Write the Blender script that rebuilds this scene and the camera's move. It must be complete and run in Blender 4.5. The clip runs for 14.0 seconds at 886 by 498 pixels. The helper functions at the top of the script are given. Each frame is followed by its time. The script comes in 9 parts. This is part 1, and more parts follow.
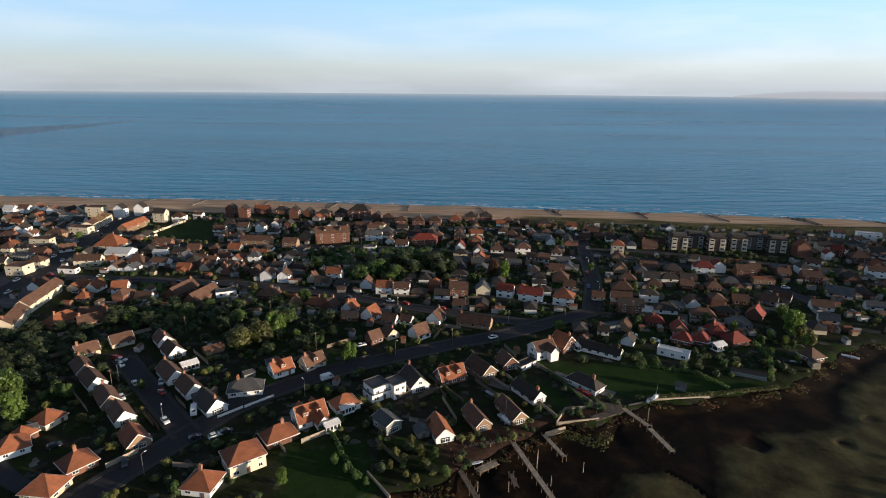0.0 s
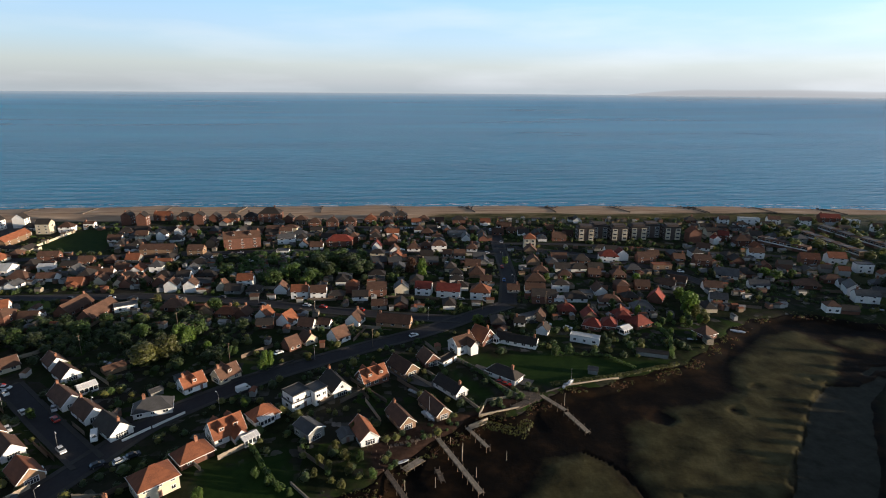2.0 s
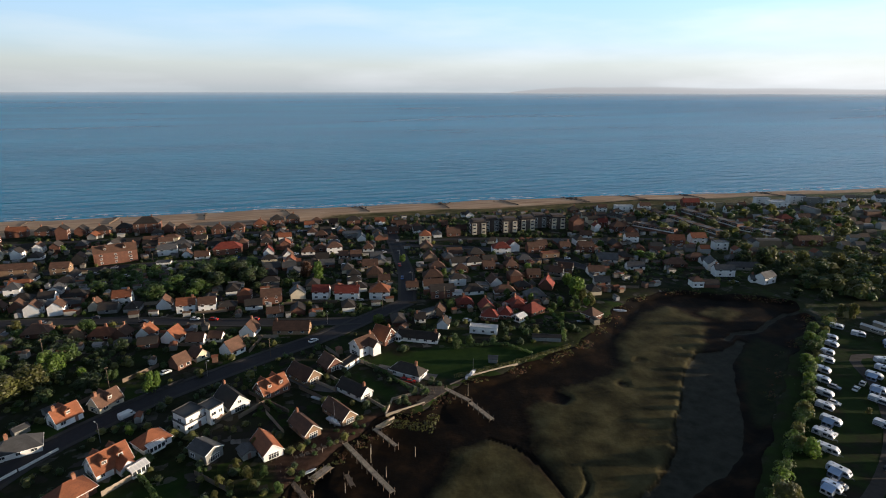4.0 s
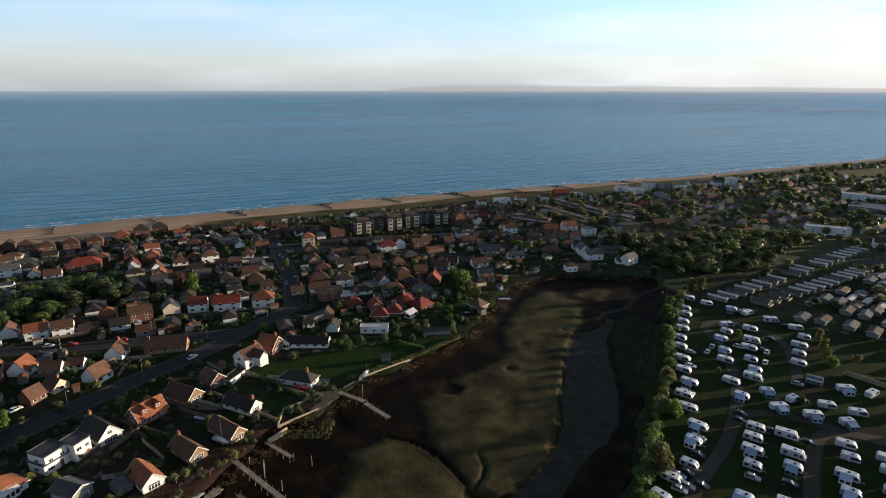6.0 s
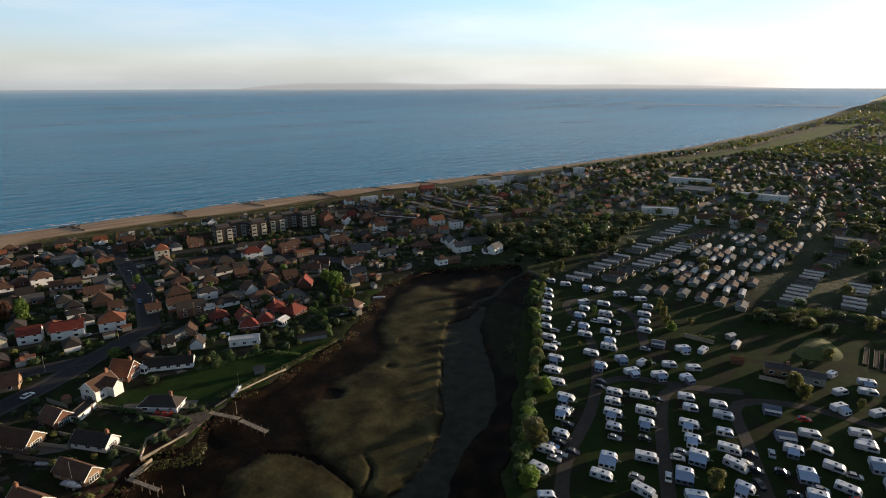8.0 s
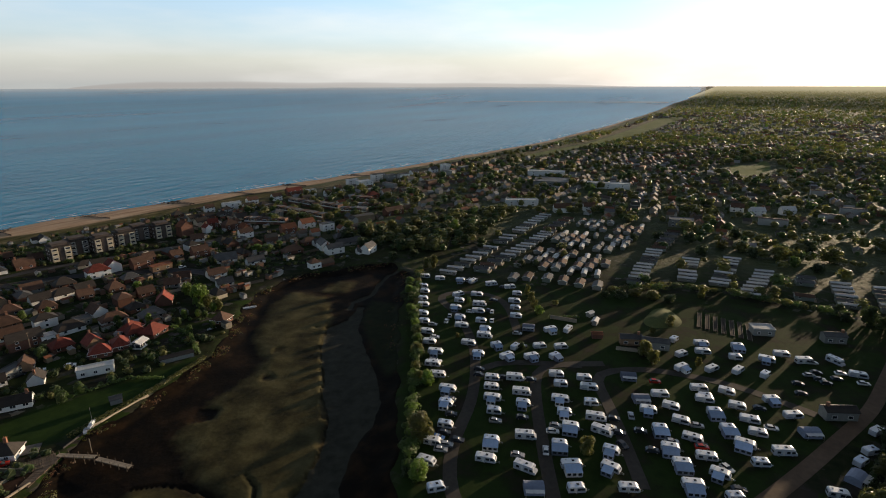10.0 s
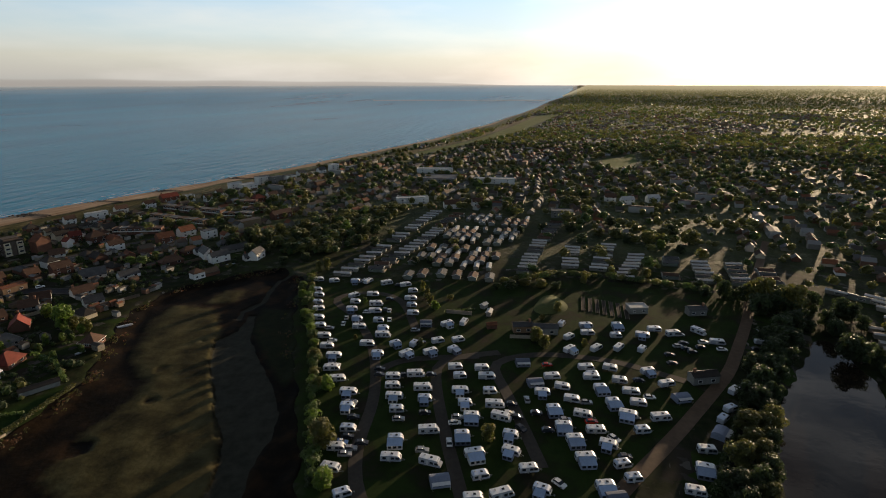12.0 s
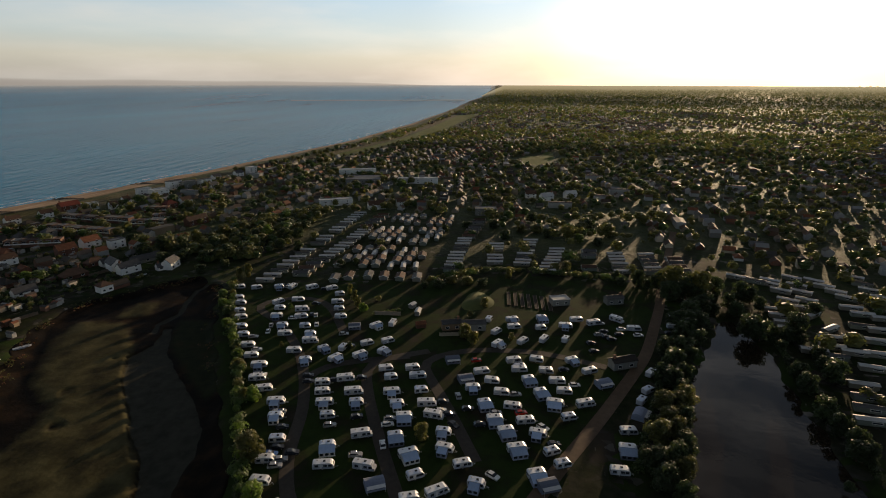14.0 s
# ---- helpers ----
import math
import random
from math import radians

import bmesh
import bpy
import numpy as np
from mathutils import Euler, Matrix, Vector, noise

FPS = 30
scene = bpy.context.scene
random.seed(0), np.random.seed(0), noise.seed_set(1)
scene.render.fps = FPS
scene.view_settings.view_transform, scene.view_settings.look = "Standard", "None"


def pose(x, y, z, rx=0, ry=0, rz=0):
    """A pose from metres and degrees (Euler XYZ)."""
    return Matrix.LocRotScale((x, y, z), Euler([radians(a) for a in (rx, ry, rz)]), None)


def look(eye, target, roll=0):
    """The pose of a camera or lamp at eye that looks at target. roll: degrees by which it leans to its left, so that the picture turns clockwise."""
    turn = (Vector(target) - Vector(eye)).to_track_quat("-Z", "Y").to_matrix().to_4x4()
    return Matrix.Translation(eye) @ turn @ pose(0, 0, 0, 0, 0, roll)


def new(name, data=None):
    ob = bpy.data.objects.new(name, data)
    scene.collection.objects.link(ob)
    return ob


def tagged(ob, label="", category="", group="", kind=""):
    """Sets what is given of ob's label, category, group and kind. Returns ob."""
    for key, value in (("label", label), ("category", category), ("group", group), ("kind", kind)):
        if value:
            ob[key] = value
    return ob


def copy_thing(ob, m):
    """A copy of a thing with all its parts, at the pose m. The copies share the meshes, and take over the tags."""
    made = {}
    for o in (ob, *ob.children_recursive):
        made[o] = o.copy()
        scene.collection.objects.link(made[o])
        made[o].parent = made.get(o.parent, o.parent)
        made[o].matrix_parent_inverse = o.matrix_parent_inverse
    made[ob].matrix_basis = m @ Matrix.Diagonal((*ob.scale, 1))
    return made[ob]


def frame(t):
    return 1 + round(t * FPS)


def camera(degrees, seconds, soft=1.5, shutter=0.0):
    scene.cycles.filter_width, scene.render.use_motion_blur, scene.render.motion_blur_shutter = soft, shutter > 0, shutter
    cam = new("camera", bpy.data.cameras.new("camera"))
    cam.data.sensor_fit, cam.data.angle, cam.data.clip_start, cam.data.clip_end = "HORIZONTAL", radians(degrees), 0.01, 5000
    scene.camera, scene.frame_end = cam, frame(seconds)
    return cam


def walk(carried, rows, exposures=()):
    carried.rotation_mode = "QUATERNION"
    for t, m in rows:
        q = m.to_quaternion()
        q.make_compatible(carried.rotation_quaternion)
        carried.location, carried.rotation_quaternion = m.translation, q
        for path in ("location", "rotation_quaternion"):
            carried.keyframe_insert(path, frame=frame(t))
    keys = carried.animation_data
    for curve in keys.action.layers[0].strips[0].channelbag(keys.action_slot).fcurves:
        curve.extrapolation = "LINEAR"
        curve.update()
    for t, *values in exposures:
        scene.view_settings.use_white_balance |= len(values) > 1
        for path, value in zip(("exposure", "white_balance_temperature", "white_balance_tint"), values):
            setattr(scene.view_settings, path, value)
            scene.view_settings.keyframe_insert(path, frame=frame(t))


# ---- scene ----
cam = camera(77.2, 14.0, soft=1.0)
EYE = 105.0
PATH = [
    (0.0, pose(0, 0, EYE, 74.10, -0.50, 0.14)),
    (0.5, pose(0, 0, EYE, 74.11, -0.56, -1.91)),
    (1.0, pose(0, 0, EYE, 74.11, -0.55, -4.18)),
    (1.5, pose(0, 0, EYE, 74.10, -0.52, -6.33)),
    (2.0, pose(0, 0, EYE, 74.06, -0.44, -8.81)),
    (2.5, pose(0, 0, EYE, 74.04, -0.38, -11.18)),
    (3.0, pose(0, 0, EYE, 74.02, -0.28, -14.24)),
    (5.5, pose(0, 0, EYE, 73.85, -0.07, -28.71)),
    (6.0, pose(0, 0, EYE, 73.79, -0.06, -32.18)),
    (6.5, pose(0, 0, EYE, 73.73, 0.02, -35.46)),
    (7.0, pose(0, 0, EYE, 73.67, 0.09, -39.07)),
    (7.5, pose(0, 0, EYE, 73.62, 0.10, -42.39)),
    (8.0, pose(0, 0, EYE, 73.59, 0.11, -46.00)),
    (10.5, pose(0, 0, EYE, 73.39, 0.14, -62.56)),
    (11.0, pose(0, 0, EYE, 73.34, 0.11, -65.39)),
    (11.5, pose(0, 0, EYE, 73.31, 0.08, -68.07)),
    (12.0, pose(0, 0, EYE, 73.29, 0.02, -70.92)),
    (12.5, pose(0, 0, EYE, 73.26, -0.04, -73.24)),
    (13.0, pose(0, 0, EYE, 73.25, -0.05, -75.26)),
    (13.5, pose(0, 0, EYE, 73.26, -0.08, -76.87)),
    (14.0, pose(0, 0, EYE, 73.29, -0.10, -78.82)),
]
walk(cam, PATH, exposures=[(0.0, 0.72, 6450, 10), (3.0, 0.72, 6550, 10), (6.5, 0.68, 6800, 10), (8.0, 0.6, 7050, 10), (11.0, 0.42, 7600, 11), (12.5, 0.24, 8000, 12), (14.0, 0.04, 8300, 13)])

# ---- sky and sun: a low evening sun over the land, ahead of the last view ----
SUN_AZ, SUN_EL = 108.0, 5.4
world = bpy.data.worlds.new("evening_sky")
scene.world = world
world.use_nodes = True
wt = world.node_tree
wt.nodes.clear()
w_out = wt.nodes.new("ShaderNodeOutputWorld")
w_sky = wt.nodes.new("ShaderNodeTexSky")
w_sky.sky_type = "NISHITA"
w_sky.sun_disc = False
w_sky.sun_elevation = radians(SUN_EL)
w_sky.sun_rotation = radians(SUN_AZ)
w_sky.altitude = 100
w_sky.air_density = 1.0
w_sky.dust_density = 1.3
w_sky.ozone_density = 3.0
w_bg = wt.nodes.new("ShaderNodeBackground")
w_bg.inputs[1].default_value = 0.035
# pale summer haze, thickest at the horizon, thinning to blue overhead
w_co = wt.nodes.new("ShaderNodeTexCoord")
w_sep = wt.nodes.new("ShaderNodeSeparateXYZ")
w_haze = wt.nodes.new("ShaderNodeValToRGB")
w_haze.color_ramp.elements[0].color = (0.70, 0.79, 0.88, 1)
w_haze.color_ramp.elements[1].position = 0.9
w_haze.color_ramp.elements[1].color = (0.0, 0.004, 0.012, 1)
for pos, col in ((0.012, (0.79, 0.86, 0.94)), (0.04, (0.90, 0.99, 1.03)), (0.075, (0.82, 1.08, 1.32)), (0.14, (0.66, 1.04, 1.52)), (0.22, (0.18, 0.38, 0.72)), (0.34, (0.035, 0.11, 0.25)), (0.55, (0.015, 0.04, 0.09))):
    e = w_haze.color_ramp.elements.new(pos)
    e.color = (*col, 1)
w_bg2 = wt.nodes.new("ShaderNodeBackground")
w_bg2.inputs[1].default_value = 0.62
# thin streaks of high cloud
w_map = wt.nodes.new("ShaderNodeMapping")
w_map.inputs["Rotation"].default_value = (0.16, 0.12, 0.3)
w_map.inputs["Scale"].default_value = (1.5, 2.6, 11.0)
w_noise = wt.nodes.new("ShaderNodeTexNoise")
w_noise.inputs["Scale"].default_value = 1.7
w_noise.inputs["Detail"].default_value = 6
w_ramp = wt.nodes.new("ShaderNodeMapRange")
w_ramp.inputs["From Min"].default_value = 0.44
w_ramp.inputs["From Max"].default_value = 0.72
w_ramp.inputs["To Max"].default_value = 0.5
w_mix = wt.nodes.new("ShaderNodeMix")
w_mix.data_type = "RGBA"
w_mix.inputs[7].default_value = (1.22, 1.30, 1.42, 1)
w_add = wt.nodes.new("ShaderNodeAddShader")
wt.links.new(w_co.outputs["Generated"], w_sep.inputs[0])
wt.links.new(w_sep.outputs["Z"], w_haze.inputs[0])
wt.links.new(w_co.outputs["Generated"], w_map.inputs[0])
wt.links.new(w_map.outputs[0], w_noise.inputs["Vector"])
wt.links.new(w_noise.outputs[0], w_ramp.inputs[0])
wt.links.new(w_ramp.outputs[0], w_mix.inputs[0])
wt.links.new(w_haze.outputs[0], w_mix.inputs[6])
w_dot = wt.nodes.new("ShaderNodeVectorMath")
w_dot.operation = "DOT_PRODUCT"
w_dot.inputs[1].default_value = (math.sin(radians(SUN_AZ)), math.cos(radians(SUN_AZ)), 0.05)
w_side = wt.nodes.new("ShaderNodeValToRGB")
w_side.color_ramp.interpolation = "EASE"
w_side.color_ramp.elements[0].color = (0.52, 0.54, 0.58, 1)
w_side.color_ramp.elements[1].color = (2.0, 1.88, 1.68, 1)
for pos, val in ((0.15, 0.58), (0.36, 0.65), (0.62, 0.72), (0.80, 0.82), (0.92, 0.95), (0.965, 1.12)):
    e = w_side.color_ramp.elements.new(pos)
    e.color = (val, val, val, 1)
w_half = wt.nodes.new("ShaderNodeMath")
w_half.operation = "MULTIPLY_ADD"
w_half.inputs[1].default_value = 0.5
w_half.inputs[2].default_value = 0.5
w_tone = wt.nodes.new("ShaderNodeMix")
w_tone.data_type = "RGBA"
w_tone.blend_type = "MULTIPLY"
w_tone.inputs[0].default_value = 1.0
wt.links.new(w_co.outputs["Generated"], w_dot.inputs[0])
wt.links.new(w_dot.outputs["Value"], w_half.inputs[0])
wt.links.new(w_half.outputs[0], w_side.inputs[0])
wt.links.new(w_mix.outputs[2], w_tone.inputs[6])
wt.links.new(w_side.outputs[0], w_tone.inputs[7])
wt.links.new(w_tone.outputs[2], w_bg2.inputs[0])
wt.links.new(w_sky.outputs[0], w_bg.inputs[0])
wt.links.new(w_bg.outputs[0], w_add.inputs[0])
wt.links.new(w_bg2.outputs[0], w_add.inputs[1])
wt.links.new(w_add.outputs[0], w_out.inputs[0])

sun_dir = Vector((math.sin(radians(SUN_AZ)) * math.cos(radians(SUN_EL)), math.cos(radians(SUN_AZ)) * math.cos(radians(SUN_EL)), math.sin(radians(SUN_EL))))
sun = new("sun", bpy.data.lights.new("sun", "SUN"))
sun.data.energy = 5.0
sun.data.angle = radians(0.6)
sun.data.color = (1.0, 0.81, 0.61)
sun.matrix_world = look(sun_dir * 300, (0, 0, 0))


# ---- materials ----
def mat(name, color, rough=0.8, var=0.25, scale=1.5, bump=0.0, spec=0.3, metal=0.0, rnd=0.0, stretch=(1, 1, 1), coarse=0.12):
    """A surface with grain at two scales, and a tone of its own for each piece."""
    m = bpy.data.materials.new(name)
    m.use_nodes = True
    nt = m.node_tree
    b = nt.nodes["Principled BSDF"]
    b.inputs["Roughness"].default_value = rough
    b.inputs["Metallic"].default_value = metal
    b.inputs["Specular IOR Level"].default_value = spec
    co = nt.nodes.new("ShaderNodeTexCoord")
    mp = nt.nodes.new("ShaderNodeMapping")
    mp.inputs["Scale"].default_value = stretch
    nt.links.new(co.outputs["Object"], mp.inputs[0])
    fine, big = nt.nodes.new("ShaderNodeTexNoise"), nt.nodes.new("ShaderNodeTexNoise")
    fine.inputs["Scale"].default_value, big.inputs["Scale"].default_value = scale, scale * coarse
    fine.inputs["Detail"].default_value = 4
    for n in (fine, big):
        nt.links.new(mp.outputs[0], n.inputs["Vector"])
    add = nt.nodes.new("ShaderNodeMath")
    nt.links.new(fine.outputs[0], add.inputs[0])
    nt.links.new(big.outputs[0], add.inputs[1])
    rng = nt.nodes.new("ShaderNodeMapRange")
    rng.inputs["From Min"].default_value, rng.inputs["From Max"].default_value = 0.6, 1.4
    rng.inputs["To Min"].default_value, rng.inputs["To Max"].default_value = 1 - var, 1 + var
    nt.links.new(add.outputs[0], rng.inputs[0])
    last = rng.outputs[0]
    if rnd:
        info = nt.nodes.new("ShaderNodeObjectInfo")
        r2 = nt.nodes.new("ShaderNodeMapRange")
        r2.inputs["To Min"].default_value, r2.inputs["To Max"].default_value = 1 - rnd, 1 + rnd
        mul = nt.nodes.new("ShaderNodeMath")
        mul.operation = "MULTIPLY"
        nt.links.new(info.outputs["Random"], r2.inputs[0])
        nt.links.new(r2.outputs[0], mul.inputs[0])
        nt.links.new(last, mul.inputs[1])
        last = mul.outputs[0]
    hsv = nt.nodes.new("ShaderNodeHueSaturation")
    hsv.inputs["Color"].default_value = (*color, 1)
    nt.links.new(last, hsv.inputs["Value"])
    nt.links.new(hsv.outputs[0], b.inputs["Base Color"])
    if bump:
        bp = nt.nodes.new("ShaderNodeBump")
        bp.inputs["Strength"].default_value = bump
        bp.inputs["Distance"].default_value = 0.05
        nt.links.new(fine.outputs[0], bp.inputs["Height"])
        nt.links.new(bp.outputs[0], b.inputs["Normal"])
    return m


def leaf_mat(name, color):
    """Leaves: light comes through them."""
    m = mat(name, color, 0.5, 0.35, 1.3, rnd=0.25, spec=0.45)
    m.node_tree.nodes["Principled BSDF"].inputs["Sheen Weight"].default_value = 0.15
    nt = m.node_tree
    b = nt.nodes["Principled BSDF"]
    tr = nt.nodes.new("ShaderNodeBsdfTranslucent")
    mix = nt.nodes.new("ShaderNodeMixShader")
    mix.inputs[0].default_value = 0.5
    src = b.inputs["Base Color"].links[0].from_socket
    nt.links.new(src, tr.inputs["Color"])
    nt.links.new(b.outputs[0], mix.inputs[1])
    nt.links.new(tr.outputs[0], mix.inputs[2])
    nt.links.new(mix.outputs[0], nt.nodes["Material Output"].inputs[0])
    return m


ROOF_ORANGE = mat("orange_clay_tiles", (0.195, 0.069, 0.033), 0.75, 0.42, 3.0, 0.4, rnd=0.25, stretch=(1, 2.5, 1))
ROOF_BROWN = mat("brown_tiles", (0.088, 0.047, 0.031), 0.8, 0.42, 3.0, 0.4, rnd=0.3, stretch=(1, 2.5, 1))
ROOF_GREY = mat("grey_slates", (0.06825, 0.06825, 0.06955), 0.6, 0.42, 3.0, 0.3, rnd=0.25, stretch=(1, 2.5, 1))
ROOF_DARK = mat("dark_tiles", (0.033, 0.027, 0.0228), 0.7, 0.42, 3.0, 0.4, rnd=0.3, stretch=(1, 2.5, 1))
ROOF_RED = mat("red_tiles", (0.1625, 0.0325, 0.0208), 0.75, 0.42, 3.0, 0.4, rnd=0.2, stretch=(1, 2.5, 1))
ROOF_TAN = mat("weathered_tan_tiles", (0.17, 0.105, 0.05), 0.8, 0.42, 3.0, 0.4, rnd=0.25, stretch=(1, 2.5, 1))
WALL_UMBER = mat("dark_brown_brick", (0.088, 0.068, 0.058), 0.85, 0.25, 5.0, 0.3, rnd=0.2)
ROOF_PALE = mat("pale_metal_roof", (0.50, 0.50, 0.49), 0.6, 0.2, 0.8, 0.1, rnd=0.1, stretch=(3, 0.4, 1))
WALL_WHITE = mat("white_render", (0.72, 0.71, 0.68), 0.85, 0.10, 0.9, 0.1, rnd=0.08)
WALL_CREAM = mat("cream_render", (0.527, 0.459, 0.34), 0.85, 0.12, 0.9, 0.1, rnd=0.12)
WALL_BRICK = mat("red_brick", (0.14, 0.0644, 0.0434), 0.85, 0.25, 5.0, 0.3, rnd=0.2)
WALL_TAN = mat("tan_brick", (0.235, 0.15, 0.092), 0.85, 0.22, 5.0, 0.3, rnd=0.2)
WALL_GREY = mat("grey_boarding", (0.21, 0.21, 0.196), 0.8, 0.2, 1.5, 0.2, rnd=0.2)
TRIM = mat("white_trim", (0.78, 0.77, 0.74), 0.5, 0.08, 2.0)
PANE = mat("window_glass", (0.025, 0.03, 0.035), 0.08, 0.2, 0.5, spec=0.6, rnd=0.3)
DOOR = mat("painted_door", (0.16, 0.09, 0.07), 0.5, 0.2, 2.0, rnd=0.5)
CHIMNEY = mat("chimney_brick", (0.25, 0.12, 0.075), 0.9, 0.3, 6.0, 0.3)
POT = mat("chimney_pot", (0.35, 0.16, 0.08), 0.8, 0.2, 4.0)
ASPHALT = mat("asphalt", (0.024, 0.024, 0.028), 0.85, 0.3, 0.6, 0.2, coarse=0.08)
PAVING = mat("concrete_paving", (0.040, 0.038, 0.037), 0.85, 0.25, 1.2, 0.2)
TRACK = mat("sandy_track", (0.12, 0.078, 0.05), 0.9, 0.3, 0.5, 0.3)
GRAVEL = mat("grey_gravel", (0.048, 0.041, 0.034), 0.9, 0.35, 0.7, 0.3)
DRIVE = mat("pale_concrete", (0.105, 0.10, 0.098), 0.9, 0.25, 0.9, 0.2)
WOOD = mat("weathered_timber", (0.14, 0.105, 0.077), 0.85, 0.3, 3.0, 0.3, rnd=0.2, stretch=(0.4, 3, 3))
PALE_WOOD = mat("bleached_timber", (0.3, 0.2475, 0.1875), 0.85, 0.3, 3.0, 0.3, rnd=0.15, stretch=(0.4, 3, 3))
BARK = mat("bark", (0.09, 0.06, 0.04), 0.95, 0.35, 4.0, 0.5)
LEAF_GREEN = leaf_mat("green_leaves", (0.075, 0.13, 0.028))
LEAF_OLIVE = leaf_mat("olive_leaves", (0.12, 0.125, 0.030))
LEAF_BRIGHT = leaf_mat("fresh_leaves", (0.115, 0.19, 0.028))
LEAF_DEEP = leaf_mat("deep_leaves", (0.045, 0.07, 0.022))
LEAF_RUSSET = leaf_mat("russet_leaves", (0.13, 0.06, 0.03))
# white caravan walls and boat hulls, with bluish shade put into the colour
SHELL_SHADED = mat("shaded_shell_white", (0.40, 0.425, 0.47), 0.4, 0.06, 0.8, spec=0.5, rnd=0.07)
# holiday home walls, darkened in colour for the shade on their sides
SHELL_CREAM = mat("shaded_home_cladding", (0.24, 0.22, 0.18), 0.55, 0.12, 1.2, rnd=0.18, stretch=(0.3, 0.3, 6))
SHELL_GREEN = mat("shaded_green_cladding", (0.17, 0.19, 0.16), 0.6, 0.12, 1.2, rnd=0.15, stretch=(0.3, 0.3, 6))
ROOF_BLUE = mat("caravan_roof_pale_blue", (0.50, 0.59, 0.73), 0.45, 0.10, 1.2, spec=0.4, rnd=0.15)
# brighter copy of the shell white, as if lit from the sky
ROOF_SHELL_LIT = mat("caravan_roof_lit_white", (0.80, 0.82, 0.85), 0.4, 0.08, 1.2, spec=0.5, rnd=0.06)
STRIPE = mat("blue_grey_stripe", (0.16, 0.20, 0.28), 0.4, 0.1, 1.0, rnd=0.5)
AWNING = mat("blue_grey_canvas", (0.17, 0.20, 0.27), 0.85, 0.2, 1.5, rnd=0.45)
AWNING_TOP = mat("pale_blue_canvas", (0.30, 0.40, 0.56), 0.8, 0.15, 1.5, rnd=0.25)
AWNING_PALE = mat("pale_canvas", (0.52, 0.52, 0.52), 0.85, 0.15, 1.5, rnd=0.2)
RUBBER = mat("rubber", (0.02, 0.02, 0.02), 0.9, 0.2, 4.0)
STEEL = mat("galvanised_steel", (0.35, 0.36, 0.37), 0.45, 0.2, 3.0, metal=0.8)
CAR_PAINT = {
    "white": mat("white_paint", (0.75, 0.75, 0.74), 0.25, 0.05, 1.0, spec=0.6),
    "silver": mat("silver_paint", (0.36, 0.37, 0.39), 0.3, 0.05, 1.0, spec=0.6, metal=0.3),
    "dark": mat("dark_paint", (0.03, 0.035, 0.045), 0.25, 0.1, 1.0, spec=0.6),
    "red": mat("red_paint", (0.42, 0.03, 0.02), 0.25, 0.05, 1.0, spec=0.6),
    "blue": mat("blue_paint", (0.05, 0.12, 0.30), 0.25, 0.05, 1.0, spec=0.6),
}


def smooth(a, lo, hi):
    s = np.clip((a - lo) / (hi - lo), 0, 1)
    return s * s * (3 - 2 * s)


# ---- the lie of the land ----
SHORE = [(-4900, 640), (-1200, 590), (-438, 554), (-274, 547), (-131, 539), (8, 523), (114, 512), (264, 493), (353, 479), (604, 427), (1002, 381), (1389, 378), (1997, 404), (2700, 440), (2990, 455), (3400, 445), (4900, 520)]
BASIN = [(-21, 123), (-9, 128), (3, 130), (12, 141), (22, 148), (38, 159), (52, 161), (64, 170), (94, 176), (124, 182), (150, 199), (170, 215), (194, 225), (220, 225), (266, 192), (254, 173), (213, 149), (167, 120), (131, 96), (103, 78), (60, 40), (-60, 40), (-40, 100)]
MARSH_A = [(181, 205), (198, 208), (201, 190), (183, 171), (171, 163), (159, 154), (142, 140), (132, 129), (127, 126), (118, 116), (107, 108), (94, 100), (87, 99), (80, 98), (77, 103), (78, 109), (79, 120), (80, 133), (85, 137), (87, 148), (107, 156), (128, 158), (138, 163), (151, 185), (167, 195)]
MARSH_B = [(65, 136), (70, 128), (72, 118), (72, 108), (71, 102), (67, 88), (47, 100), (40, 116), (54, 134)]
MARSH_C = [(209, 197), (224, 199), (227, 192), (213, 187)]
BED = [(174, 164), (157, 152), (140, 135), (128, 125), (119, 114), (105, 105), (94, 100), (85, 98), (77, 97), (68, 89), (79, 78), (96, 90), (110, 97), (123, 100), (137, 106), (150, 118), (165, 135), (180, 151), (202, 165), (201, 168), (186, 162)]
TRICKLE = [(197, 170), (205, 174), (218, 172), (232, 178), (248, 183), (262, 178)]
GULLIES = ([(66, 139), (71, 134), (74, 127), (75.5, 119), (75.5, 110), (74, 101), (70, 94)], [(75.5, 104), (81, 107), (84, 110), (86, 116)])
BANK = [(189, 156), (167, 133), (152, 115), (157, 110), (184, 128), (213, 153), (211, 167)]
POND = [(120, -40), (141, -43), (171, -49), (201, -56), (231, -69), (255, -79), (258, -86), (242, -88), (216, -91), (178, -88), (158, -88), (130, -88), (95, -70), (100, -48)]
LAWN_A = [(-48, 144), (-25, 150), (-15, 127), (-33, 118), (-42, 118)]
LAWN_C = [(40, 200), (50, 205), (57, 191), (51, 175), (46, 184)]
LAWN_D = [(32, 191), (36, 193), (47, 172), (42, 166), (36, 176)]
LAWN_B = [(49, 199), (73, 204), (101, 193), (127, 188), (96, 178), (68, 175), (58, 182)]
YARD = [(-2, 147), (9, 155), (22, 159), (40, 165), (54, 176), (64, 174), (53, 164), (40, 157), (35, 148), (16, 137), (3, 130)]
MAIN = [(-104, 100), (-97, 122), (-80, 152), (-68, 174), (-40, 196), (4, 219), (30, 230), (47, 241), (74, 257)]
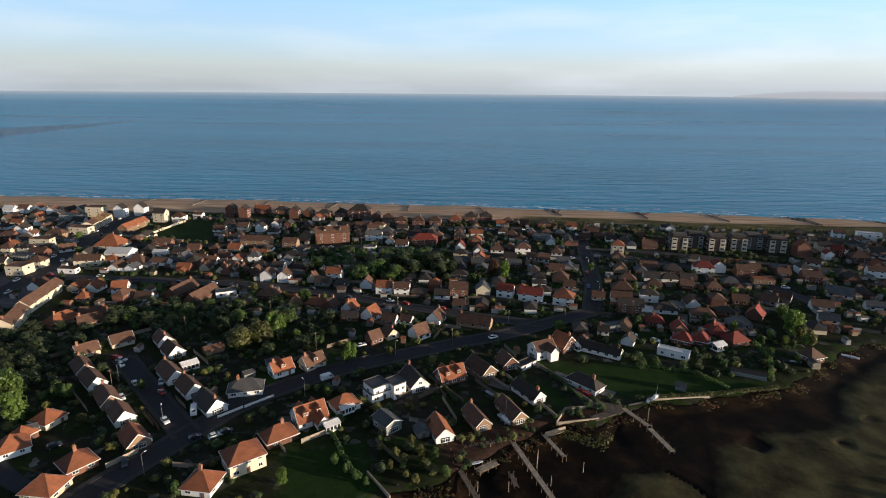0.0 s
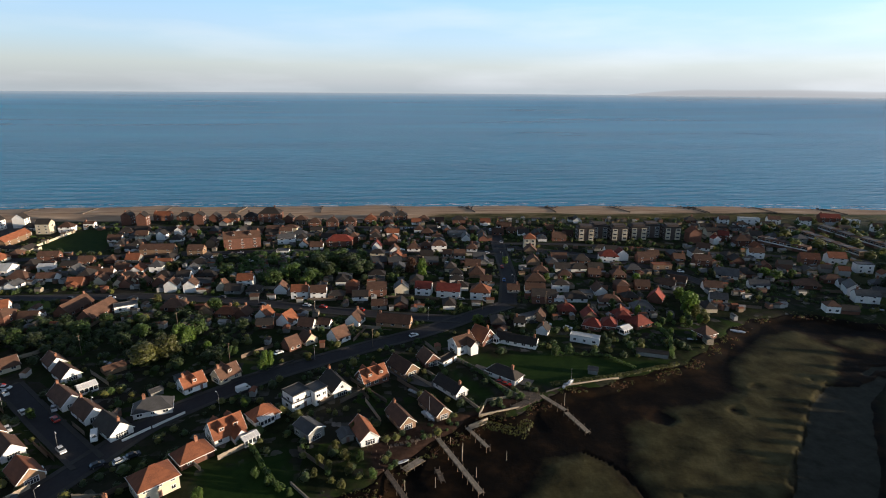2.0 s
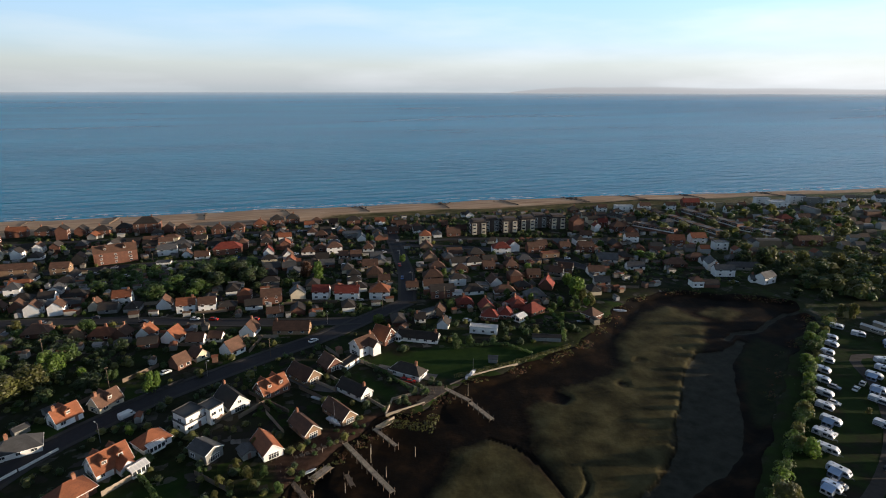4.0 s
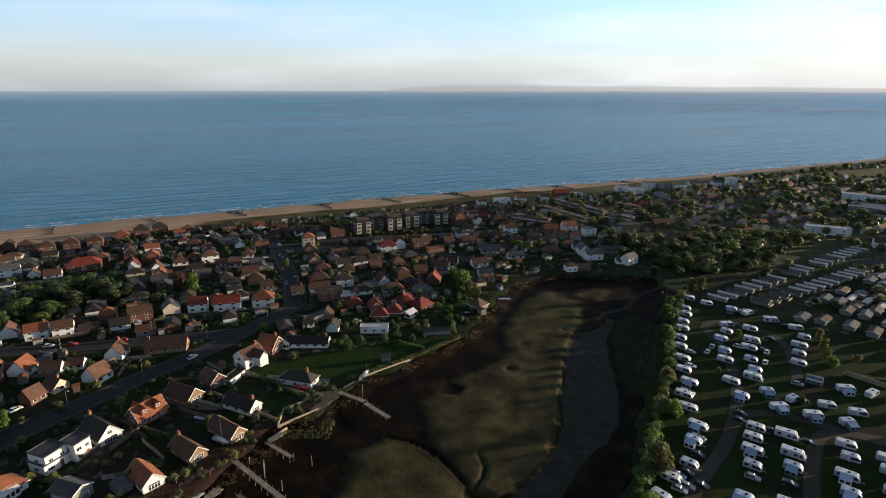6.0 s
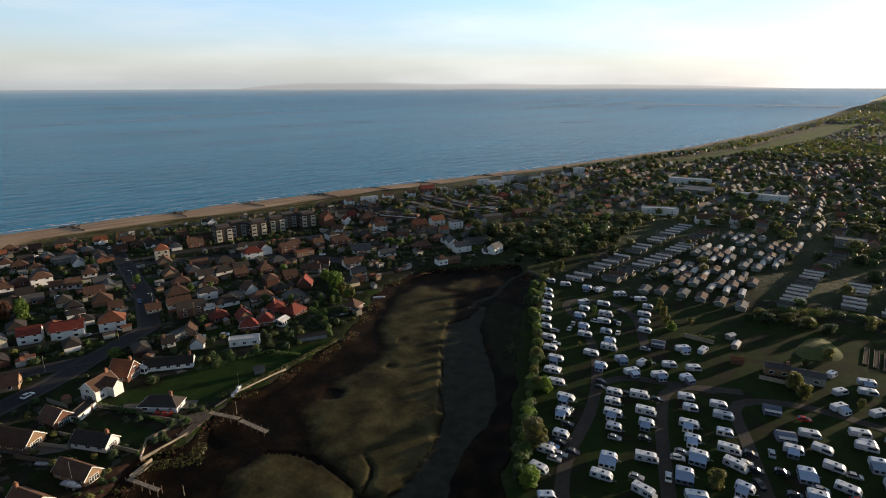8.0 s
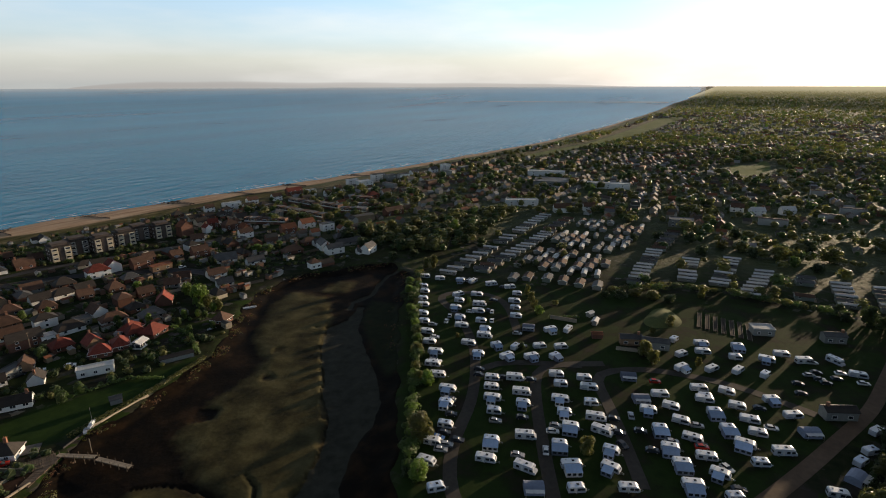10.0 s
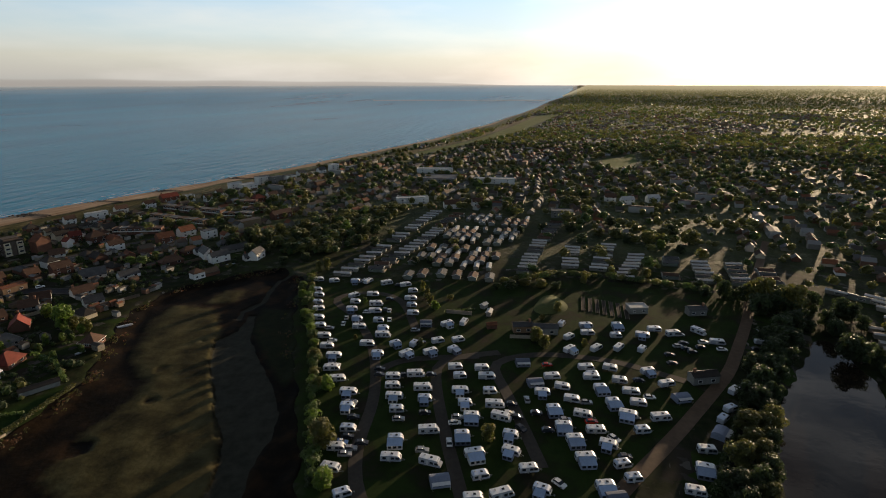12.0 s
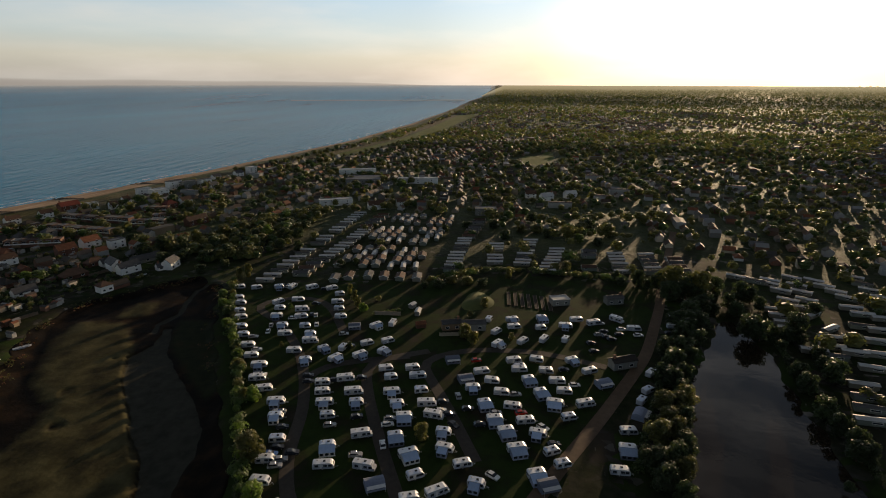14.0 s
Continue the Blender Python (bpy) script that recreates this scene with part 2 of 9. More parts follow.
NORTH = [(74, 257), (87, 302), (96, 359), (105, 415)]
BACK = [(-259, 307), (-236, 303), (-172, 299), (-106, 293), (-55, 278), (-24, 264), (18, 249), (47, 241)]
CLOSE = [(-80, 152), (-106, 179), (-128, 203)]
LANE = [(-97, 122), (-118, 128), (-140, 146)]
GREEN = [(-217, 398), (-188, 383), (-170, 385), (-172, 412), (-186, 446), (-206, 452), (-214, 432)]
HIGH = [(-234, 262), (-236, 303), (-251, 362), (-264, 447), (-268, 480)]
EAST = [(96, 365), (152, 335), (189, 293), (196, 262)]
FLATS_ROAD = [(96, 372), (148, 365), (223, 336), (262, 322), (330, 300)]
SEA_ROAD = [(-268, 470), (-150, 452), (-40, 440), (20, 432), (105, 415)]
MID_ROAD = [(-251, 372), (-150, 372), (-60, 372), (20, 362), (94, 350)]
CAMP_A = [(100, 52), (107, 62), (129, 73), (145, 75), (169, 85), (190, 97), (215, 118), (228, 140), (238, 139), (247, 117), (237, 102), (209, 85)]
CAMP_B = [(107, 30), (133, 44), (161, 58), (186, 68), (200, 45)]
CAMP_C = [(135, 17), (157, 28), (176, 38), (191, 48), (205, 30), (208, 0), (200, -25)]
CAMP_D = [(169, 85), (181, 83), (194, 52)]
DIRT = [(112, 4), (129, -3), (164, -20), (212, -41), (266, -55), (306, -63), (420, -90)]


def near_line(px, py, line):
    """Distance of points from a line of pieces."""
    best = np.full(np.shape(px), 1e9)
    for (ax, ay), (bx, by) in zip(line, line[1:]):
        dx, dy = bx - ax, by - ay
        f = np.clip(((px - ax) * dx + (py - ay) * dy) / (dx * dx + dy * dy), 0, 1)
        best = np.minimum(best, np.hypot(px - ax - f * dx, py - ay - f * dy))
    return best


def inside(px, py, poly):
    """Distance to the rim of an area, positive within it."""
    odd = np.zeros(np.shape(px), bool)
    ring = poly + poly[:1]
    for (ax, ay), (bx, by) in zip(ring, ring[1:]):
        cut = (ay > py) != (by > py)
        odd ^= cut & (px < (bx - ax) * (py - ay) / (by - ay if by != ay else 1e-9) + ax)
    d = near_line(px, py, ring)
    return np.where(odd, d, -d)


def shore_y(px):
    return np.interp(px, [p[0] for p in SHORE], [p[1] for p in SHORE])


def rim(px, py):
    """The far land and sea stand at the height of the true horizon, beyond what can be drawn to scale."""
    r = np.hypot(px, py)
    return np.where(r < 4700, 82.0 * np.clip((r - 2200) / 2500, 0, 1) ** 2, EYE - 0.00489 * r)


def wobble(px, py, size):
    return np.sin(px / size + 1.3) * np.cos(py / size * 1.21 + 0.4) + 0.6 * np.sin(px / size * 2.3 + py / size * 1.7) + 0.4 * np.cos(py / size * 3.9 - px / size * 2.9)


def axis(lo, hi, step, far):
    a = list(np.arange(lo, hi + step, step))
    s, v = step, a[-1]
    while v < far:
        s *= 1.22
        v += s
        a.append(v)
    s, v, b = step, a[0], []
    while v > -far:
        s *= 1.22
        v -= s
        b.append(v)
    return np.array(b[::-1] + a)


def sheet(name, gx, gy, z, material):
    """A sheet over a net of lines; z may be an array. Returns the object."""
    n, k = gx.shape
    v = np.stack([gx, gy, z], -1).reshape(-1, 3)
    idx = np.arange(n * k).reshape(n, k)
    f = np.stack([idx[:-1, :-1], idx[:-1, 1:], idx[1:, 1:], idx[1:, :-1]], -1).reshape(-1, 4)
    me = bpy.data.meshes.new(name)
    me.from_pydata(v.tolist(), [], f.tolist())
    me.polygons.foreach_set("use_smooth", np.ones(len(f), bool))
    me.materials.append(material)
    return new(name, me)


def build_ground():
    xs, ys = axis(-460, 560, 3.0, 4700), axis(-130, 570, 3.0, 4700)
    gx, gy = np.meshgrid(xs, ys)
    d_shore = shore_y(gx) - gy + 2.5 * wobble(gx, gy, 35)
    w = wobble(gx, gy, 9.0)
    basin = inside(gx, gy, BASIN) + 1.5 * w
    pond = inside(gx, gy, POND) + 1.5 * w
    mud = smooth(basin, -2, 5)
    z = -3.6 * smooth(basin, -1, 5)
    z -= 2.5 * smooth(pond, -3, 5)
    reach = np.interp(gx, [20, 90, 200, 700, 1500, 2200], [68, 54, 52, 30, 20, 12])
    beach = smooth(reach - d_shore, 0, 12)
    z += 1.1 * smooth(60 - d_shore, 0, 18) * smooth(d_shore, 12, 34) - 4.5 * smooth(20 - d_shore, 0, 60)
    z -= 15 * smooth(-d_shore, 150, 900)
    z += rim(gx, gy)
    ob = sheet("ground", gx, gy, z, GROUND)
    camp = smooth(inside(gx, gy, [(103, 78), (131, 96), (167, 120), (213, 149), (246, 160), (262, 128), (300, 20), (300, -60), (240, -50), (112, 0), (60, 30)]), -2, 4)
    field = smooth(inside(gx, gy, [(782, 61), (735, 15), (800, -5), (905, 0), (830, 40)]), -5, 10)
    field = np.maximum(field, smooth(inside(gx, gy, [(760, 345), (1050, 300), (1400, 310), (1900, 330), (1900, 250), (1200, 240), (780, 300)]), -10, 30))
    field = np.maximum(field, smooth(inside(gx, gy, [(-176, 304), (-160, 305), (-146, 277), (-158, 271)]), -1, 3))
    lawn = np.maximum.reduce([smooth(inside(gx, gy, z), -1, 2) for z in (LAWN_A, LAWN_B, LAWN_C, LAWN_D, GREEN)])
    yard = smooth(inside(gx, gy, YARD), -1.5, 1.5)
    dune = smooth(d_shore, 40, 50) * smooth(86 - d_shore, 0, 14) * smooth(gx, 40, 90)
    for nm, a in (("beach", beach), ("dune", dune), ("mud", mud), ("lawn", lawn), ("yard", yard), ("camp", camp), ("field", field), ("paved", smooth(24 - near_line(gx, gy, HIGH), 0, 6)), ("far", smooth(np.hypot(gx, gy) + 40 * wobble(gx, gy, 60), 290, 460) * smooth(gx - gy, -60, 60) * (1 - beach) * (1 - camp) * (1 - field))):
        at = ob.data.attributes.new(nm, "FLOAT", "POINT")
        at.data.foreach_set("value", a.astype(np.float32).ravel())
    tagged(ob, "flat coastal land with gardens, grass, mudflat and shingle beach", "ground", kind="structure")


def ground_mat(flat=False):
    m = bpy.data.materials.new("land_surface")
    m.use_nodes = True
    nt = m.node_tree
    b = nt.nodes["Principled BSDF"]
    b.inputs["Specular IOR Level"].default_value = 0.06
    geo = nt.nodes.new("ShaderNodeNewGeometry")

    def noise_tex(scale, detail=5, stretch=None):
        n = nt.nodes.new("ShaderNodeTexNoise")
        n.inputs["Scale"].default_value, n.inputs["Detail"].default_value = scale, detail
        n.inputs["Roughness"].default_value = 0.62
        if stretch:
            mp = nt.nodes.new("ShaderNodeMapping")
            mp.inputs["Scale"].default_value = stretch
            mp.inputs["Rotation"].default_value = (0, 0, radians(6))
            nt.links.new(geo.outputs["Position"], mp.inputs[0])
            nt.links.new(mp.outputs[0], n.inputs["Vector"])
        else:
            nt.links.new(geo.outputs["Position"], n.inputs["Vector"])
        return n.outputs[0]

    def ramp(src, stops):
        r = nt.nodes.new("ShaderNodeValToRGB")
        while len(r.color_ramp.elements) < len(stops):
            r.color_ramp.elements.new(0.5)
        for e, (p, c) in zip(r.color_ramp.elements, stops):
            e.position, e.color = p, (*c, 1)
        nt.links.new(src, r.inputs[0])
        return r.outputs[0]

    def blend(fac, a, c):
        x = nt.nodes.new("ShaderNodeMix")
        x.data_type = "RGBA"
        nt.links.new(fac, x.inputs[0])
        nt.links.new(a, x.inputs[6])
        nt.links.new(c, x.inputs[7])
        return x.outputs[2]

    def attr(nm):
        a = nt.nodes.new("ShaderNodeAttribute")
        a.attribute_name = nm
        return a.outputs["Fac"]

    def edged(nm, amount=0.5):
        """An area whose rim is broken up."""
        n = nt.nodes.new("ShaderNodeMath")
        n.operation = "MULTIPLY_ADD"
        nt.links.new(noise_tex(0.35), n.inputs[0])
        n.inputs[1].default_value = amount
        nt.links.new(attr(nm), n.inputs[2])
        r = nt.nodes.new("ShaderNodeMapRange")
        r.inputs["From Min"].default_value, r.inputs["From Max"].default_value = 0.5, 0.5 + amount
        nt.links.new(n.outputs[0], r.inputs[0])
        return r.outputs[0]

    if flat:
        weed = ramp(noise_tex(0.11, 7), [(0.36, (0.004, 0.003, 0.0022)), (0.5, (0.009, 0.0058, 0.0034)), (0.66, (0.026, 0.014, 0.0065))])
        marsh = ramp(noise_tex(0.09, 7), [(0.33, (0.020, 0.017, 0.008)), (0.5, (0.054, 0.047, 0.020)), (0.68, (0.096, 0.083, 0.038))])
        bed = ramp(noise_tex(0.25, 8), [(0.3, (0.024, 0.024, 0.018)), (0.5, (0.037, 0.037, 0.028)), (0.7, (0.051, 0.049, 0.038))])
        bank = ramp(noise_tex(0.2), [(0.3, (0.009, 0.012, 0.005)), (0.55, (0.017, 0.022, 0.008)), (0.7, (0.028, 0.021, 0.009))])
        col = blend(edged("bank", 0.6), weed, bank)
        col = blend(edged("marsh", 0.6), col, marsh)
        col = blend(edged("bed", 0.25), col, bed)
        # gullies and the rim of the creek bed are coloured near black
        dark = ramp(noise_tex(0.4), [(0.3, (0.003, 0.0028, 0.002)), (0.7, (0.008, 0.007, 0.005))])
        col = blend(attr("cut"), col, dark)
        nt.links.new(col, b.inputs["Base Color"])
        b.inputs["Roughness"].default_value = 0.8
        bp = nt.nodes.new("ShaderNodeBump")
        bp.inputs["Strength"].default_value, bp.inputs["Distance"].default_value = 0.35, 0.35
        nt.links.new(noise_tex(0.6, 6), bp.inputs["Height"])
        nt.links.new(bp.outputs[0], b.inputs["Normal"])
        return m

    vor = nt.nodes.new("ShaderNodeTexVoronoi")
    vor.inputs["Scale"].default_value = 0.085
    vor.distance = "MANHATTAN"
    nt.links.new(geo.outputs["Position"], vor.inputs["Vector"])
    sep = nt.nodes.new("ShaderNodeSeparateColor")
    nt.links.new(vor.outputs["Color"], sep.inputs[0])
    plots = ramp(sep.outputs[0], [(0.0, (0.013, 0.022, 0.006)), (0.3, (0.028, 0.052, 0.011)), (0.55, (0.018, 0.026, 0.009)), (0.68, (0.036, 0.030, 0.025)), (0.82, (0.016, 0.021, 0.009)), (1.0, (0.052, 0.047, 0.041))])
    small = nt.nodes.new("ShaderNodeTexVoronoi")
    small.inputs["Scale"].default_value = 0.34
    small.distance = "CHEBYCHEV"
    nt.links.new(geo.outputs["Position"], small.inputs["Vector"])
    pick = nt.nodes.new("ShaderNodeSeparateColor")
    nt.links.new(small.outputs["Color"], pick.inputs[0])
    patio = nt.nodes.new("ShaderNodeMapRange")
    patio.inputs["From Min"].default_value, patio.inputs["From Max"].default_value = 0.78, 0.82
    nt.links.new(pick.outputs[0], patio.inputs[0])
    slabs = ramp(pick.outputs[1], [(0.0, (0.020, 0.018, 0.016)), (0.5, (0.055, 0.050, 0.044)), (0.85, (0.10, 0.094, 0.084)), (1.0, (0.22, 0.20, 0.18))])
    plots = blend(patio.outputs[0], plots, slabs)
    scrub = ramp(noise_tex(0.22), [(0.3, (0.007, 0.010, 0.004)), (0.5, (0.016, 0.022, 0.008)), (0.7, (0.030, 0.030, 0.015))])
    half = nt.nodes.new("ShaderNodeMapRange")
    half.inputs["From Min"].default_value, half.inputs["From Max"].default_value = 0.42, 0.6
    nt.links.new(noise_tex(0.05), half.inputs[0])
    base = blend(half.outputs[0], plots, scrub)
    camp = ramp(noise_tex(0.08, 7), [(0.25, (0.013, 0.025, 0.006)), (0.45, (0.023, 0.042, 0.010)), (0.56, (0.020, 0.027, 0.010)), (0.66, (0.030, 0.025, 0.018)), (0.8, (0.040, 0.034, 0.025))])
    field = ramp(noise_tex(0.03), [(0.3, (0.065, 0.105, 0.022)), (0.7, (0.11, 0.14, 0.036))])
    mud = ramp(noise_tex(0.07, 7), [(0.36, (0.003, 0.0025, 0.002)), (0.47, (0.007, 0.005, 0.003)), (0.54, (0.018, 0.016, 0.007)), (0.75, (0.036, 0.033, 0.015))])
    beach = ramp(noise_tex(0.10, 6, (0.25, 1.6, 1)), [(0.3, (0.27, 0.165, 0.10)), (0.45, (0.42, 0.28, 0.18)), (0.58, (0.50, 0.355, 0.24)), (0.7, (0.62, 0.47, 0.335))])
    col = blend(attr("camp"), base, camp)
    wood = ramp(noise_tex(0.05, 7), [(0.35, (0.026, 0.040, 0.012)), (0.52, (0.055, 0.072, 0.024)), (0.68, (0.098, 0.100, 0.042))])
    col = blend(attr("far"), col, wood)
    col = blend(edged("field", 0.2), col, field)
    paved = ramp(noise_tex(0.2), [(0.3, (0.085, 0.078, 0.078)), (0.7, (0.17, 0.155, 0.15))])
    col = blend(edged("paved", 0.4), col, paved)
    lawn = ramp(noise_tex(0.25), [(0.3, (0.013, 0.031, 0.007)), (0.7, (0.025, 0.049, 0.010))])
    yard = ramp(noise_tex(0.5), [(0.3, (0.030, 0.017, 0.012)), (0.7, (0.070, 0.041, 0.030))])
    col = blend(attr("lawn"), col, lawn)
    col = blend(edged("beach", 0.6), col, beach)
    col = blend(edged("mud", 0.4), col, mud)
    col = blend(attr("yard"), col, yard)
    scrubby = ramp(noise_tex(0.14, 7, (0.5, 1.5, 1)), [(0.3, (0.035, 0.036, 0.014)), (0.5, (0.085, 0.078, 0.034)), (0.66, (0.17, 0.135, 0.075))])
    col = blend(edged("dune", 0.5), col, scrubby)
    nt.links.new(col, b.inputs["Base Color"])
    for socket, lo, hi in (("Roughness", 0.92, 0.84), ("Specular IOR Level", 0.06, 0.24)):
        gloss = nt.nodes.new("ShaderNodeMapRange")
        gloss.inputs["To Min"].default_value, gloss.inputs["To Max"].default_value = lo, hi
        nt.links.new(attr("far"), gloss.inputs[0])
        nt.links.new(gloss.outputs[0], b.inputs[socket])
    bp = nt.nodes.new("ShaderNodeBump")
    bp.inputs["Strength"].default_value = 0.22
    bp.inputs["Distance"].default_value = 0.4
    nt.links.new(noise_tex(0.5, 6), bp.inputs["Height"])
    # gardens, hedges and rough grass of the distant town
    tufts = nt.nodes.new("ShaderNodeBump")
    tufts.inputs["Distance"].default_value = 2.6
    nt.links.new(attr("far"), tufts.inputs["Strength"])
    nt.links.new(noise_tex(0.16, 7), tufts.inputs["Height"])
    nt.links.new(bp.outputs[0], tufts.inputs["Normal"])
    nt.links.new(tufts.outputs[0], b.inputs["Normal"])
    return m


def water_mat(name, color, rough, wave, scale, stretch, spec):
    m = bpy.data.materials.new(name)
    m.use_nodes = True
    nt = m.node_tree
    b = nt.nodes["Principled BSDF"]
    b.inputs["Roughness"].default_value = rough
    b.inputs["IOR"].default_value = 1.33
    b.inputs["Specular IOR Level"].default_value = spec
    geo = nt.nodes.new("ShaderNodeNewGeometry")
    mp = nt.nodes.new("ShaderNodeMapping")
    mp.inputs["Scale"].default_value = stretch
    mp.inputs["Rotation"].default_value = (0, 0, radians(8))
    nt.links.new(geo.outputs["Position"], mp.inputs[0])
    n = nt.nodes.new("ShaderNodeTexNoise")
    n.inputs["Scale"].default_value, n.inputs["Detail"].default_value = scale, 6
    nt.links.new(mp.outputs[0], n.inputs["Vector"])
    bp = nt.nodes.new("ShaderNodeBump")
    bp.inputs["Strength"].default_value = wave
    bp.inputs["Distance"].default_value = 0.6
    nt.links.new(n.outputs[0], bp.inputs["Height"])
    swell = nt.nodes.new("ShaderNodeTexNoise")
    swell.inputs["Scale"].default_value, swell.inputs["Detail"].default_value = scale * 0.14, 5
    nt.links.new(mp.outputs[0], swell.inputs["Vector"])
    bp2 = nt.nodes.new("ShaderNodeBump")
    bp2.inputs["Strength"].default_value = wave
    bp2.inputs["Distance"].default_value = 5.0
    nt.links.new(swell.outputs[0], bp2.inputs["Height"])
    nt.links.new(bp.outputs[0], bp2.inputs["Normal"])
    nt.links.new(bp2.outputs[0], b.inputs["Normal"])
    big = nt.nodes.new("ShaderNodeTexNoise")
    big.inputs["Scale"].default_value, big.inputs["Detail"].default_value = 0.004, 5
    nt.links.new(mp.outputs[0], big.inputs["Vector"])
    r = nt.nodes.new("ShaderNodeMapRange")
    r.inputs["From Min"].default_value, r.inputs["From Max"].default_value = 0.3, 0.7
    r.inputs["To Min"].default_value, r.inputs["To Max"].default_value = 0.8, 1.2
    nt.links.new(big.outputs[0], r.inputs[0])
    hsv = nt.nodes.new("ShaderNodeHueSaturation")
    hsv.inputs["Color"].default_value = (*color, 1)
    calm = nt.nodes.new("ShaderNodeAttribute")
    calm.attribute_name = "slick"
    dim = nt.nodes.new("ShaderNodeMath")
    dim.operation = "MULTIPLY_ADD"
    dim.inputs[1].default_value = -0.75
    nt.links.new(calm.outputs["Fac"], dim.inputs[0])
    nt.links.new(r.outputs[0], dim.inputs[2])
    nt.links.new(dim.outputs[0], hsv.inputs["Value"])
    nt.links.new(hsv.outputs[0], b.inputs["Base Color"])
    return m


GROUND = ground_mat()
MUD = ground_mat(True)
SEA = water_mat("sea_water", (0.002, 0.215, 0.375), 0.27, 0.7, 0.55, (0.22, 1.0, 1.0), 0.15)
STILL = water_mat("pond_water", (0.022, 0.016, 0.011), 0.04, 0.012, 0.8, (1, 1, 1), 0.5)
build_ground()


def build_mudflat():
    """Salt marsh with a low cliff at its edge, the creek's bare bed and the weedy mud round them."""
    gx, gy = np.meshgrid(np.arange(-66, 274, 0.9), np.arange(36, 232, 0.9))
    w = wobble(gx, gy, 9.0)
    nib = 0.35 * wobble(gx, gy, 2.3) + 0.5 * wobble(gx, gy, 5.1)
    basin = inside(gx, gy, BASIN) + 1.5 * w
    marsh = np.maximum(np.maximum(inside(gx, gy, MARSH_A), inside(gx, gy, MARSH_B)), inside(gx, gy, MARSH_C)) + nib
    for wx, wy, wr in ((165, 172, 9), (176, 186, 7), (150, 165, 5), (128, 150, 6), (190, 196, 5), (100, 150, 7)):
        marsh -= 9 * smooth(wr - np.hypot((gx - wx) / 1.2, gy - wy) + 3 * nib, 0, wr)
    bed = np.maximum(inside(gx, gy, BED), 1.3 - near_line(gx, gy, TRICKLE)) + 0.5 * nib
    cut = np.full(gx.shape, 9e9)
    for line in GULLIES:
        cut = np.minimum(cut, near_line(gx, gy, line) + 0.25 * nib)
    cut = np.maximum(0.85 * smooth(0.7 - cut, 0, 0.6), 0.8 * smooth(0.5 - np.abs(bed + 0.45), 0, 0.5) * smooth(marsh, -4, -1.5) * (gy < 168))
    z = -1.9 + 0.08 * w + 0.55 * np.where(bed > -9, smooth(marsh, -0.6, 0.8), smooth(marsh, -7, 4)) - 0.5 * smooth(bed, -1.2, 0.8) - 0.7 * cut
    z += 1.7 * smooth(6 - basin, 0, 7) - 3.5 * smooth(-basin, 0, 4)
    ob = sheet("mudflat", gx, gy, z, MUD)
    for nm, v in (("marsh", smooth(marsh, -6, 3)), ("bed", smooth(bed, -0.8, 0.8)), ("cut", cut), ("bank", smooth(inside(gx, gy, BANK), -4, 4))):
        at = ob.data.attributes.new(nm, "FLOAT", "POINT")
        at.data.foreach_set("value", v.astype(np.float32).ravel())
    tagged(ob, "dark weedy mudflat with olive salt marsh, gullies and a bare creek bed", "mudflat", kind="structure")


build_mudflat()

# the sea reaches the horizon; its edge lies where the beach dips under it
sx = np.unique(np.concatenate([axis(-460, 700, 12.0, 4700), np.arange(-1300, -900, 25.0)]))
sv = np.concatenate([np.arange(-40, 200, 8.0), 200 * 1.13 ** np.arange(0, 27)])
sv = (sv + 40) / (sv[-1] + 40)
sgx, sgv = np.meshgrid(sx, sv)
sgy = shore_y(sgx) - 40 + sgv * (5300 - shore_y(sgx))
sea = sheet("sea", sgx, sgy, -1.0 + rim(sgx, sgy), SEA)
along = (1870 - sgy) / 480
slick = smooth(30 + 85 * along - np.abs(sgx + 1045 + 50 * along), -25, 45) * smooth(along, 0, 0.25)
sea.data.attributes.new("slick", "FLOAT", "POINT").data.foreach_set("value", slick.astype(np.float32).ravel())
tagged(sea, "calm blue sea with fine ripples running to the horizon", "sea", kind="structure")
px, py = np.meshgrid(np.linspace(80, 275, 14), np.linspace(-100, -30, 8))
tagged(sheet("pond", px, py, np.full(px.shape, -0.9), STILL), "still dark pond between trees", "pond", kind="structure")


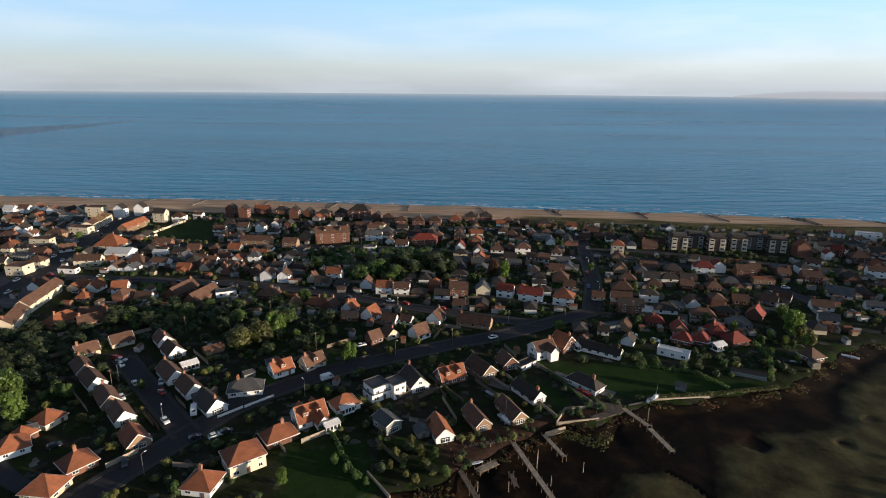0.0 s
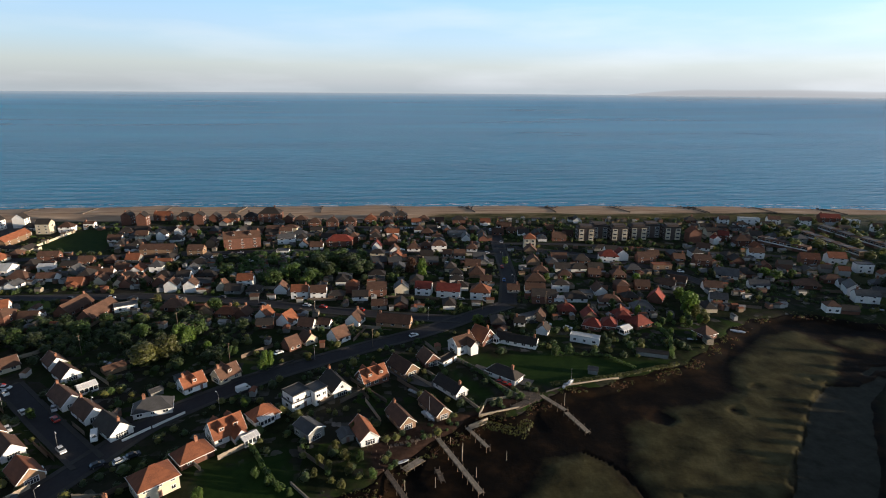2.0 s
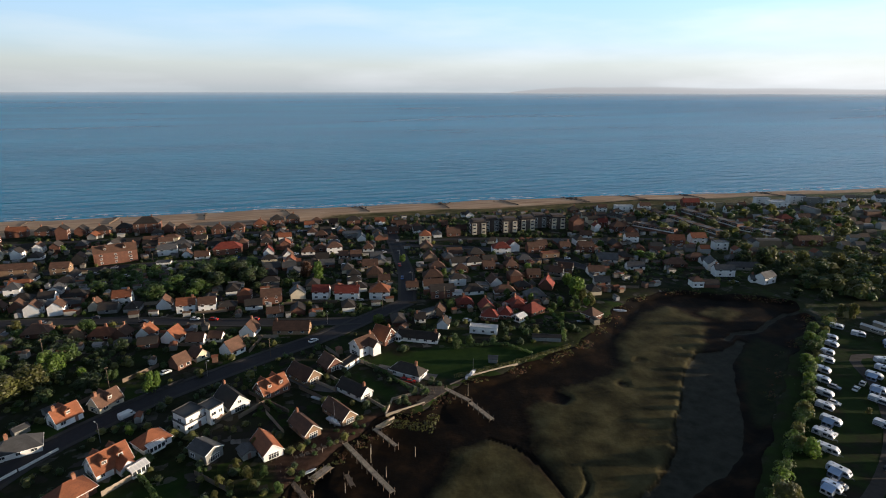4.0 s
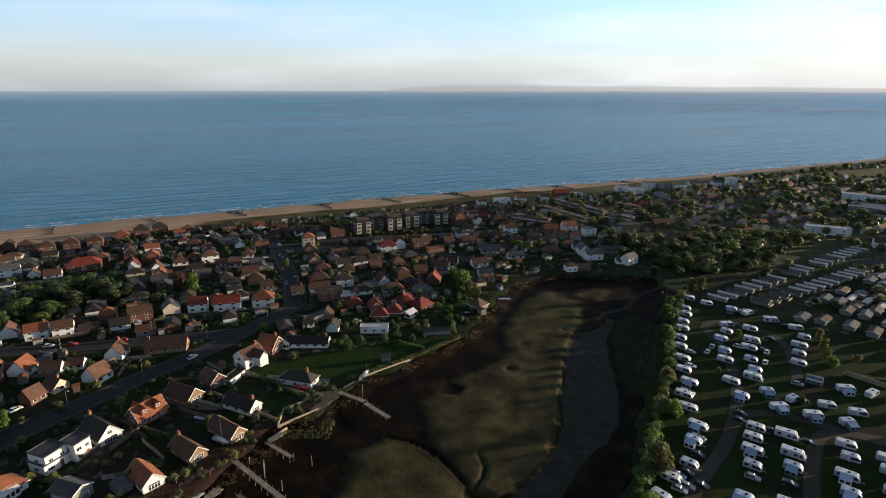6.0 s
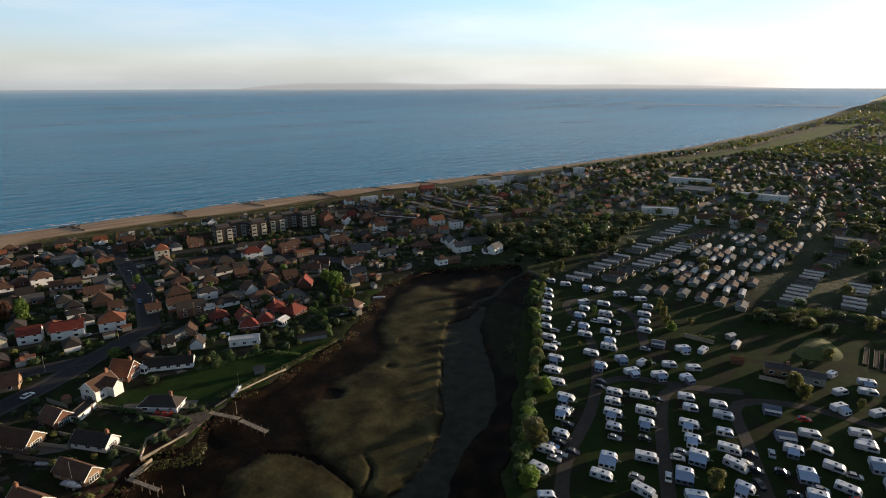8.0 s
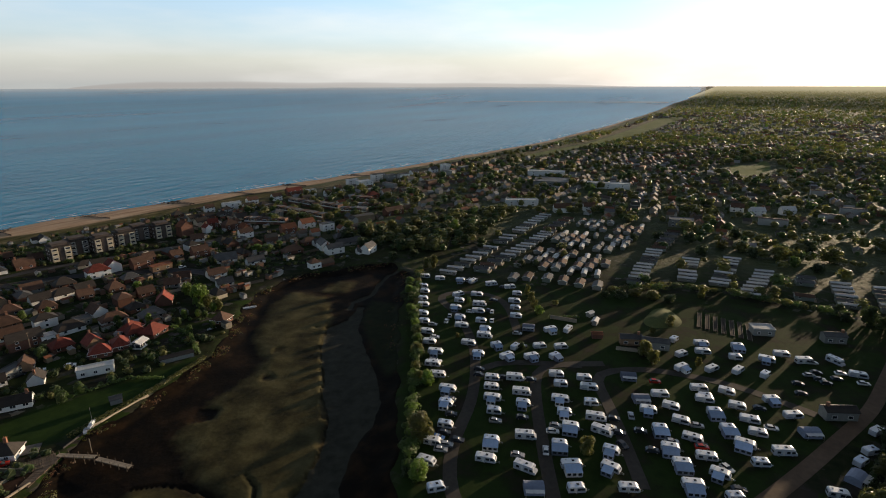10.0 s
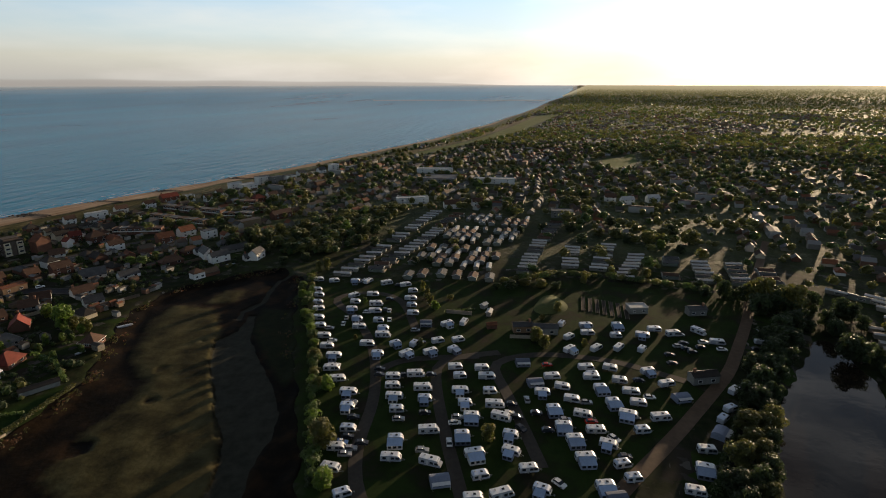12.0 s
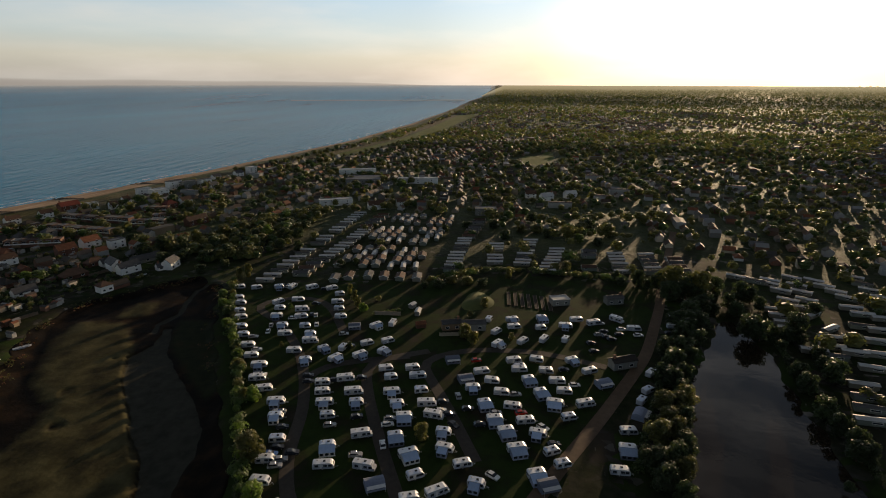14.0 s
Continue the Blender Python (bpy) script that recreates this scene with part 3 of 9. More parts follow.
# ---- building blocks ----
class Mesh:
    """Gathers faces with a material slot each."""

    def __init__(self):
        self.v, self.f, self.s = [], [], []

    def add(self, verts, faces, slot=0):
        n = len(self.v)
        self.v += [tuple(p) for p in verts]
        self.f += [tuple(n + i for i in f) for f in faces]
        self.s += [slot] * len(faces)
        return self

    def box(self, x0, y0, z0, x1, y1, z1, slot=0):
        v = [(x0, y0, z0), (x1, y0, z0), (x1, y1, z0), (x0, y1, z0), (x0, y0, z1), (x1, y0, z1), (x1, y1, z1), (x0, y1, z1)]
        return self.add(v, [(0, 3, 2, 1), (4, 5, 6, 7), (0, 1, 5, 4), (1, 2, 6, 5), (2, 3, 7, 6), (3, 0, 4, 7)], slot)

    def extrude_x(self, profile, x0, x1, slot=0):
        """A profile of (y, z), anticlockwise seen from +x, drawn out along x."""
        n = len(profile)
        v = [(x0, y, z) for y, z in profile] + [(x1, y, z) for y, z in profile]
        f = [tuple(range(n))[::-1], tuple(range(n, 2 * n))] + [(i, (i + 1) % n, n + (i + 1) % n, n + i) for i in range(n)]
        return self.add(v, f, slot)

    def extrude_y(self, profile, y0, y1, slot=0, inset=0.0):
        """A profile of (x, z) drawn out along y; inset draws its ends in."""
        n = len(profile)
        mx = sum(p[0] for p in profile) / n
        mz = sum(p[1] for p in profile) / n
        ring = lambda y, k: [(mx + (x - mx) * k, y, mz + (z - mz) * k) for x, z in profile]
        if inset:
            k = 1 - inset
            d = (y1 - y0) * 0.05
            v = ring(y0, k) + ring(y0 + d, 1) + ring(y1 - d, 1) + ring(y1, k)
            rows = 4
        else:
            v, rows = ring(y0, 1) + ring(y1, 1), 2
        f = [tuple(range(n)), tuple(range((rows - 1) * n, rows * n))[::-1]]
        for r in range(rows - 1):
            f += [(r * n + i, (r + 1) * n + i, (r + 1) * n + (i + 1) % n, r * n + (i + 1) % n) for i in range(n)]
        return self.add(v, f, slot)

    def tube(self, a, b, ra, rb, n=8, slot=0):
        a, b = Vector(a), Vector(b)
        d = (b - a).normalized()
        u = d.orthogonal().normalized()
        w = d.cross(u)
        ring = lambda c, r: [c + u * (r * math.cos(2 * math.pi * i / n)) + w * (r * math.sin(2 * math.pi * i / n)) for i in range(n)]
        v = ring(a, ra) + ring(b, rb)
        f = [tuple(range(n))[::-1], tuple(range(n, 2 * n))] + [(i, (i + 1) % n, n + (i + 1) % n, n + i) for i in range(n)]
        return self.add(v, f, slot)

    def data(self, name, *mats):
        me = bpy.data.meshes.new(name)
        me.from_pydata(self.v, [], self.f)
        for m in mats:
            me.materials.append(m)
        if len(mats) > 1:
            me.polygons.foreach_set("material_index", self.s)
        return me


STORE = {}


def kept(key, make):
    """One mesh for all alike pieces."""
    if key not in STORE:
        STORE[key] = make()
    return STORE[key]


def part(name, me, parent, m=None, label=""):
    ob = new(name, me)
    ob.parent = parent
    if m is not None:
        ob.matrix_local = m
    if label:
        tagged(ob, label)
    return ob


def base(name, x, y, rot, label, category, group="", z=0.0):
    ob = new(name)
    ob.empty_display_size = 0.3
    ob.matrix_world = pose(x, y, z, 0, 0, rot)
    return tagged(ob, label, category, group)


FOOT = []  # places taken by buildings: x, y, half diagonal


def strip(name, line, width, z, material, label, kerb=0.0, category="road"):
    """A road along a line, with a body that goes into the ground, and pavements where kerb is given."""
    pts = []
    for (ax, ay), (bx, by) in zip(line, line[1:]):
        n = max(1, int(math.hypot(bx - ax, by - ay) / 6))
        pts += [(ax + (bx - ax) * i / n, ay + (by - ay) * i / n) for i in range(n)]
    pts.append(line[-1])
    for _ in range(3):
        pts = [pts[0]] + [((a[0] + 2 * b[0] + c[0]) / 4, (a[1] + 2 * b[1] + c[1]) / 4) for a, b, c in zip(pts, pts[1:], pts[2:])] + [pts[-1]]

    def ribbon(nm, lo, hi, top, mt, lab, cat):
        m = Mesh()
        rows = []
        for i, p in enumerate(pts):
            q, r = pts[max(0, i - 1)], pts[min(len(pts) - 1, i + 1)]
            t = Vector((r[0] - q[0], r[1] - q[1])).normalized()
            nx, ny = -t.y, t.x
            rows.append([(p[0] + nx * lo, p[1] + ny * lo, -0.4), (p[0] + nx * hi, p[1] + ny * hi, -0.4), (p[0] + nx * hi, p[1] + ny * hi, top), (p[0] + nx * lo, p[1] + ny * lo, top)])
        v = [c for row in rows for c in row]
        f = [(0, 1, 2, 3), tuple(len(v) - 4 + k for k in (3, 2, 1, 0))]
        for i in range(len(rows) - 1):
            f += [(4 * i + k, 4 * i + 4 + k, 4 * i + 4 + (k + 1) % 4, 4 * i + (k + 1) % 4) for k in range(4)]
        m.add(v, f)
        return tagged(new(nm, m.data(nm, mt)), lab, cat, kind="structure")

    ribbon(name, -width / 2, width / 2, z, material, label, category)
    if kerb:
        ribbon("pavement", width / 2, width / 2 + kerb, z + 0.11, PAVING, "grey concrete pavement beside the road", "pavement")
        ribbon("pavement", -width / 2 - kerb, -width / 2, z + 0.11, PAVING, "grey concrete pavement beside the road", "pavement")


for i, (line, w, kerb) in enumerate(((MAIN, 7.0, 1.8), (NORTH, 6.5, 1.6), (BACK, 6.0, 1.5), (CLOSE, 6.0, 1.5), (LANE, 5.0, 0), (HIGH, 9.0, 2.2), (EAST, 5.5, 1.4), (FLATS_ROAD, 5.5, 0), (SEA_ROAD, 5.5, 0), (MID_ROAD, 5.5, 1.3))):
    strip("road", line, w, 0.05 + 0.006 * i, ASPHALT, "dark asphalt street between gardens", kerb)
for i, line in enumerate((CAMP_A, CAMP_B, CAMP_C, CAMP_D)):
    strip("camp_road", line, 4.0, 0.05 + 0.006 * i, GRAVEL, "grey gravel lane through the camp site")
strip("drive", [(10, 198), (15, 189), (19, 183), (23, 181.2), (28, 182)], 4.0, 0.11, DRIVE, "grey concrete drive between houses", category="drive")
strip("drive", [(43, 194), (50, 186.5), (56, 181.5), (62, 178)], 5.0, 0.12, DRIVE, "grey concrete drive beside a bungalow", category="drive")
strip("track", DIRT, 4.6, 0.08, TRACK, "sandy brown track beside the pond trees")


# ---- houses ----
def framed(w, h, t, glazed):
    """A window frame in one piece, with the glass set back in it."""
    o = [(-w / 2, -h / 2), (w / 2, -h / 2), (w / 2, h / 2), (-w / 2, h / 2)]
    n = [(-w / 2 + t, -h / 2 + t), (w / 2 - t, -h / 2 + t), (w / 2 - t, h / 2 - t), (-w / 2 + t, h / 2 - t)]
    v = [(x, 0.05, z) for x, z in o] + [(x, -0.08, z) for x, z in o] + [(x, -0.08, z) for x, z in n] + [(x, -0.02, z) for x, z in n]
    m = Mesh()
    m.add(v, [(r + i, r + (i + 1) % 4, r + 4 + (i + 1) % 4, r + 4 + i) for r in (0, 4, 8) for i in range(4)])
    m.f.append((12, 13, 14, 15))
    m.s.append(1 if glazed else 0)
    return m


def window_mesh(w, h):
    def make():
        m = framed(w, h, 0.1, False)
        n = max(1, round(w / 0.75))
        for i in range(1, n):
            x = -w / 2 + i * w / n
            m.box(x - 0.045, -0.07, -h / 2 + 0.1, x + 0.045, -0.01, h / 2 - 0.1)
        if h > 1.5:
            m.box(-w / 2 + 0.1, -0.066, h * 0.12, w / 2 - 0.1, -0.012, h * 0.12 + 0.09)
        return m.data("window", TRIM)
    return kept(("window", w, h), make)


def pane_mesh(w, h):
    return kept(("pane", w, h), lambda: Mesh().box(-w / 2 + 0.1, -0.05, -h / 2 + 0.1, w / 2 - 0.1, -0.015, h / 2 - 0.1).data("pane", PANE))


def whole_window(w, h):
    return kept(("whole_window", w, h), lambda: framed(w, h, 0.1, True).data("window", TRIM, PANE))


def put_window(parent, w, h, m, detail):
    if detail > 1:
        win = part("window", window_mesh(w, h), parent, m)
        part("pane", pane_mesh(w, h), win)
    else:
        part("window", whole_window(w, h), parent, m)


def gable_body(L, W, eaves, rise):
    return Mesh().extrude_x([(-W / 2, -0.3), (W / 2, -0.3), (W / 2, eaves), (0, eaves + rise), (-W / 2, eaves)], -L / 2, L / 2)


def gable_roof(L, W, eaves, rise, over=0.35, thick=0.16):
    k = rise / (W / 2)
    e, y = eaves - over * k, W / 2 + over
    prof = [(-y, e), (0, eaves + rise), (y, e), (y, e + thick), (0, eaves + rise + thick * 1.25), (-y, e + thick)]
    m = Mesh()
    x0, x1 = -L / 2 - 0.25, L / 2 + 0.25
    n = len(prof)
    v = [(x0, a, b + 0.02) for a, b in prof] + [(x1, a, b + 0.02) for a, b in prof]
    f = [(0, 1, 4, 5), (1, 2, 3, 4), (n + 5, n + 4, n + 1, n), (n + 4, n + 3, n + 2, n + 1)]
    f += [(i, n + i, n + (i + 1) % n, (i + 1) % n) for i in range(n)]
    m.add(v, f)
    return m.box(x0, -0.13, eaves + rise + thick, x1, 0.13, eaves + rise + thick + 0.16)


def hip_roof(L, W, eaves, rise, over=0.4, thick=0.18):
    x, y, r = L / 2 + over, W / 2 + over, max(0.15, L / 2 - W / 2)
    e, top = eaves - over * 0.5 * rise / (W / 2), eaves + rise + 0.1
    v = [(-x, -y, e), (x, -y, e), (x, y, e), (-x, y, e), (-x, -y, e + thick), (x, -y, e + thick), (x, y, e + thick), (-x, y, e + thick), (-r, 0, top), (r, 0, top)]
    f = [(3, 2, 1, 0), (0, 1, 5, 4), (1, 2, 6, 5), (2, 3, 7, 6), (3, 0, 4, 7), (4, 5, 9, 8), (5, 6, 9), (6, 7, 8, 9), (7, 4, 8)]
    m = Mesh().add(v, f)
    return m.box(-r, -0.13, top - 0.05, r, 0.13, top + 0.12)


NAMES = {}
for m_, words in ((ROOF_ORANGE, "orange tiled"), (ROOF_BROWN, "brown tiled"), (ROOF_GREY, "grey slate"), (ROOF_DARK, "dark tiled"), (ROOF_RED, "red tiled"), (ROOF_PALE, "pale metal"), (ROOF_TAN, "tan tiled"), (WALL_WHITE, "white rendered"), (WALL_CREAM, "cream rendered"), (WALL_BRICK, "red brick"), (WALL_TAN, "tan brick"), (WALL_GREY, "grey boarded")):
    NAMES[m_.name] = words


def house(x, y, rot, L, W, eaves, pitch, form, roof_m, wall_m, detail, chimney=None, dormer=False, wing=False, kind=""):
    rise = W / 2 * math.tan(radians(pitch))
    storeys = max(1, int(round(eaves / 2.6)))
    shed = eaves < 2.1
    rng = random.Random(int(x * 31 + y * 17))
    kind = kind or "shed" if shed or kind else ("bungalow" if storeys == 1 else ("house" if storeys == 2 else "apartment_house"))
    shape = {"gable": "gabled roof", "hip": "hipped roof", "flat": "flat roof"}[form]
    h = base(kind, x, y, rot, f"{NAMES[wall_m.name]} {kind.replace('_', ' ')} with {NAMES[roof_m.name]} {shape}", kind.replace("_", " "), "houses of the coastal village")
    FOOT.append((x, y, math.hypot(L, W) / 2))
    if form == "gable":
        body, top = gable_body(L, W, eaves, rise), gable_roof(L, W, eaves, rise)
        if kind == "cottage" and rng.random() < 0.6:
            # a lower range at the back or front
            k, e2, w2 = rng.choice((-1, 1)), rng.choice((2.1, 2.3)), W * rng.uniform(0.5, 0.75)
            m2 = pose(rng.uniform(-0.2, 0.2) * L, k * (W / 2 + 1.2), 0, 0, 0, 90)
            r2 = w2 / 2 * rng.uniform(0.15, 0.7)
            for mesh, piece in ((body, gable_body(3.4, w2, e2, r2)), (top, gable_roof(3.4, w2, e2, r2, 0.2, 0.12))):
                mesh.add([m2 @ Vector(q) for q in piece.v], piece.f)
        part("wall", body.data("wall", wall_m), h)
        part("roof", top.data("roof", roof_m), h)
    elif form == "hip":
        part("wall", Mesh().box(-L / 2, -W / 2, -0.3, L / 2, W / 2, eaves).data("wall", wall_m), h)
        part("roof", hip_roof(L, W, eaves, rise).data("roof", roof_m), h)
    else:
        part("wall", Mesh().box(-L / 2, -W / 2, -0.3, L / 2, W / 2, eaves).data("wall", wall_m), h)
        m = Mesh().box(-L / 2 - 0.2, -W / 2 - 0.2, eaves, L / 2 + 0.2, W / 2 + 0.2, eaves + 0.12)
        for q in ((-L / 2 - 0.2, -W / 2 - 0.2, L / 2 + 0.2, -W / 2), (-L / 2 - 0.2, W / 2, L / 2 + 0.2, W / 2 + 0.2), (-L / 2 - 0.2, -W / 2, -L / 2, W / 2), (L / 2, -W / 2, L / 2 + 0.2, W / 2)):
            m.box(q[0], q[1], eaves + 0.12, q[2], q[3], eaves + 0.4)
        part("roof", m.data("roof", roof_m), h)
    if shed:
        part("door", kept("shed_door", lambda: Mesh().box(-0.5, -0.05, 0, 0.5, 0.05, 1.85).data("door", DOOR)), h, pose(L / 2 + 0.03, 0, 0, 0, 0, 90))
        return h
    # windows, storey by storey
    door_side = rng.choice((-1, 1))
    for s in range(storeys):
        zc = 1.4 + s * 2.35
        for side in (-1, 1):
            n = max(2, int(L / 3.3)) if detail > 1 else (0 if side > 0 else 1 if detail == 0 else min(3, max(2, int(L / 5))))
            if detail > 1 and side * (y * math.cos(radians(rot)) - x * math.sin(radians(rot))) > 0:
                n = 1
            for i in range(n):
                wx = -L / 2 + (i + 0.5) * L / n
                if s == 0 and side == door_side and i == n // 2 and detail > 1:
                    part("door", kept("door", lambda: Mesh().box(-0.48, -0.06, 0, 0.48, 0.06, 2.05).data("door", DOOR)), h, pose(wx, side * (W / 2 + 0.02), 0.05, 0, 0, 0))
                    continue
                put_window(h, rng.choice((1.3, 1.7)), 1.2, pose(wx, side * (W / 2 + 0.02), zc, 0, 0, 0 if side < 0 else 180), detail)
            if detail > 1:
                n = 2 if W > 7 else 1
                if s == 0 and form == "gable" and side * (x * math.cos(radians(rot)) + y * math.sin(radians(rot))) < 0:
                    put_window(h, round(W * 0.55, 1), 1.9, pose(side * (L / 2 + 0.02), 0, 1.1, 0, 0, 90 * side), detail)
                    continue
                for i in range(n):
                    wy = -W / 2 + (i + 0.5) * W / n
                    put_window(h, 1.7, 1.2, pose(side * (L / 2 + 0.02), wy, zc, 0, 0, 90 * side), detail)
    if detail == 1:
        put_window(h, 1.7, 1.2, pose(L / 2 + 0.02, 0, 1.4 + 2.35 * (storeys - 1), 0, 0, 90), detail)
    if form == "gable" and rise > 3.2 and detail > 1:
        for side in (-1, 1):
            put_window(h, 1.3, 1.2, pose(side * (L / 2 + 0.02), 0, eaves + rise * 0.35, 0, 0, 90 * side), detail)
    if form == "gable" and detail > 1:
        part("ridge", Mesh().extrude_x([(-0.16, rise + eaves + 0.05), (0.16, rise + eaves + 0.05), (0.08, rise + eaves + 0.26), (-0.08, rise + eaves + 0.26)], -L / 2 - 0.33, L / 2 + 0.33).data("ridge", roof_m), h)
        # white boards along the gable edges
        k = rise / (W / 2)
        yy, e0 = W / 2 + 0.36, eaves - 0.36 * k
        prof = [(-yy, e0 - 0.1), (0, eaves + rise - 0.1), (yy, e0 - 0.1), (yy, e0 + 0.2), (0, eaves + rise + 0.22), (-yy, e0 + 0.2)]
        for side in (-1, 1):
            xx = side * (L / 2 + 0.28)
            v = [(xx - 0.03, q, z) for q, z in prof] + [(xx + 0.03, q, z) for q, z in prof]
            f = [(0, 1, 4, 5), (1, 2, 3, 4), (11, 10, 7, 6), (10, 9, 8, 7)] + [(i, 6 + i, 6 + (i + 1) % 6, (i + 1) % 6) for i in range(6)]
            part("bargeboard", Mesh().add(v, f).data("bargeboard", TRIM), h)
    if form == "hip" and detail > 1:
        m = Mesh()
        xx, yy, zz = L / 2 + 0.42, W / 2 + 0.42, eaves - 0.2 * rise / (W / 2)
        m.box(-xx, -yy - 0.1, zz, xx, -yy, zz + 0.16).box(-xx, yy, zz, xx, yy + 0.1, zz + 0.16).box(-xx - 0.1, -yy - 0.1, zz, -xx, yy + 0.1, zz + 0.16).box(xx, -yy - 0.1, zz, xx + 0.1, yy + 0.1, zz + 0.16)
        part("gutter", m.data("gutter", TRIM), h)
    if (rng.random() < 0.55 if chimney is None else chimney) and form != "flat":
        cx = rng.choice((-1, 1)) * max(0, (L / 2 - W / 2 if form == "hip" else L / 2 - 1.2))
        c = part("chimney", kept("chimney", lambda: Mesh().box(-0.45, -0.35, -1.0, 0.45, 0.35, 1.3).box(-0.52, -0.42, 1.3, 0.52, 0.42, 1.45).data("chimney", CHIMNEY)), h, pose(cx, 0, eaves + rise))
        if detail > 1:
            part("chimney_pot", kept("pot", lambda: Mesh().tube((-0.2, 0, 1.4), (-0.2, 0, 1.85), 0.14, 0.11).tube((0.2, 0, 1.4), (0.2, 0, 1.85), 0.14, 0.11).data("chimney_pot", POT)), c)
    if dormer:
        for sy in (-1, 1):
            for dx in ((-L * 0.22, L * 0.22) if L > 9 else (0,)):
                d = part("dormer", kept(("dormer", roof_m.name), lambda: gable_roof(2.6, 2.0, 1.3, 0.8, 0.2, 0.12).box(-1.3, -1.0, -0.6, 1.3, 1.0, 1.3).data("dormer", roof_m)), h, pose(dx, sy * W * 0.24, eaves + rise * 0.42, 0, 0, 90 * sy))
                put_window(d, 1.3, 1.0, pose(1.32, 0, 0.6, 0, 0, 90), detail)
    if wing:
        wg = part("wing", (gable_body(W * 0.42, W * 0.55, eaves, W * 0.27).data("wing", wall_m)), h, pose(L * 0.22, -W / 2 - W * 0.19, 0, 0, 0, 90))
        if form == "flat":
            return h
        part("wing_roof", gable_roof(W * 0.75, W * 0.55, eaves, W * 0.27).data("wing_roof", roof_m), wg, pose(W * 0.13, 0, 0))
    return h


def flats(x, y, rot, bright):
    h = base("apartment_block", x, y, rot, "dark brick three-storey apartment block with " + ("pale balconied bays" if bright else "grey bays") + " and flat roof", "apartment block", "flats by the beach")
    FOOT.append((x, y, 9))
    part("wall", Mesh().box(-5.9, -5, -0.3, 5.9, 5, 9.0).box(-1.3, -5.3, 0, 1.3, 5.3, 9.3).data("wall", WALL_UMBER), h)
    part("roof", Mesh().box(-6.2, -5.4, 9.3, 6.2, 5.4, 9.62).data("roof", ROOF_DARK), h)
    part("penthouse", Mesh().box(-4.2, -3.2, 9.62, 4.2, 3.4, 10.9).box(-4.5, -3.5, 10.9, 4.5, 3.7, 11.1).data("penthouse", WALL_UMBER), h)
    bay = WALL_CREAM if bright else WALL_GREY
    for side in (-1, 1):
        lo, hi = (-0.9, -0.3) if side < 0 else (0.3, 0.9)
        for k in (-1, 1):
            shape = Mesh().box(-1.75, -0.3, 0.2, 1.75, 0.3, 8.7)
            for s in range(3):
                shape.box(-1.75, lo, 0.35 + 2.8 * s, 1.75, hi, 1.3 + 2.8 * s)
            part("bay", shape.data("bay", bay), h, pose(k * 3.5, side * 5.2, 0))
            for s in range(3):
                put_window(h, 2.6, 1.3, pose(k * 3.5, side * 5.52, 2.05 + 2.8 * s, 0, 0, 0 if side < 0 else 180), 1)
    for s in range(3):
        for side in (-1, 1):
            for yy in (-2.4, 2.4):
                put_window(h, 1.6, 1.2, pose(side * 5.92, yy, 1.6 + 2.8 * s, 0, 0, 90 * side), 1)


def terrace(x, y, rot, n):
    """A row of n flat-roofed houses, each a little higher or lower than the next."""
    L = n * 4.8
    h = base("terrace_row", x, y, rot, "row of flat-roofed brick and white boarded terraced houses", "terraced houses", "terraces on the point")
    for i in range(3):
        FOOT.append((x + (i - 1) * L / 3 * math.cos(radians(rot)), y + (i - 1) * L / 3 * math.sin(radians(rot)), L / 5 + 2))
    rng = random.Random(int(x))
    for i in range(n):
        xx, e = -L / 2 + (i + 0.5) * 4.8, 4.5 + 0.3 * (i % 2)
        wall_m = (WALL_BRICK, WALL_TAN, WALL_BRICK)[i % 3]
        part("wall", kept(("terrace_wall", wall_m.name, e), lambda: Mesh().box(-2.4, -3.1, -0.3, 2.4, 3.1, e).data("wall", wall_m)), h, pose(xx, 0, 0))
        roof_m = rng.choice((ROOF_GREY, ROOF_BROWN, ROOF_GREY))
        part("roof", kept(("terrace_roof", roof_m.name, e), lambda: Mesh().box(-2.38, -3.3, e, 2.38, 3.3, e + 0.22).box(-2.38, -3.3, e + 0.22, -2.2, 3.3, e + 0.5).data("roof", roof_m)), h, pose(xx, 0, 0))
        for side in (-1, 1):
            put_window(h, 3.0, 1.2, pose(xx, side * 3.12, 3.4, 0, 0, 0 if side < 0 else 180), 1)
    for side in (-1, 1):
        part("boarding", Mesh().box(-L / 2, -0.05, 0, L / 2, 0.05, 0.7).data("boarding", WALL_WHITE), h, pose(0, side * 3.16, 2.0))


# ---- caravans, holiday homes and cars ----
def wheel_mesh(r, w):
    return kept(("wheel", r, w), lambda: Mesh().tube((0, -w / 2, 0), (0, w / 2, 0), r, r, 12).tube((0, -w / 2 - 0.02, 0), (0, w / 2 + 0.02, 0), r * 0.55, r * 0.55, 8, 1).data("wheel", RUBBER, STEEL))


def dark_pane(w, h):
    return kept(("dark_pane", w, h), lambda: Mesh().extrude_y([(-w / 2, -h / 2 + 0.1), (-w / 2 + 0.1, -h / 2), (w / 2 - 0.1, -h / 2), (w / 2, -h / 2 + 0.1), (w / 2, h / 2 - 0.1), (w / 2 - 0.1, h / 2), (-w / 2 + 0.1, h / 2), (-w / 2, h / 2 - 0.1)], -0.03, 0.03).data("pane", PANE))


MODELS = {}


def model(key, make, m):
    """The first of its kind is built, the next ones are copies."""
    if key in MODELS:
        return copy_thing(MODELS[key], m)
    MODELS[key] = make()
    MODELS[key].matrix_world = m
    return MODELS[key]


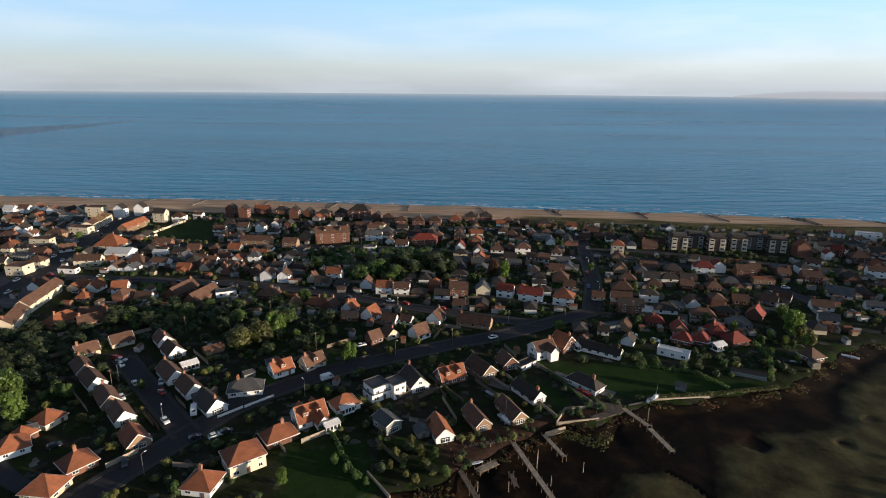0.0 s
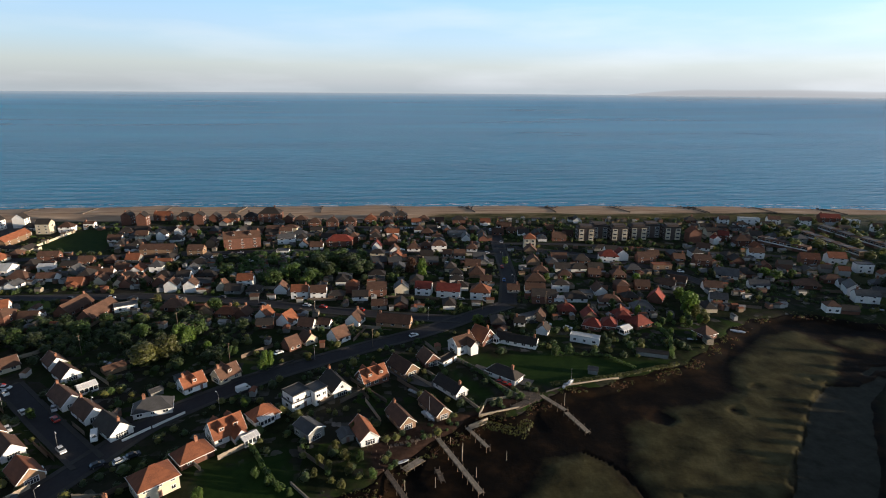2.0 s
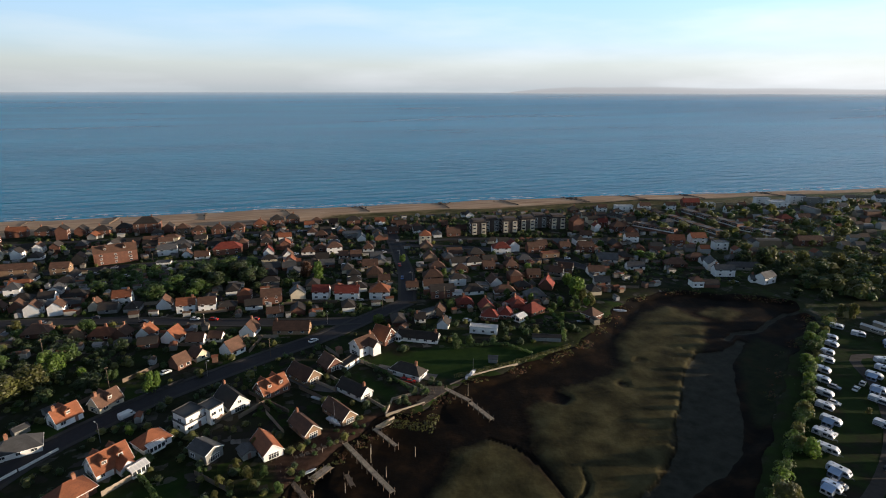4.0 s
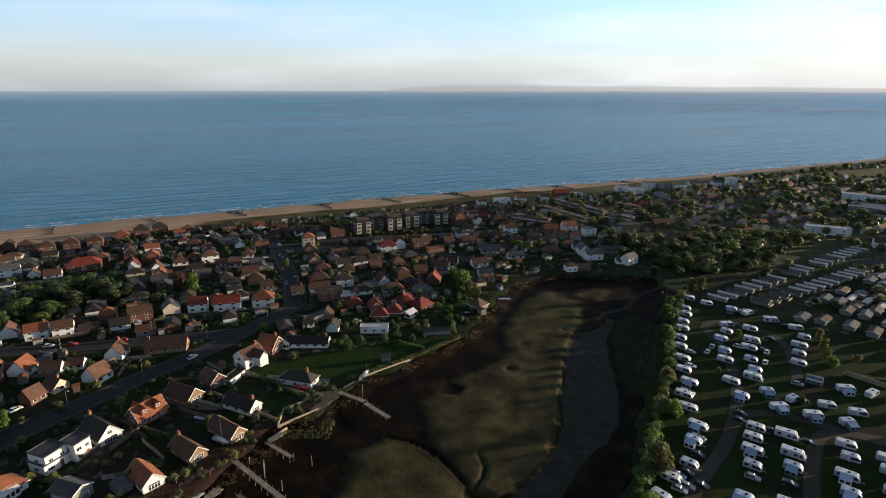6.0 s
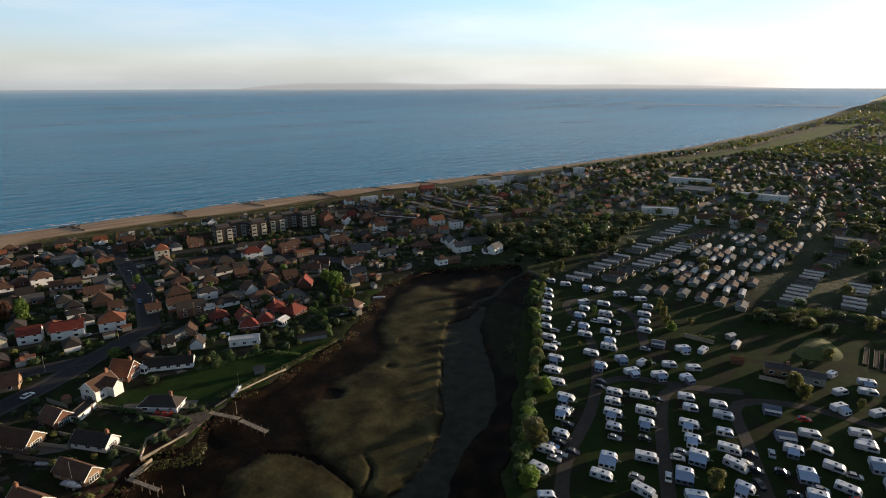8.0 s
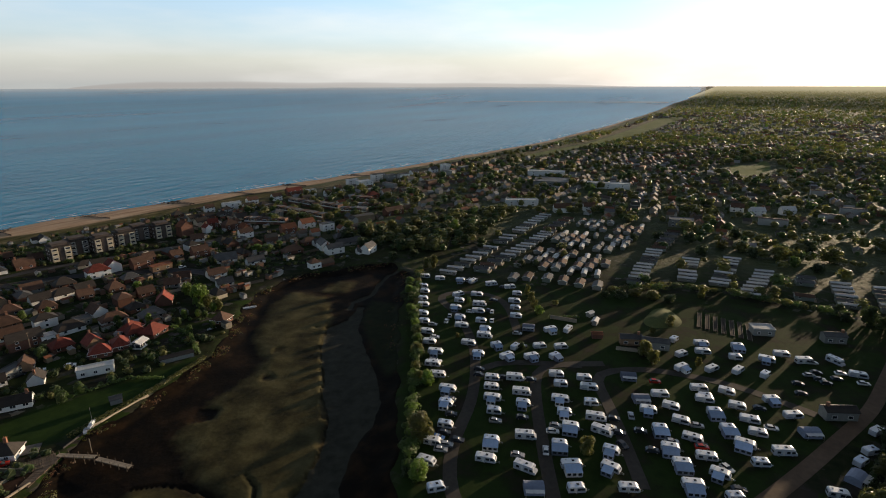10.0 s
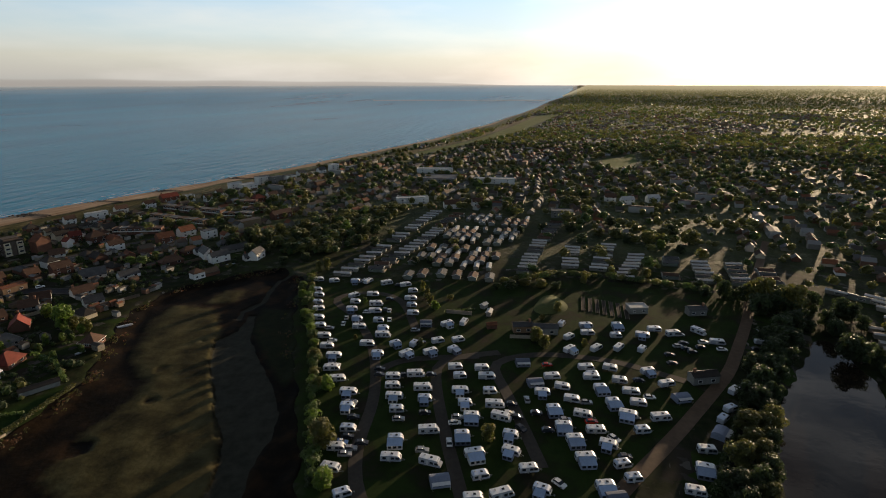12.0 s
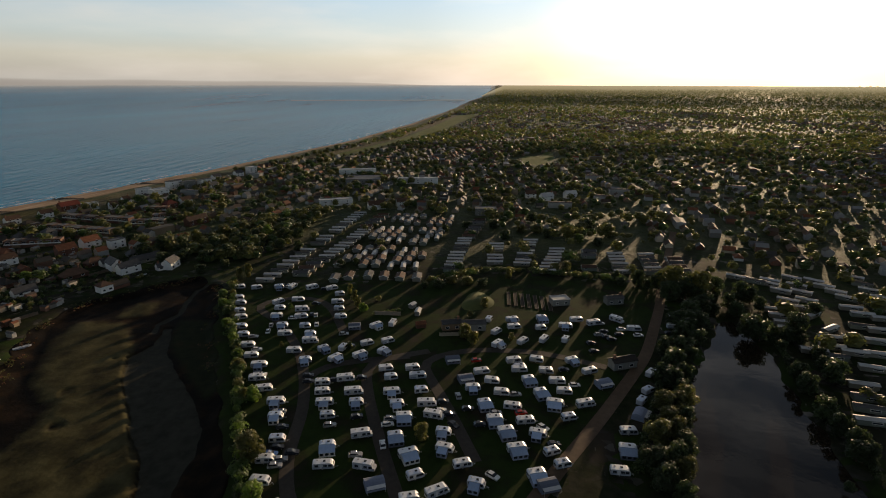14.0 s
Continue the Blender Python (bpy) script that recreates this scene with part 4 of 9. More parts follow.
def make_caravan(L, motor, near):
    label = "white motorhome parked on the grass" if motor else "white touring caravan parked on the grass"
    c = base("motorhome" if motor else "caravan", 0, 0, 0, label, "motorhome" if motor else "caravan", "caravans on the camp site")
    h, w = (2.6, 2.2) if motor else (2.3, 2.2)
    if motor:
        prof = [(-L / 2, 0.45), (L / 2, 0.45), (L / 2, 1.2), (L / 2 - 0.9, 1.5), (L / 2 - 1.1, 1.9), (L / 2 - 0.6, 2.0), (L / 2 - 0.8, 2.45), (L / 2 - 1.4, h), (-L / 2 + 0.2, h), (-L / 2, h - 0.2)]
    else:
        prof = [(-L / 2, 0.5), (L / 2 - 0.15, 0.5), (L / 2, 0.8), (L / 2, 1.3), (L / 2 - 0.35, 1.85), (L / 2 - 0.7, 2.15), (L / 2 - 1.1, h), (-L / 2 + 0.5, h), (-L / 2 + 0.12, 2.12), (-L / 2, 1.75)]
    hull = Mesh().extrude_y(prof, -w / 2, w / 2, 0, 0.012)
    hull.box(-L / 2 + 0.25, -w / 2 - 0.012, 0.86, L / 2 - (1.3 if motor else 0.45), w / 2 + 0.012, 1.04, 1)
    hull.box(-L / 2 + 0.3, -w / 2 + 0.1, 0.22, L / 2 - 0.6, w / 2 - 0.1, 0.52, 2)
    part("body", hull.data("body", SHELL_SHADED, STRIPE, RUBBER), c)
    top = [(L / 2 - 0.55, 2.1), (L / 2 - 1.08, h + 0.04), (-L / 2 + 0.48, h + 0.04), (-L / 2 + 0.06, 2.08), (-L / 2 + 0.16, 2.04), (-L / 2 + 0.55, h - 0.04), (L / 2 - 1.15, h - 0.04), (L / 2 - 0.62, 2.02)]
    if motor:
        top = [(L / 2 - 0.75, 2.4), (L / 2 - 1.38, h + 0.04), (-L / 2 + 0.18, h + 0.04), (-L / 2 - 0.02, h - 0.2), (-L / 2 + 0.1, h - 0.25), (-L / 2 + 0.25, h - 0.05), (L / 2 - 1.42, h - 0.05), (L / 2 - 0.85, 2.35)]
    roof = part("roof", Mesh().extrude_y(top, -w / 2 - 0.03, w / 2 + 0.03, 0, 0.012).data("roof", ROOF_BLUE if L < 5 else ROOF_SHELL_LIT), c)
    for side in (-1, 1):
        for xx in ((-L * 0.3, L * 0.1, L * 0.32) if near or motor else (L * 0.2,)):
            part("window", dark_pane(1.05 if near or motor else 2.3, 0.72), c, pose(xx, side * (w / 2 + 0.01), 1.52))
    part("door", kept("van_door", lambda: Mesh().box(-0.3, -0.03, 0.55, 0.3, 0.03, 2.05).data("door", AWNING_PALE)), c, pose(-L * 0.1, -w / 2 - 0.01, 0))
    part("skylight", kept("skylight", lambda: Mesh().box(-0.35, -0.35, 0, 0.35, 0.35, 0.1).data("skylight", PANE)), roof, pose(0.3, 0, h + 0.03))
    if near:
        part("roof_vent", kept("roof_vent", lambda: Mesh().box(-0.2, -0.2, 0, 0.2, 0.2, 0.12).data("roof_vent", AWNING_PALE)), roof, pose(-L * 0.28, 0.35, h + 0.03))
    if not near:
        part("wheel", wheel_mesh(0.33, 2.2), c, pose(-0.25, 0, 0.33))
        return c
    for xx in ((-L * 0.28, L * 0.3) if motor else (-0.25,)):
        for side in (-1, 1):
            part("wheel", wheel_mesh(0.33, 0.2), c, pose(xx, side * (w / 2 - 0.1), 0.33))
    part("window", dark_pane(1.5, 0.5), c, pose(-L / 2 - 0.005, 0, 1.45, 0, 0, 90))
    if motor:
        part("windscreen", dark_pane(1.8, 0.6), c, pose(L / 2 - 0.95, 0, 1.75, 0, 20, 90))
    else:
        part("window", dark_pane(1.6, 0.5), c, pose(L / 2 - 0.15, 0, 1.58, 0, -32, 90))
        bar = Mesh().tube((-0.2, -0.6, 0.5), (1.1, 0, 0.5), 0.05, 0.05, 6).tube((-0.2, 0.6, 0.5), (1.1, 0, 0.5), 0.05, 0.05, 6).tube((0.95, 0, 0), (0.95, 0, 0.6), 0.04, 0.04, 6)
        part("drawbar", kept("drawbar", lambda: bar.data("drawbar", STEEL)), c, pose(L / 2, 0, 0))
    return c


def make_awning(big, pale):
    a = base("awning", 0, 0, 0, ("pale grey" if pale else "blue-grey") + " canvas awning tent with sloping roof and clear panels", "awning", "awnings beside caravans")
    L, D = (4.6, 3.0) if big else (2.9, 2.3)
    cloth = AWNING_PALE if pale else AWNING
    # the roof cloth is paler and bluer than the walls
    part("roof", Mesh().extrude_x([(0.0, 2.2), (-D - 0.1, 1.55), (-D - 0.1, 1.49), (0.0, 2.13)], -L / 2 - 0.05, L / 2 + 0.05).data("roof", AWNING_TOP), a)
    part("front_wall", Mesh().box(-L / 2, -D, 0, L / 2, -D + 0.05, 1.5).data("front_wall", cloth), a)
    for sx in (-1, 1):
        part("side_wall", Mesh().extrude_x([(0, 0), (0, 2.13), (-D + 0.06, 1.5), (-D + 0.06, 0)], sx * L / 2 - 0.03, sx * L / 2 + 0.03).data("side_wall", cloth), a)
    for i in range(3 if big else 2):
        n = 3 if big else 2
        part("panel", dark_pane(L / n * 0.65, 0.75), a, pose(-L / 2 + (i + 0.5) * L / n, -D - 0.02, 0.95))
    return a


def make_tent():
    a = base("tent", 0, 0, 0, "large blue-grey frame tent on the grass", "tent", "tents on the camp site")
    prof = [(-2.1, 0), (2.1, 0), (2.0, 1.7), (1.1, 2.25), (0, 2.4), (-1.1, 2.25), (-2.0, 1.7)]
    part("canvas", Mesh().extrude_x(prof, -2.7, 2.7).data("canvas", AWNING), a)
    for i in (-1, 0, 1):
        part("panel", dark_pane(1.1, 0.8), a, pose(i * 1.7, -2.08, 1.1, -3))
    part("porch", Mesh().extrude_x([(-3.2, 1.75), (-2.0, 1.95), (-2.0, 2.0), (-3.2, 1.8)], -2.5, 2.5).tube((-2.4, -3.15, 0), (-2.4, -3.15, 1.8), 0.03, 0.03, 5).tube((2.4, -3.15, 0), (2.4, -3.15, 1.8), 0.03, 0.03, 5).data("porch", AWNING_PALE), a)
    return a


def caravan(x, y, rot, what=""):
    rng = random.Random(int(x * 13 + y * 7))
    FOOT.append((x, y, 3.2))
    if what == "t":
        return model("tent", make_tent, pose(x, y, 0, 0, 0, rot))
    size = rng.choice((4.9, 5.5, 6.1))
    if what == "m":
        return model("motorhome", lambda: make_caravan(6.6, True, True), pose(x, y, 0, 0, 0, rot))
    near = x < 172
    c = model(("caravan", size, near), lambda: make_caravan(size, False, near), pose(x, y, 0, 0, 0, rot))
    if what:
        big, pale = what == "A", rng.random() < 0.3
        off = Matrix.Rotation(radians(rot), 3, "Z") @ Vector((-0.2, -1.2, 0))
        model(("awning", big, pale), lambda: make_awning(big, pale), pose(x + off.x, y + off.y, 0, 0, 0, rot))
    return c


def make_static(cladding, roof_m):
    s = base("static_home", 0, 0, 0, "long low cream static holiday home with shallow pitched roof", "holiday home", "static holiday homes")
    L, W = 9.4, 2.9
    part("body", Mesh().extrude_x([(-W / 2, 0.45), (W / 2, 0.45), (W / 2, 2.05), (0, 2.45), (-W / 2, 2.05)], -L / 2, L / 2).box(-L / 2 + 0.3, -W / 2 + 0.3, 0, L / 2 - 0.3, W / 2 - 0.3, 0.45).data("body", cladding), s)
    part("roof", gable_roof(L, W, 2.05, 0.4, 0.12, 0.07).data("roof", roof_m), s)
    part("window", kept("static_window", lambda: framed(3.2, 0.8, 0.1, True).data("window", TRIM, PANE)), s, pose(1.2, -W / 2 - 0.02, 1.4, 0, 0, 0))
    part("bay_window", kept("static_bay", lambda: framed(2.4, 1.2, 0.1, True).data("window", TRIM, PANE)), s, pose(L / 2 + 0.02, 0, 1.35, 0, 0, 90))
    return s


def make_lodge(cladding, roof_m, words):
    s = base("holiday_lodge", 0, 0, 0, f"{words} holiday lodge with a pitched roof and veranda", "lodge", "holiday lodges")
    L, W, e, rise = 8.4, 4.6, 2.2, 0.8
    part("body", Mesh().extrude_x([(-W / 2, 0.4), (W / 2, 0.4), (W / 2, e), (0, e + rise), (-W / 2, e)], -L / 2, L / 2).box(-L / 2 + 0.3, -W / 2 + 0.3, 0, L / 2 - 0.3, W / 2 - 0.3, 0.4).data("body", cladding), s)
    part("roof", gable_roof(L, W, e, rise, 0.3, 0.1).data("roof", roof_m), s)
    for side in (-1, 1):
        part("window", kept("lodge_window", lambda: framed(1.3, 1.0, 0.1, True).data("window", TRIM, PANE)), s, pose(-2.2, side * (W / 2 + 0.02), 1.6, 0, 0, 0 if side < 0 else 180))
    part("glazed_door", kept("lodge_door", lambda: framed(1.6, 1.8, 0.1, True).data("window", TRIM, PANE)), s, pose(L / 2 + 0.02, 0.5, 1.4, 0, 0, 90))
    yy, e0 = W / 2 + 0.3, e - 0.3 * rise / (W / 2)
    prof = [(-yy, e0 - 0.08), (0, e + rise - 0.08), (yy, e0 - 0.08), (yy, e0 + 0.14), (0, e + rise + 0.16), (-yy, e0 + 0.14)]
    v = [(sx * (L / 2 + 0.27) + d, q, z) for sx in (-1, 1) for d in (-0.03, 0.03) for q, z in prof]
    f = [tuple(k * 12 + i for i in face) for k in (0, 1) for face in [(0, 1, 4, 5), (1, 2, 3, 4), (11, 10, 7, 6), (10, 9, 8, 7)] + [(i, 6 + i, 6 + (i + 1) % 6, (i + 1) % 6) for i in range(6)]]
    part("bargeboard", Mesh().add(v, f).data("bargeboard", TRIM), s)
    part("veranda", kept("veranda", lambda: Mesh().box(4.2, -2.6, 0, 5.2, 2.6, 0.4).box(5.1, -2.6, 0.4, 5.2, 2.6, 1.2).data("veranda", PALE_WOOD)), s)
    return s


def static_home(x, y, rot):
    k = int(abs(x * 7 + y * 3)) % 4
    FOOT.append((x, y, 4.6))
    model(("static", k), lambda: make_static((SHELL_CREAM, SHELL_GREEN, SHELL_GREEN, SHELL_CREAM)[k], (ROOF_PALE, ROOF_PALE, ROOF_GREY, ROOF_PALE)[k]), pose(x, y, 0, 0, 0, rot))


def lodge(x, y, rot):
    k = int(abs(x * 7 + y * 3)) % 4
    FOOT.append((x, y, 4.6))
    model(("lodge", k), lambda: make_lodge((SHELL_CREAM, SHELL_GREEN, SHELL_GREEN, WALL_GREY)[k], (ROOF_GREY, ROOF_BROWN, ROOF_GREY, ROOF_BROWN)[k], ("cream boarded", "pale green boarded", "grey-green boarded", "grey boarded")[k]), pose(x, y, 0, 0, 0, rot))


def make_car(paint, near):
    c = base("car", 0, 0, 0, f"{paint} parked hatchback car", "car", "parked cars")
    low = [(-2.05, 0.3), (2.0, 0.3), (2.08, 0.55), (2.0, 0.78), (1.1, 0.95), (-1.95, 1.0), (-2.1, 0.7)]
    cab = [(-1.9, 0.95), (1.05, 0.93), (0.35, 1.42), (-1.35, 1.47)]
    part("body", Mesh().extrude_y(low, -0.88, 0.88, 0, 0.03).extrude_y([(-1.35, 1.40), (0.35, 1.36), (0.25, 1.46), (-1.25, 1.5)], -0.66, 0.66).data("body", CAR_PAINT[paint]), c)
    part("glasshouse", Mesh().extrude_y(cab, -0.78, 0.78, 0, 0.08).data("glasshouse", PANE), c)
    for xx in (-1.3, 1.3):
        for side in (-1, 1) if near else ():
            part("wheel", wheel_mesh(0.31, 0.2), c, pose(xx, side * 0.8, 0.31))
        if not near and xx > 0:
            part("wheel", wheel_mesh(0.31, 1.8), c, pose(xx, 0, 0.31))
    return c


def car(x, y, rot, paint="silver"):
    near = y < 215 and x < 230
    model(("car", paint, near), lambda: make_car(paint, near), pose(x, y, 0.06, 0, 0, rot))


def van(x, y, rot):
    def make():
        c = base("van", 0, 0, 0, "white panel van parked at the kerb", "van", "parked cars")
        prof = [(-2.6, 0.35), (2.55, 0.35), (2.6, 0.8), (2.3, 1.1), (1.6, 1.95), (1.2, 2.2), (-2.5, 2.2), (-2.6, 2.0)]
        part("body", Mesh().extrude_y(prof, -0.98, 0.98, 0, 0.03).data("body", CAR_PAINT["white"]), c)
        part("windscreen", dark_pane(1.6, 0.75), c, pose(1.98, 0, 1.55, 0, -40, 90))
        for side in (-1, 1):
            part("window", dark_pane(0.8, 0.5), c, pose(1.2, side * 0.985, 1.55))
            for xx in (-1.6, 1.7):
                part("wheel", wheel_mesh(0.34, 0.22), c, pose(xx, side * 0.88, 0.34))
        return c
    model("van", make, pose(x, y, 0.06, 0, 0, rot))


# ---- trees ----
def clump_points(rng, lobes, each, flat=0.8):
    """Leaf sprays on the skins of lobes that make up a crown one wide and one high, base at 0."""
    out = []
    for _ in range(lobes):
        a, rr, zz = rng.uniform(0, 6.283), rng.uniform(0.05, 0.33) ** 1.0, rng.uniform(0.12, 0.82)
        rr *= 1.15 - abs(zz - 0.45)
        c = Vector((math.cos(a) * rr, math.sin(a) * rr, zz))
        rad = rng.uniform(0.11, 0.20)
        for _ in range(each):
            d = Vector((rng.gauss(0, 1), rng.gauss(0, 1), rng.gauss(0.25, 1))).normalized()
            out.append((c + d * rad * rng.uniform(0.75, 1.12), d))
    return out


def crown_mesh(name, seed, lobes=38, each=84, leaf=0.035):
    rng = random.Random(seed)
    v, f = [], []
    for p, d in clump_points(rng, lobes, each):
        u = (d.orthogonal().normalized() + Vector((rng.gauss(0, 0.35), rng.gauss(0, 0.35), rng.gauss(0, 0.35)))).normalized()
        w = d.cross(u).normalized()
        s = leaf * rng.uniform(0.6, 1.3)
        n = len(v)
        v += [p - u * s, p - w * s * 0.7 + d * s * 0.2, p + u * s, p + w * s * 0.7 - d * s * 0.2]
        f.append((n, n + 1, n + 2, n + 3))
    me = bpy.data.meshes.new(name)
    me.from_pydata([tuple(q) for q in v], [], f)
    return me


def trunk_mesh(seed):
    rng = random.Random(seed)
    m = Mesh().tube((0, 0, -0.05), (0.01, 0, 0.38), 0.03, 0.024, 7)
    for _ in range(6):
        a, z0 = rng.uniform(0, 6.283), rng.uniform(0.2, 0.4)
        tip = Vector((math.cos(a) * 0.28, math.sin(a) * 0.28, z0 + rng.uniform(0.2, 0.4)))
        mid = Vector((0, 0, z0)).lerp(tip, 0.5) + Vector((0, 0, 0.05))
        m.tube((0, 0, z0), mid, 0.016, 0.010, 5).tube(mid, tip, 0.010, 0.003, 5)
    m.tube((0.01, 0, 0.38), (0, 0.02, 0.75), 0.024, 0.006, 6)
    return m.data("trunk", BARK)


TREE_WORDS = {LEAF_GREEN.name: "green leafy", LEAF_OLIVE.name: "olive-green", LEAF_BRIGHT.name: "fresh bright green", LEAF_DEEP.name: "dark green", LEAF_RUSSET.name: "russet-leaved"}


def tree(x, y, height, width, leaf):
    k = int(abs(x * 5 + y * 11)) % 5
    t = base("tree", x, y, (k * 77 + x) % 360, f"{TREE_WORDS[leaf.name]} garden tree with an uneven rounded crown", "tree", "trees of the village")
    FOOT.append((x, y, width * 0.35))
    t.scale = (width, width, height)
    part("trunk", kept(("trunk", k), lambda: trunk_mesh(k)), t)

    def make():
        me = crown_mesh("crown", 40 + k) if near else crown_mesh("crown", 40 + k, 32, 60, 0.043)
        me.materials.append(leaf)
        return me
    near = math.hypot(x, y) < 190
    part("crown", kept(("crown", k, leaf.name, near), make), t)


# houses along the creek road and the close beside it
house(-145.3, 206.5, 45, 8.4, 6.2, 2.15, 42, "gable", ROOF_BROWN, WALL_CREAM, 2)
house(-136.5, 216.3, 43, 8.6, 6.2, 2.15, 42, "gable", ROOF_BROWN, WALL_CREAM, 2)
house(-138.1, 192.4, -46, 10.8, 6.2, 2.15, 42, "gable", ROOF_BROWN, WALL_TAN, 2)
house(-128.4, 183.0, -43, 12.3, 6.2, 2.15, 42, "gable", ROOF_BROWN, WALL_WHITE, 2)
house(-116.0, 170.8, -47, 11.2, 6.2, 2.15, 42, "gable", ROOF_BROWN, WALL_TAN, 2)
house(-105.5, 160.7, -46, 9.7, 6.2, 2.15, 42, "gable", ROOF_BROWN, WALL_WHITE, 2)
house(-94.4, 148.0, -45, 9.5, 6.6, 2.15, 42, "gable", ROOF_ORANGE, WALL_TAN, 2)
house(-119.5, 217.8, -49, 9.1, 6.2, 2.15, 42, "gable", ROOF_BROWN, WALL_WHITE, 2)
house(-110.5, 207.4, -45, 9.5, 6.6, 2.15, 42, "gable", ROOF_BROWN, WALL_WHITE, 2)
house(-102.4, 188.6, -46, 13.0, 6.6, 2.15, 42, "gable", ROOF_BROWN, WALL_WHITE, 2)
house(-90.7, 178.4, -46, 11.2, 6.6, 2.15, 42, "gable", ROOF_BROWN, WALL_WHITE, 2)
house(-79.2, 168.1, -45, 11.7, 7.0, 2.15, 42, "gable", ROOF_DARK, WALL_WHITE, 2)
house(-95.1, 210.2, 40, 7.6, 5.1, 1.9, 22, "gable", ROOF_BROWN, WALL_TAN, 2)
house(-127.5, 157.9, 71, 7.4, 7.0, 2.15, 42, "hip", ROOF_ORANGE, WALL_CREAM, 2)
house(-129.4, 149.2, 67, 5.6, 5.5, 2.15, 42, "hip", ROOF_ORANGE, WALL_BRICK, 2)
house(-128.2, 143.3, 40, 8.0, 7.8, 2.15, 42, "hip", ROOF_ORANGE, WALL_WHITE, 2)
house(-106.2, 125.8, -6, 8.8, 7.8, 2.15, 42, "hip", ROOF_ORANGE, WALL_CREAM, 2)
house(-104.4, 136.2, 53, 8.0, 7.8, 2.15, 42, "hip", ROOF_ORANGE, WALL_BRICK, 2, chimney=True)
house(-65.0, 128.3, -8, 8.3, 7.8, 2.15, 42, "hip", ROOF_ORANGE, WALL_WHITE, 2)
house(-61.8, 192.3, 40, 8.2, 6.2, 2.4, 45, "gable", ROOF_ORANGE, WALL_WHITE, 2, dormer=True)
house(-51.0, 197.9, 44, 8.6, 6.2, 2.4, 45, "gable", ROOF_BROWN, WALL_CREAM, 2, dormer=True)
house(-70.5, 178.4, 14, 11.7, 7.0, 2.15, 42, "hip", ROOF_GREY, WALL_WHITE, 2)
house(-57.2, 137.8, 37, 10.2, 8.6, 4.2, 38, "hip", ROOF_ORANGE, WALL_CREAM, 2)
house(-50.6, 150.3, 38, 9.7, 7.0, 2.15, 42, "hip", ROOF_ORANGE, WALL_BRICK, 2)
house(-43.5, 160.8, 34, 10.0, 7.8, 2.4, 45, "gable", ROOF_ORANGE, WALL_WHITE, 2, dormer=True, wing=True)
house(-33.3, 168.6, 36, 8.5, 7.0, 2.15, 42, "hip", ROOF_ORANGE, WALL_WHITE, 2)
house(-10.3, 184.6, -64, 11.8, 7.0, 2.4, 45, "gable", ROOF_DARK, WALL_WHITE, 2, wing=False)
house(-0.4, 154.0, -71, 10.2, 5.9, 2.15, 42, "gable", ROOF_ORANGE, WALL_WHITE, 2)
house(3.1, 188.4, 27, 10.3, 7.0, 2.4, 45, "gable", ROOF_ORANGE, WALL_BRICK, 2, dormer=True)
house(15.2, 194.7, -57, 11.6, 7.0, 2.15, 42, "gable", ROOF_BROWN, WALL_TAN, 2)
house(25.9, 200.2, -69, 7.8, 7.0, 2.15, 42, "gable", ROOF_BROWN, WALL_BRICK, 2)
house(41.1, 208.9, 25, 9.2, 7.0, 4.2, 38, "gable", ROOF_BROWN, WALL_WHITE, 2, wing=True)
house(51.6, 216.6, -54, 8.3, 8.6, 2.4, 45, "gable", ROOF_ORANGE, WALL_BRICK, 2)
house(65.9, 211.7, -32, 17.6, 4.7, 2.15, 42, "gable", ROOF_DARK, WALL_WHITE, 2)
house(31.0, 177.4, -58, 12.4, 5.5, 2.15, 42, "gable", ROOF_DARK, WALL_WHITE, 2)
house(23.4, 165.1, -66, 12.2, 5.5, 2.15, 42, "gable", ROOF_BROWN, WALL_TAN, 2)
house(11.5, 160.5, -67, 10.8, 5.5, 2.15, 42, "gable", ROOF_BROWN, WALL_TAN, 2)
house(53.0, 184.1, -48, 12.9, 5.9, 2.15, 42, "hip", ROOF_DARK, WALL_WHITE, 2)
house(-6.3, 153.7, -69, 4.6, 3.9, 1.9, 22, "gable", ROOF_GREY, WALL_GREY, 2)
house(-22.1, 176.7, 37, 10.1, 6.7, 3.0, 0, "flat", ROOF_GREY, WALL_WHITE, 2)
house(-23.2, 176.0, 39, 6.5, 6.7, 5.6, 0, "flat", ROOF_GREY, WALL_WHITE, 2)
house(-16.5, 177.3, 38, 5.0, 5.9, 5.6, 0, "flat", ROOF_GREY, WALL_WHITE, 2)
house(-17.6, 157.4, -50, 7.9, 5.9, 3.2, 24, "gable", ROOF_GREY, WALL_GREY, 2)
house(33.0, 198.8, 40, 8.6, 3.4, 2.3, 0, "flat", ROOF_DARK, WALL_WHITE, 2)
house(95.8, 209.5, -31, 12.2, 3.7, 3.0, 0, "flat", ROOF_PALE, WALL_WHITE, 2)
house(105.2, 223.0, -33, 7.9, 6.7, 2.15, 42, "hip", ROOF_RED, WALL_BRICK, 2)
house(113.2, 223.2, 62, 8.6, 6.7, 2.15, 42, "hip", ROOF_RED, WALL_BRICK, 2)
house(124.3, 233.6, 19, 8.6, 6.7, 2.15, 42, "hip", ROOF_RED, WALL_BRICK, 2)
house(151.7, 207.8, 18, 7.2, 6.7, 2.15, 42, "hip", ROOF_BROWN, WALL_BRICK, 2)
house(88.0, 182.8, -27, 3.6, 3.0, 1.9, 22, "gable", ROOF_GREY, WALL_GREY, 2)
house(118.4, 193.2, -25, 12.2, 3.0, 1.9, 22, "gable", ROOF_DARK, WALL_GREY, 2)
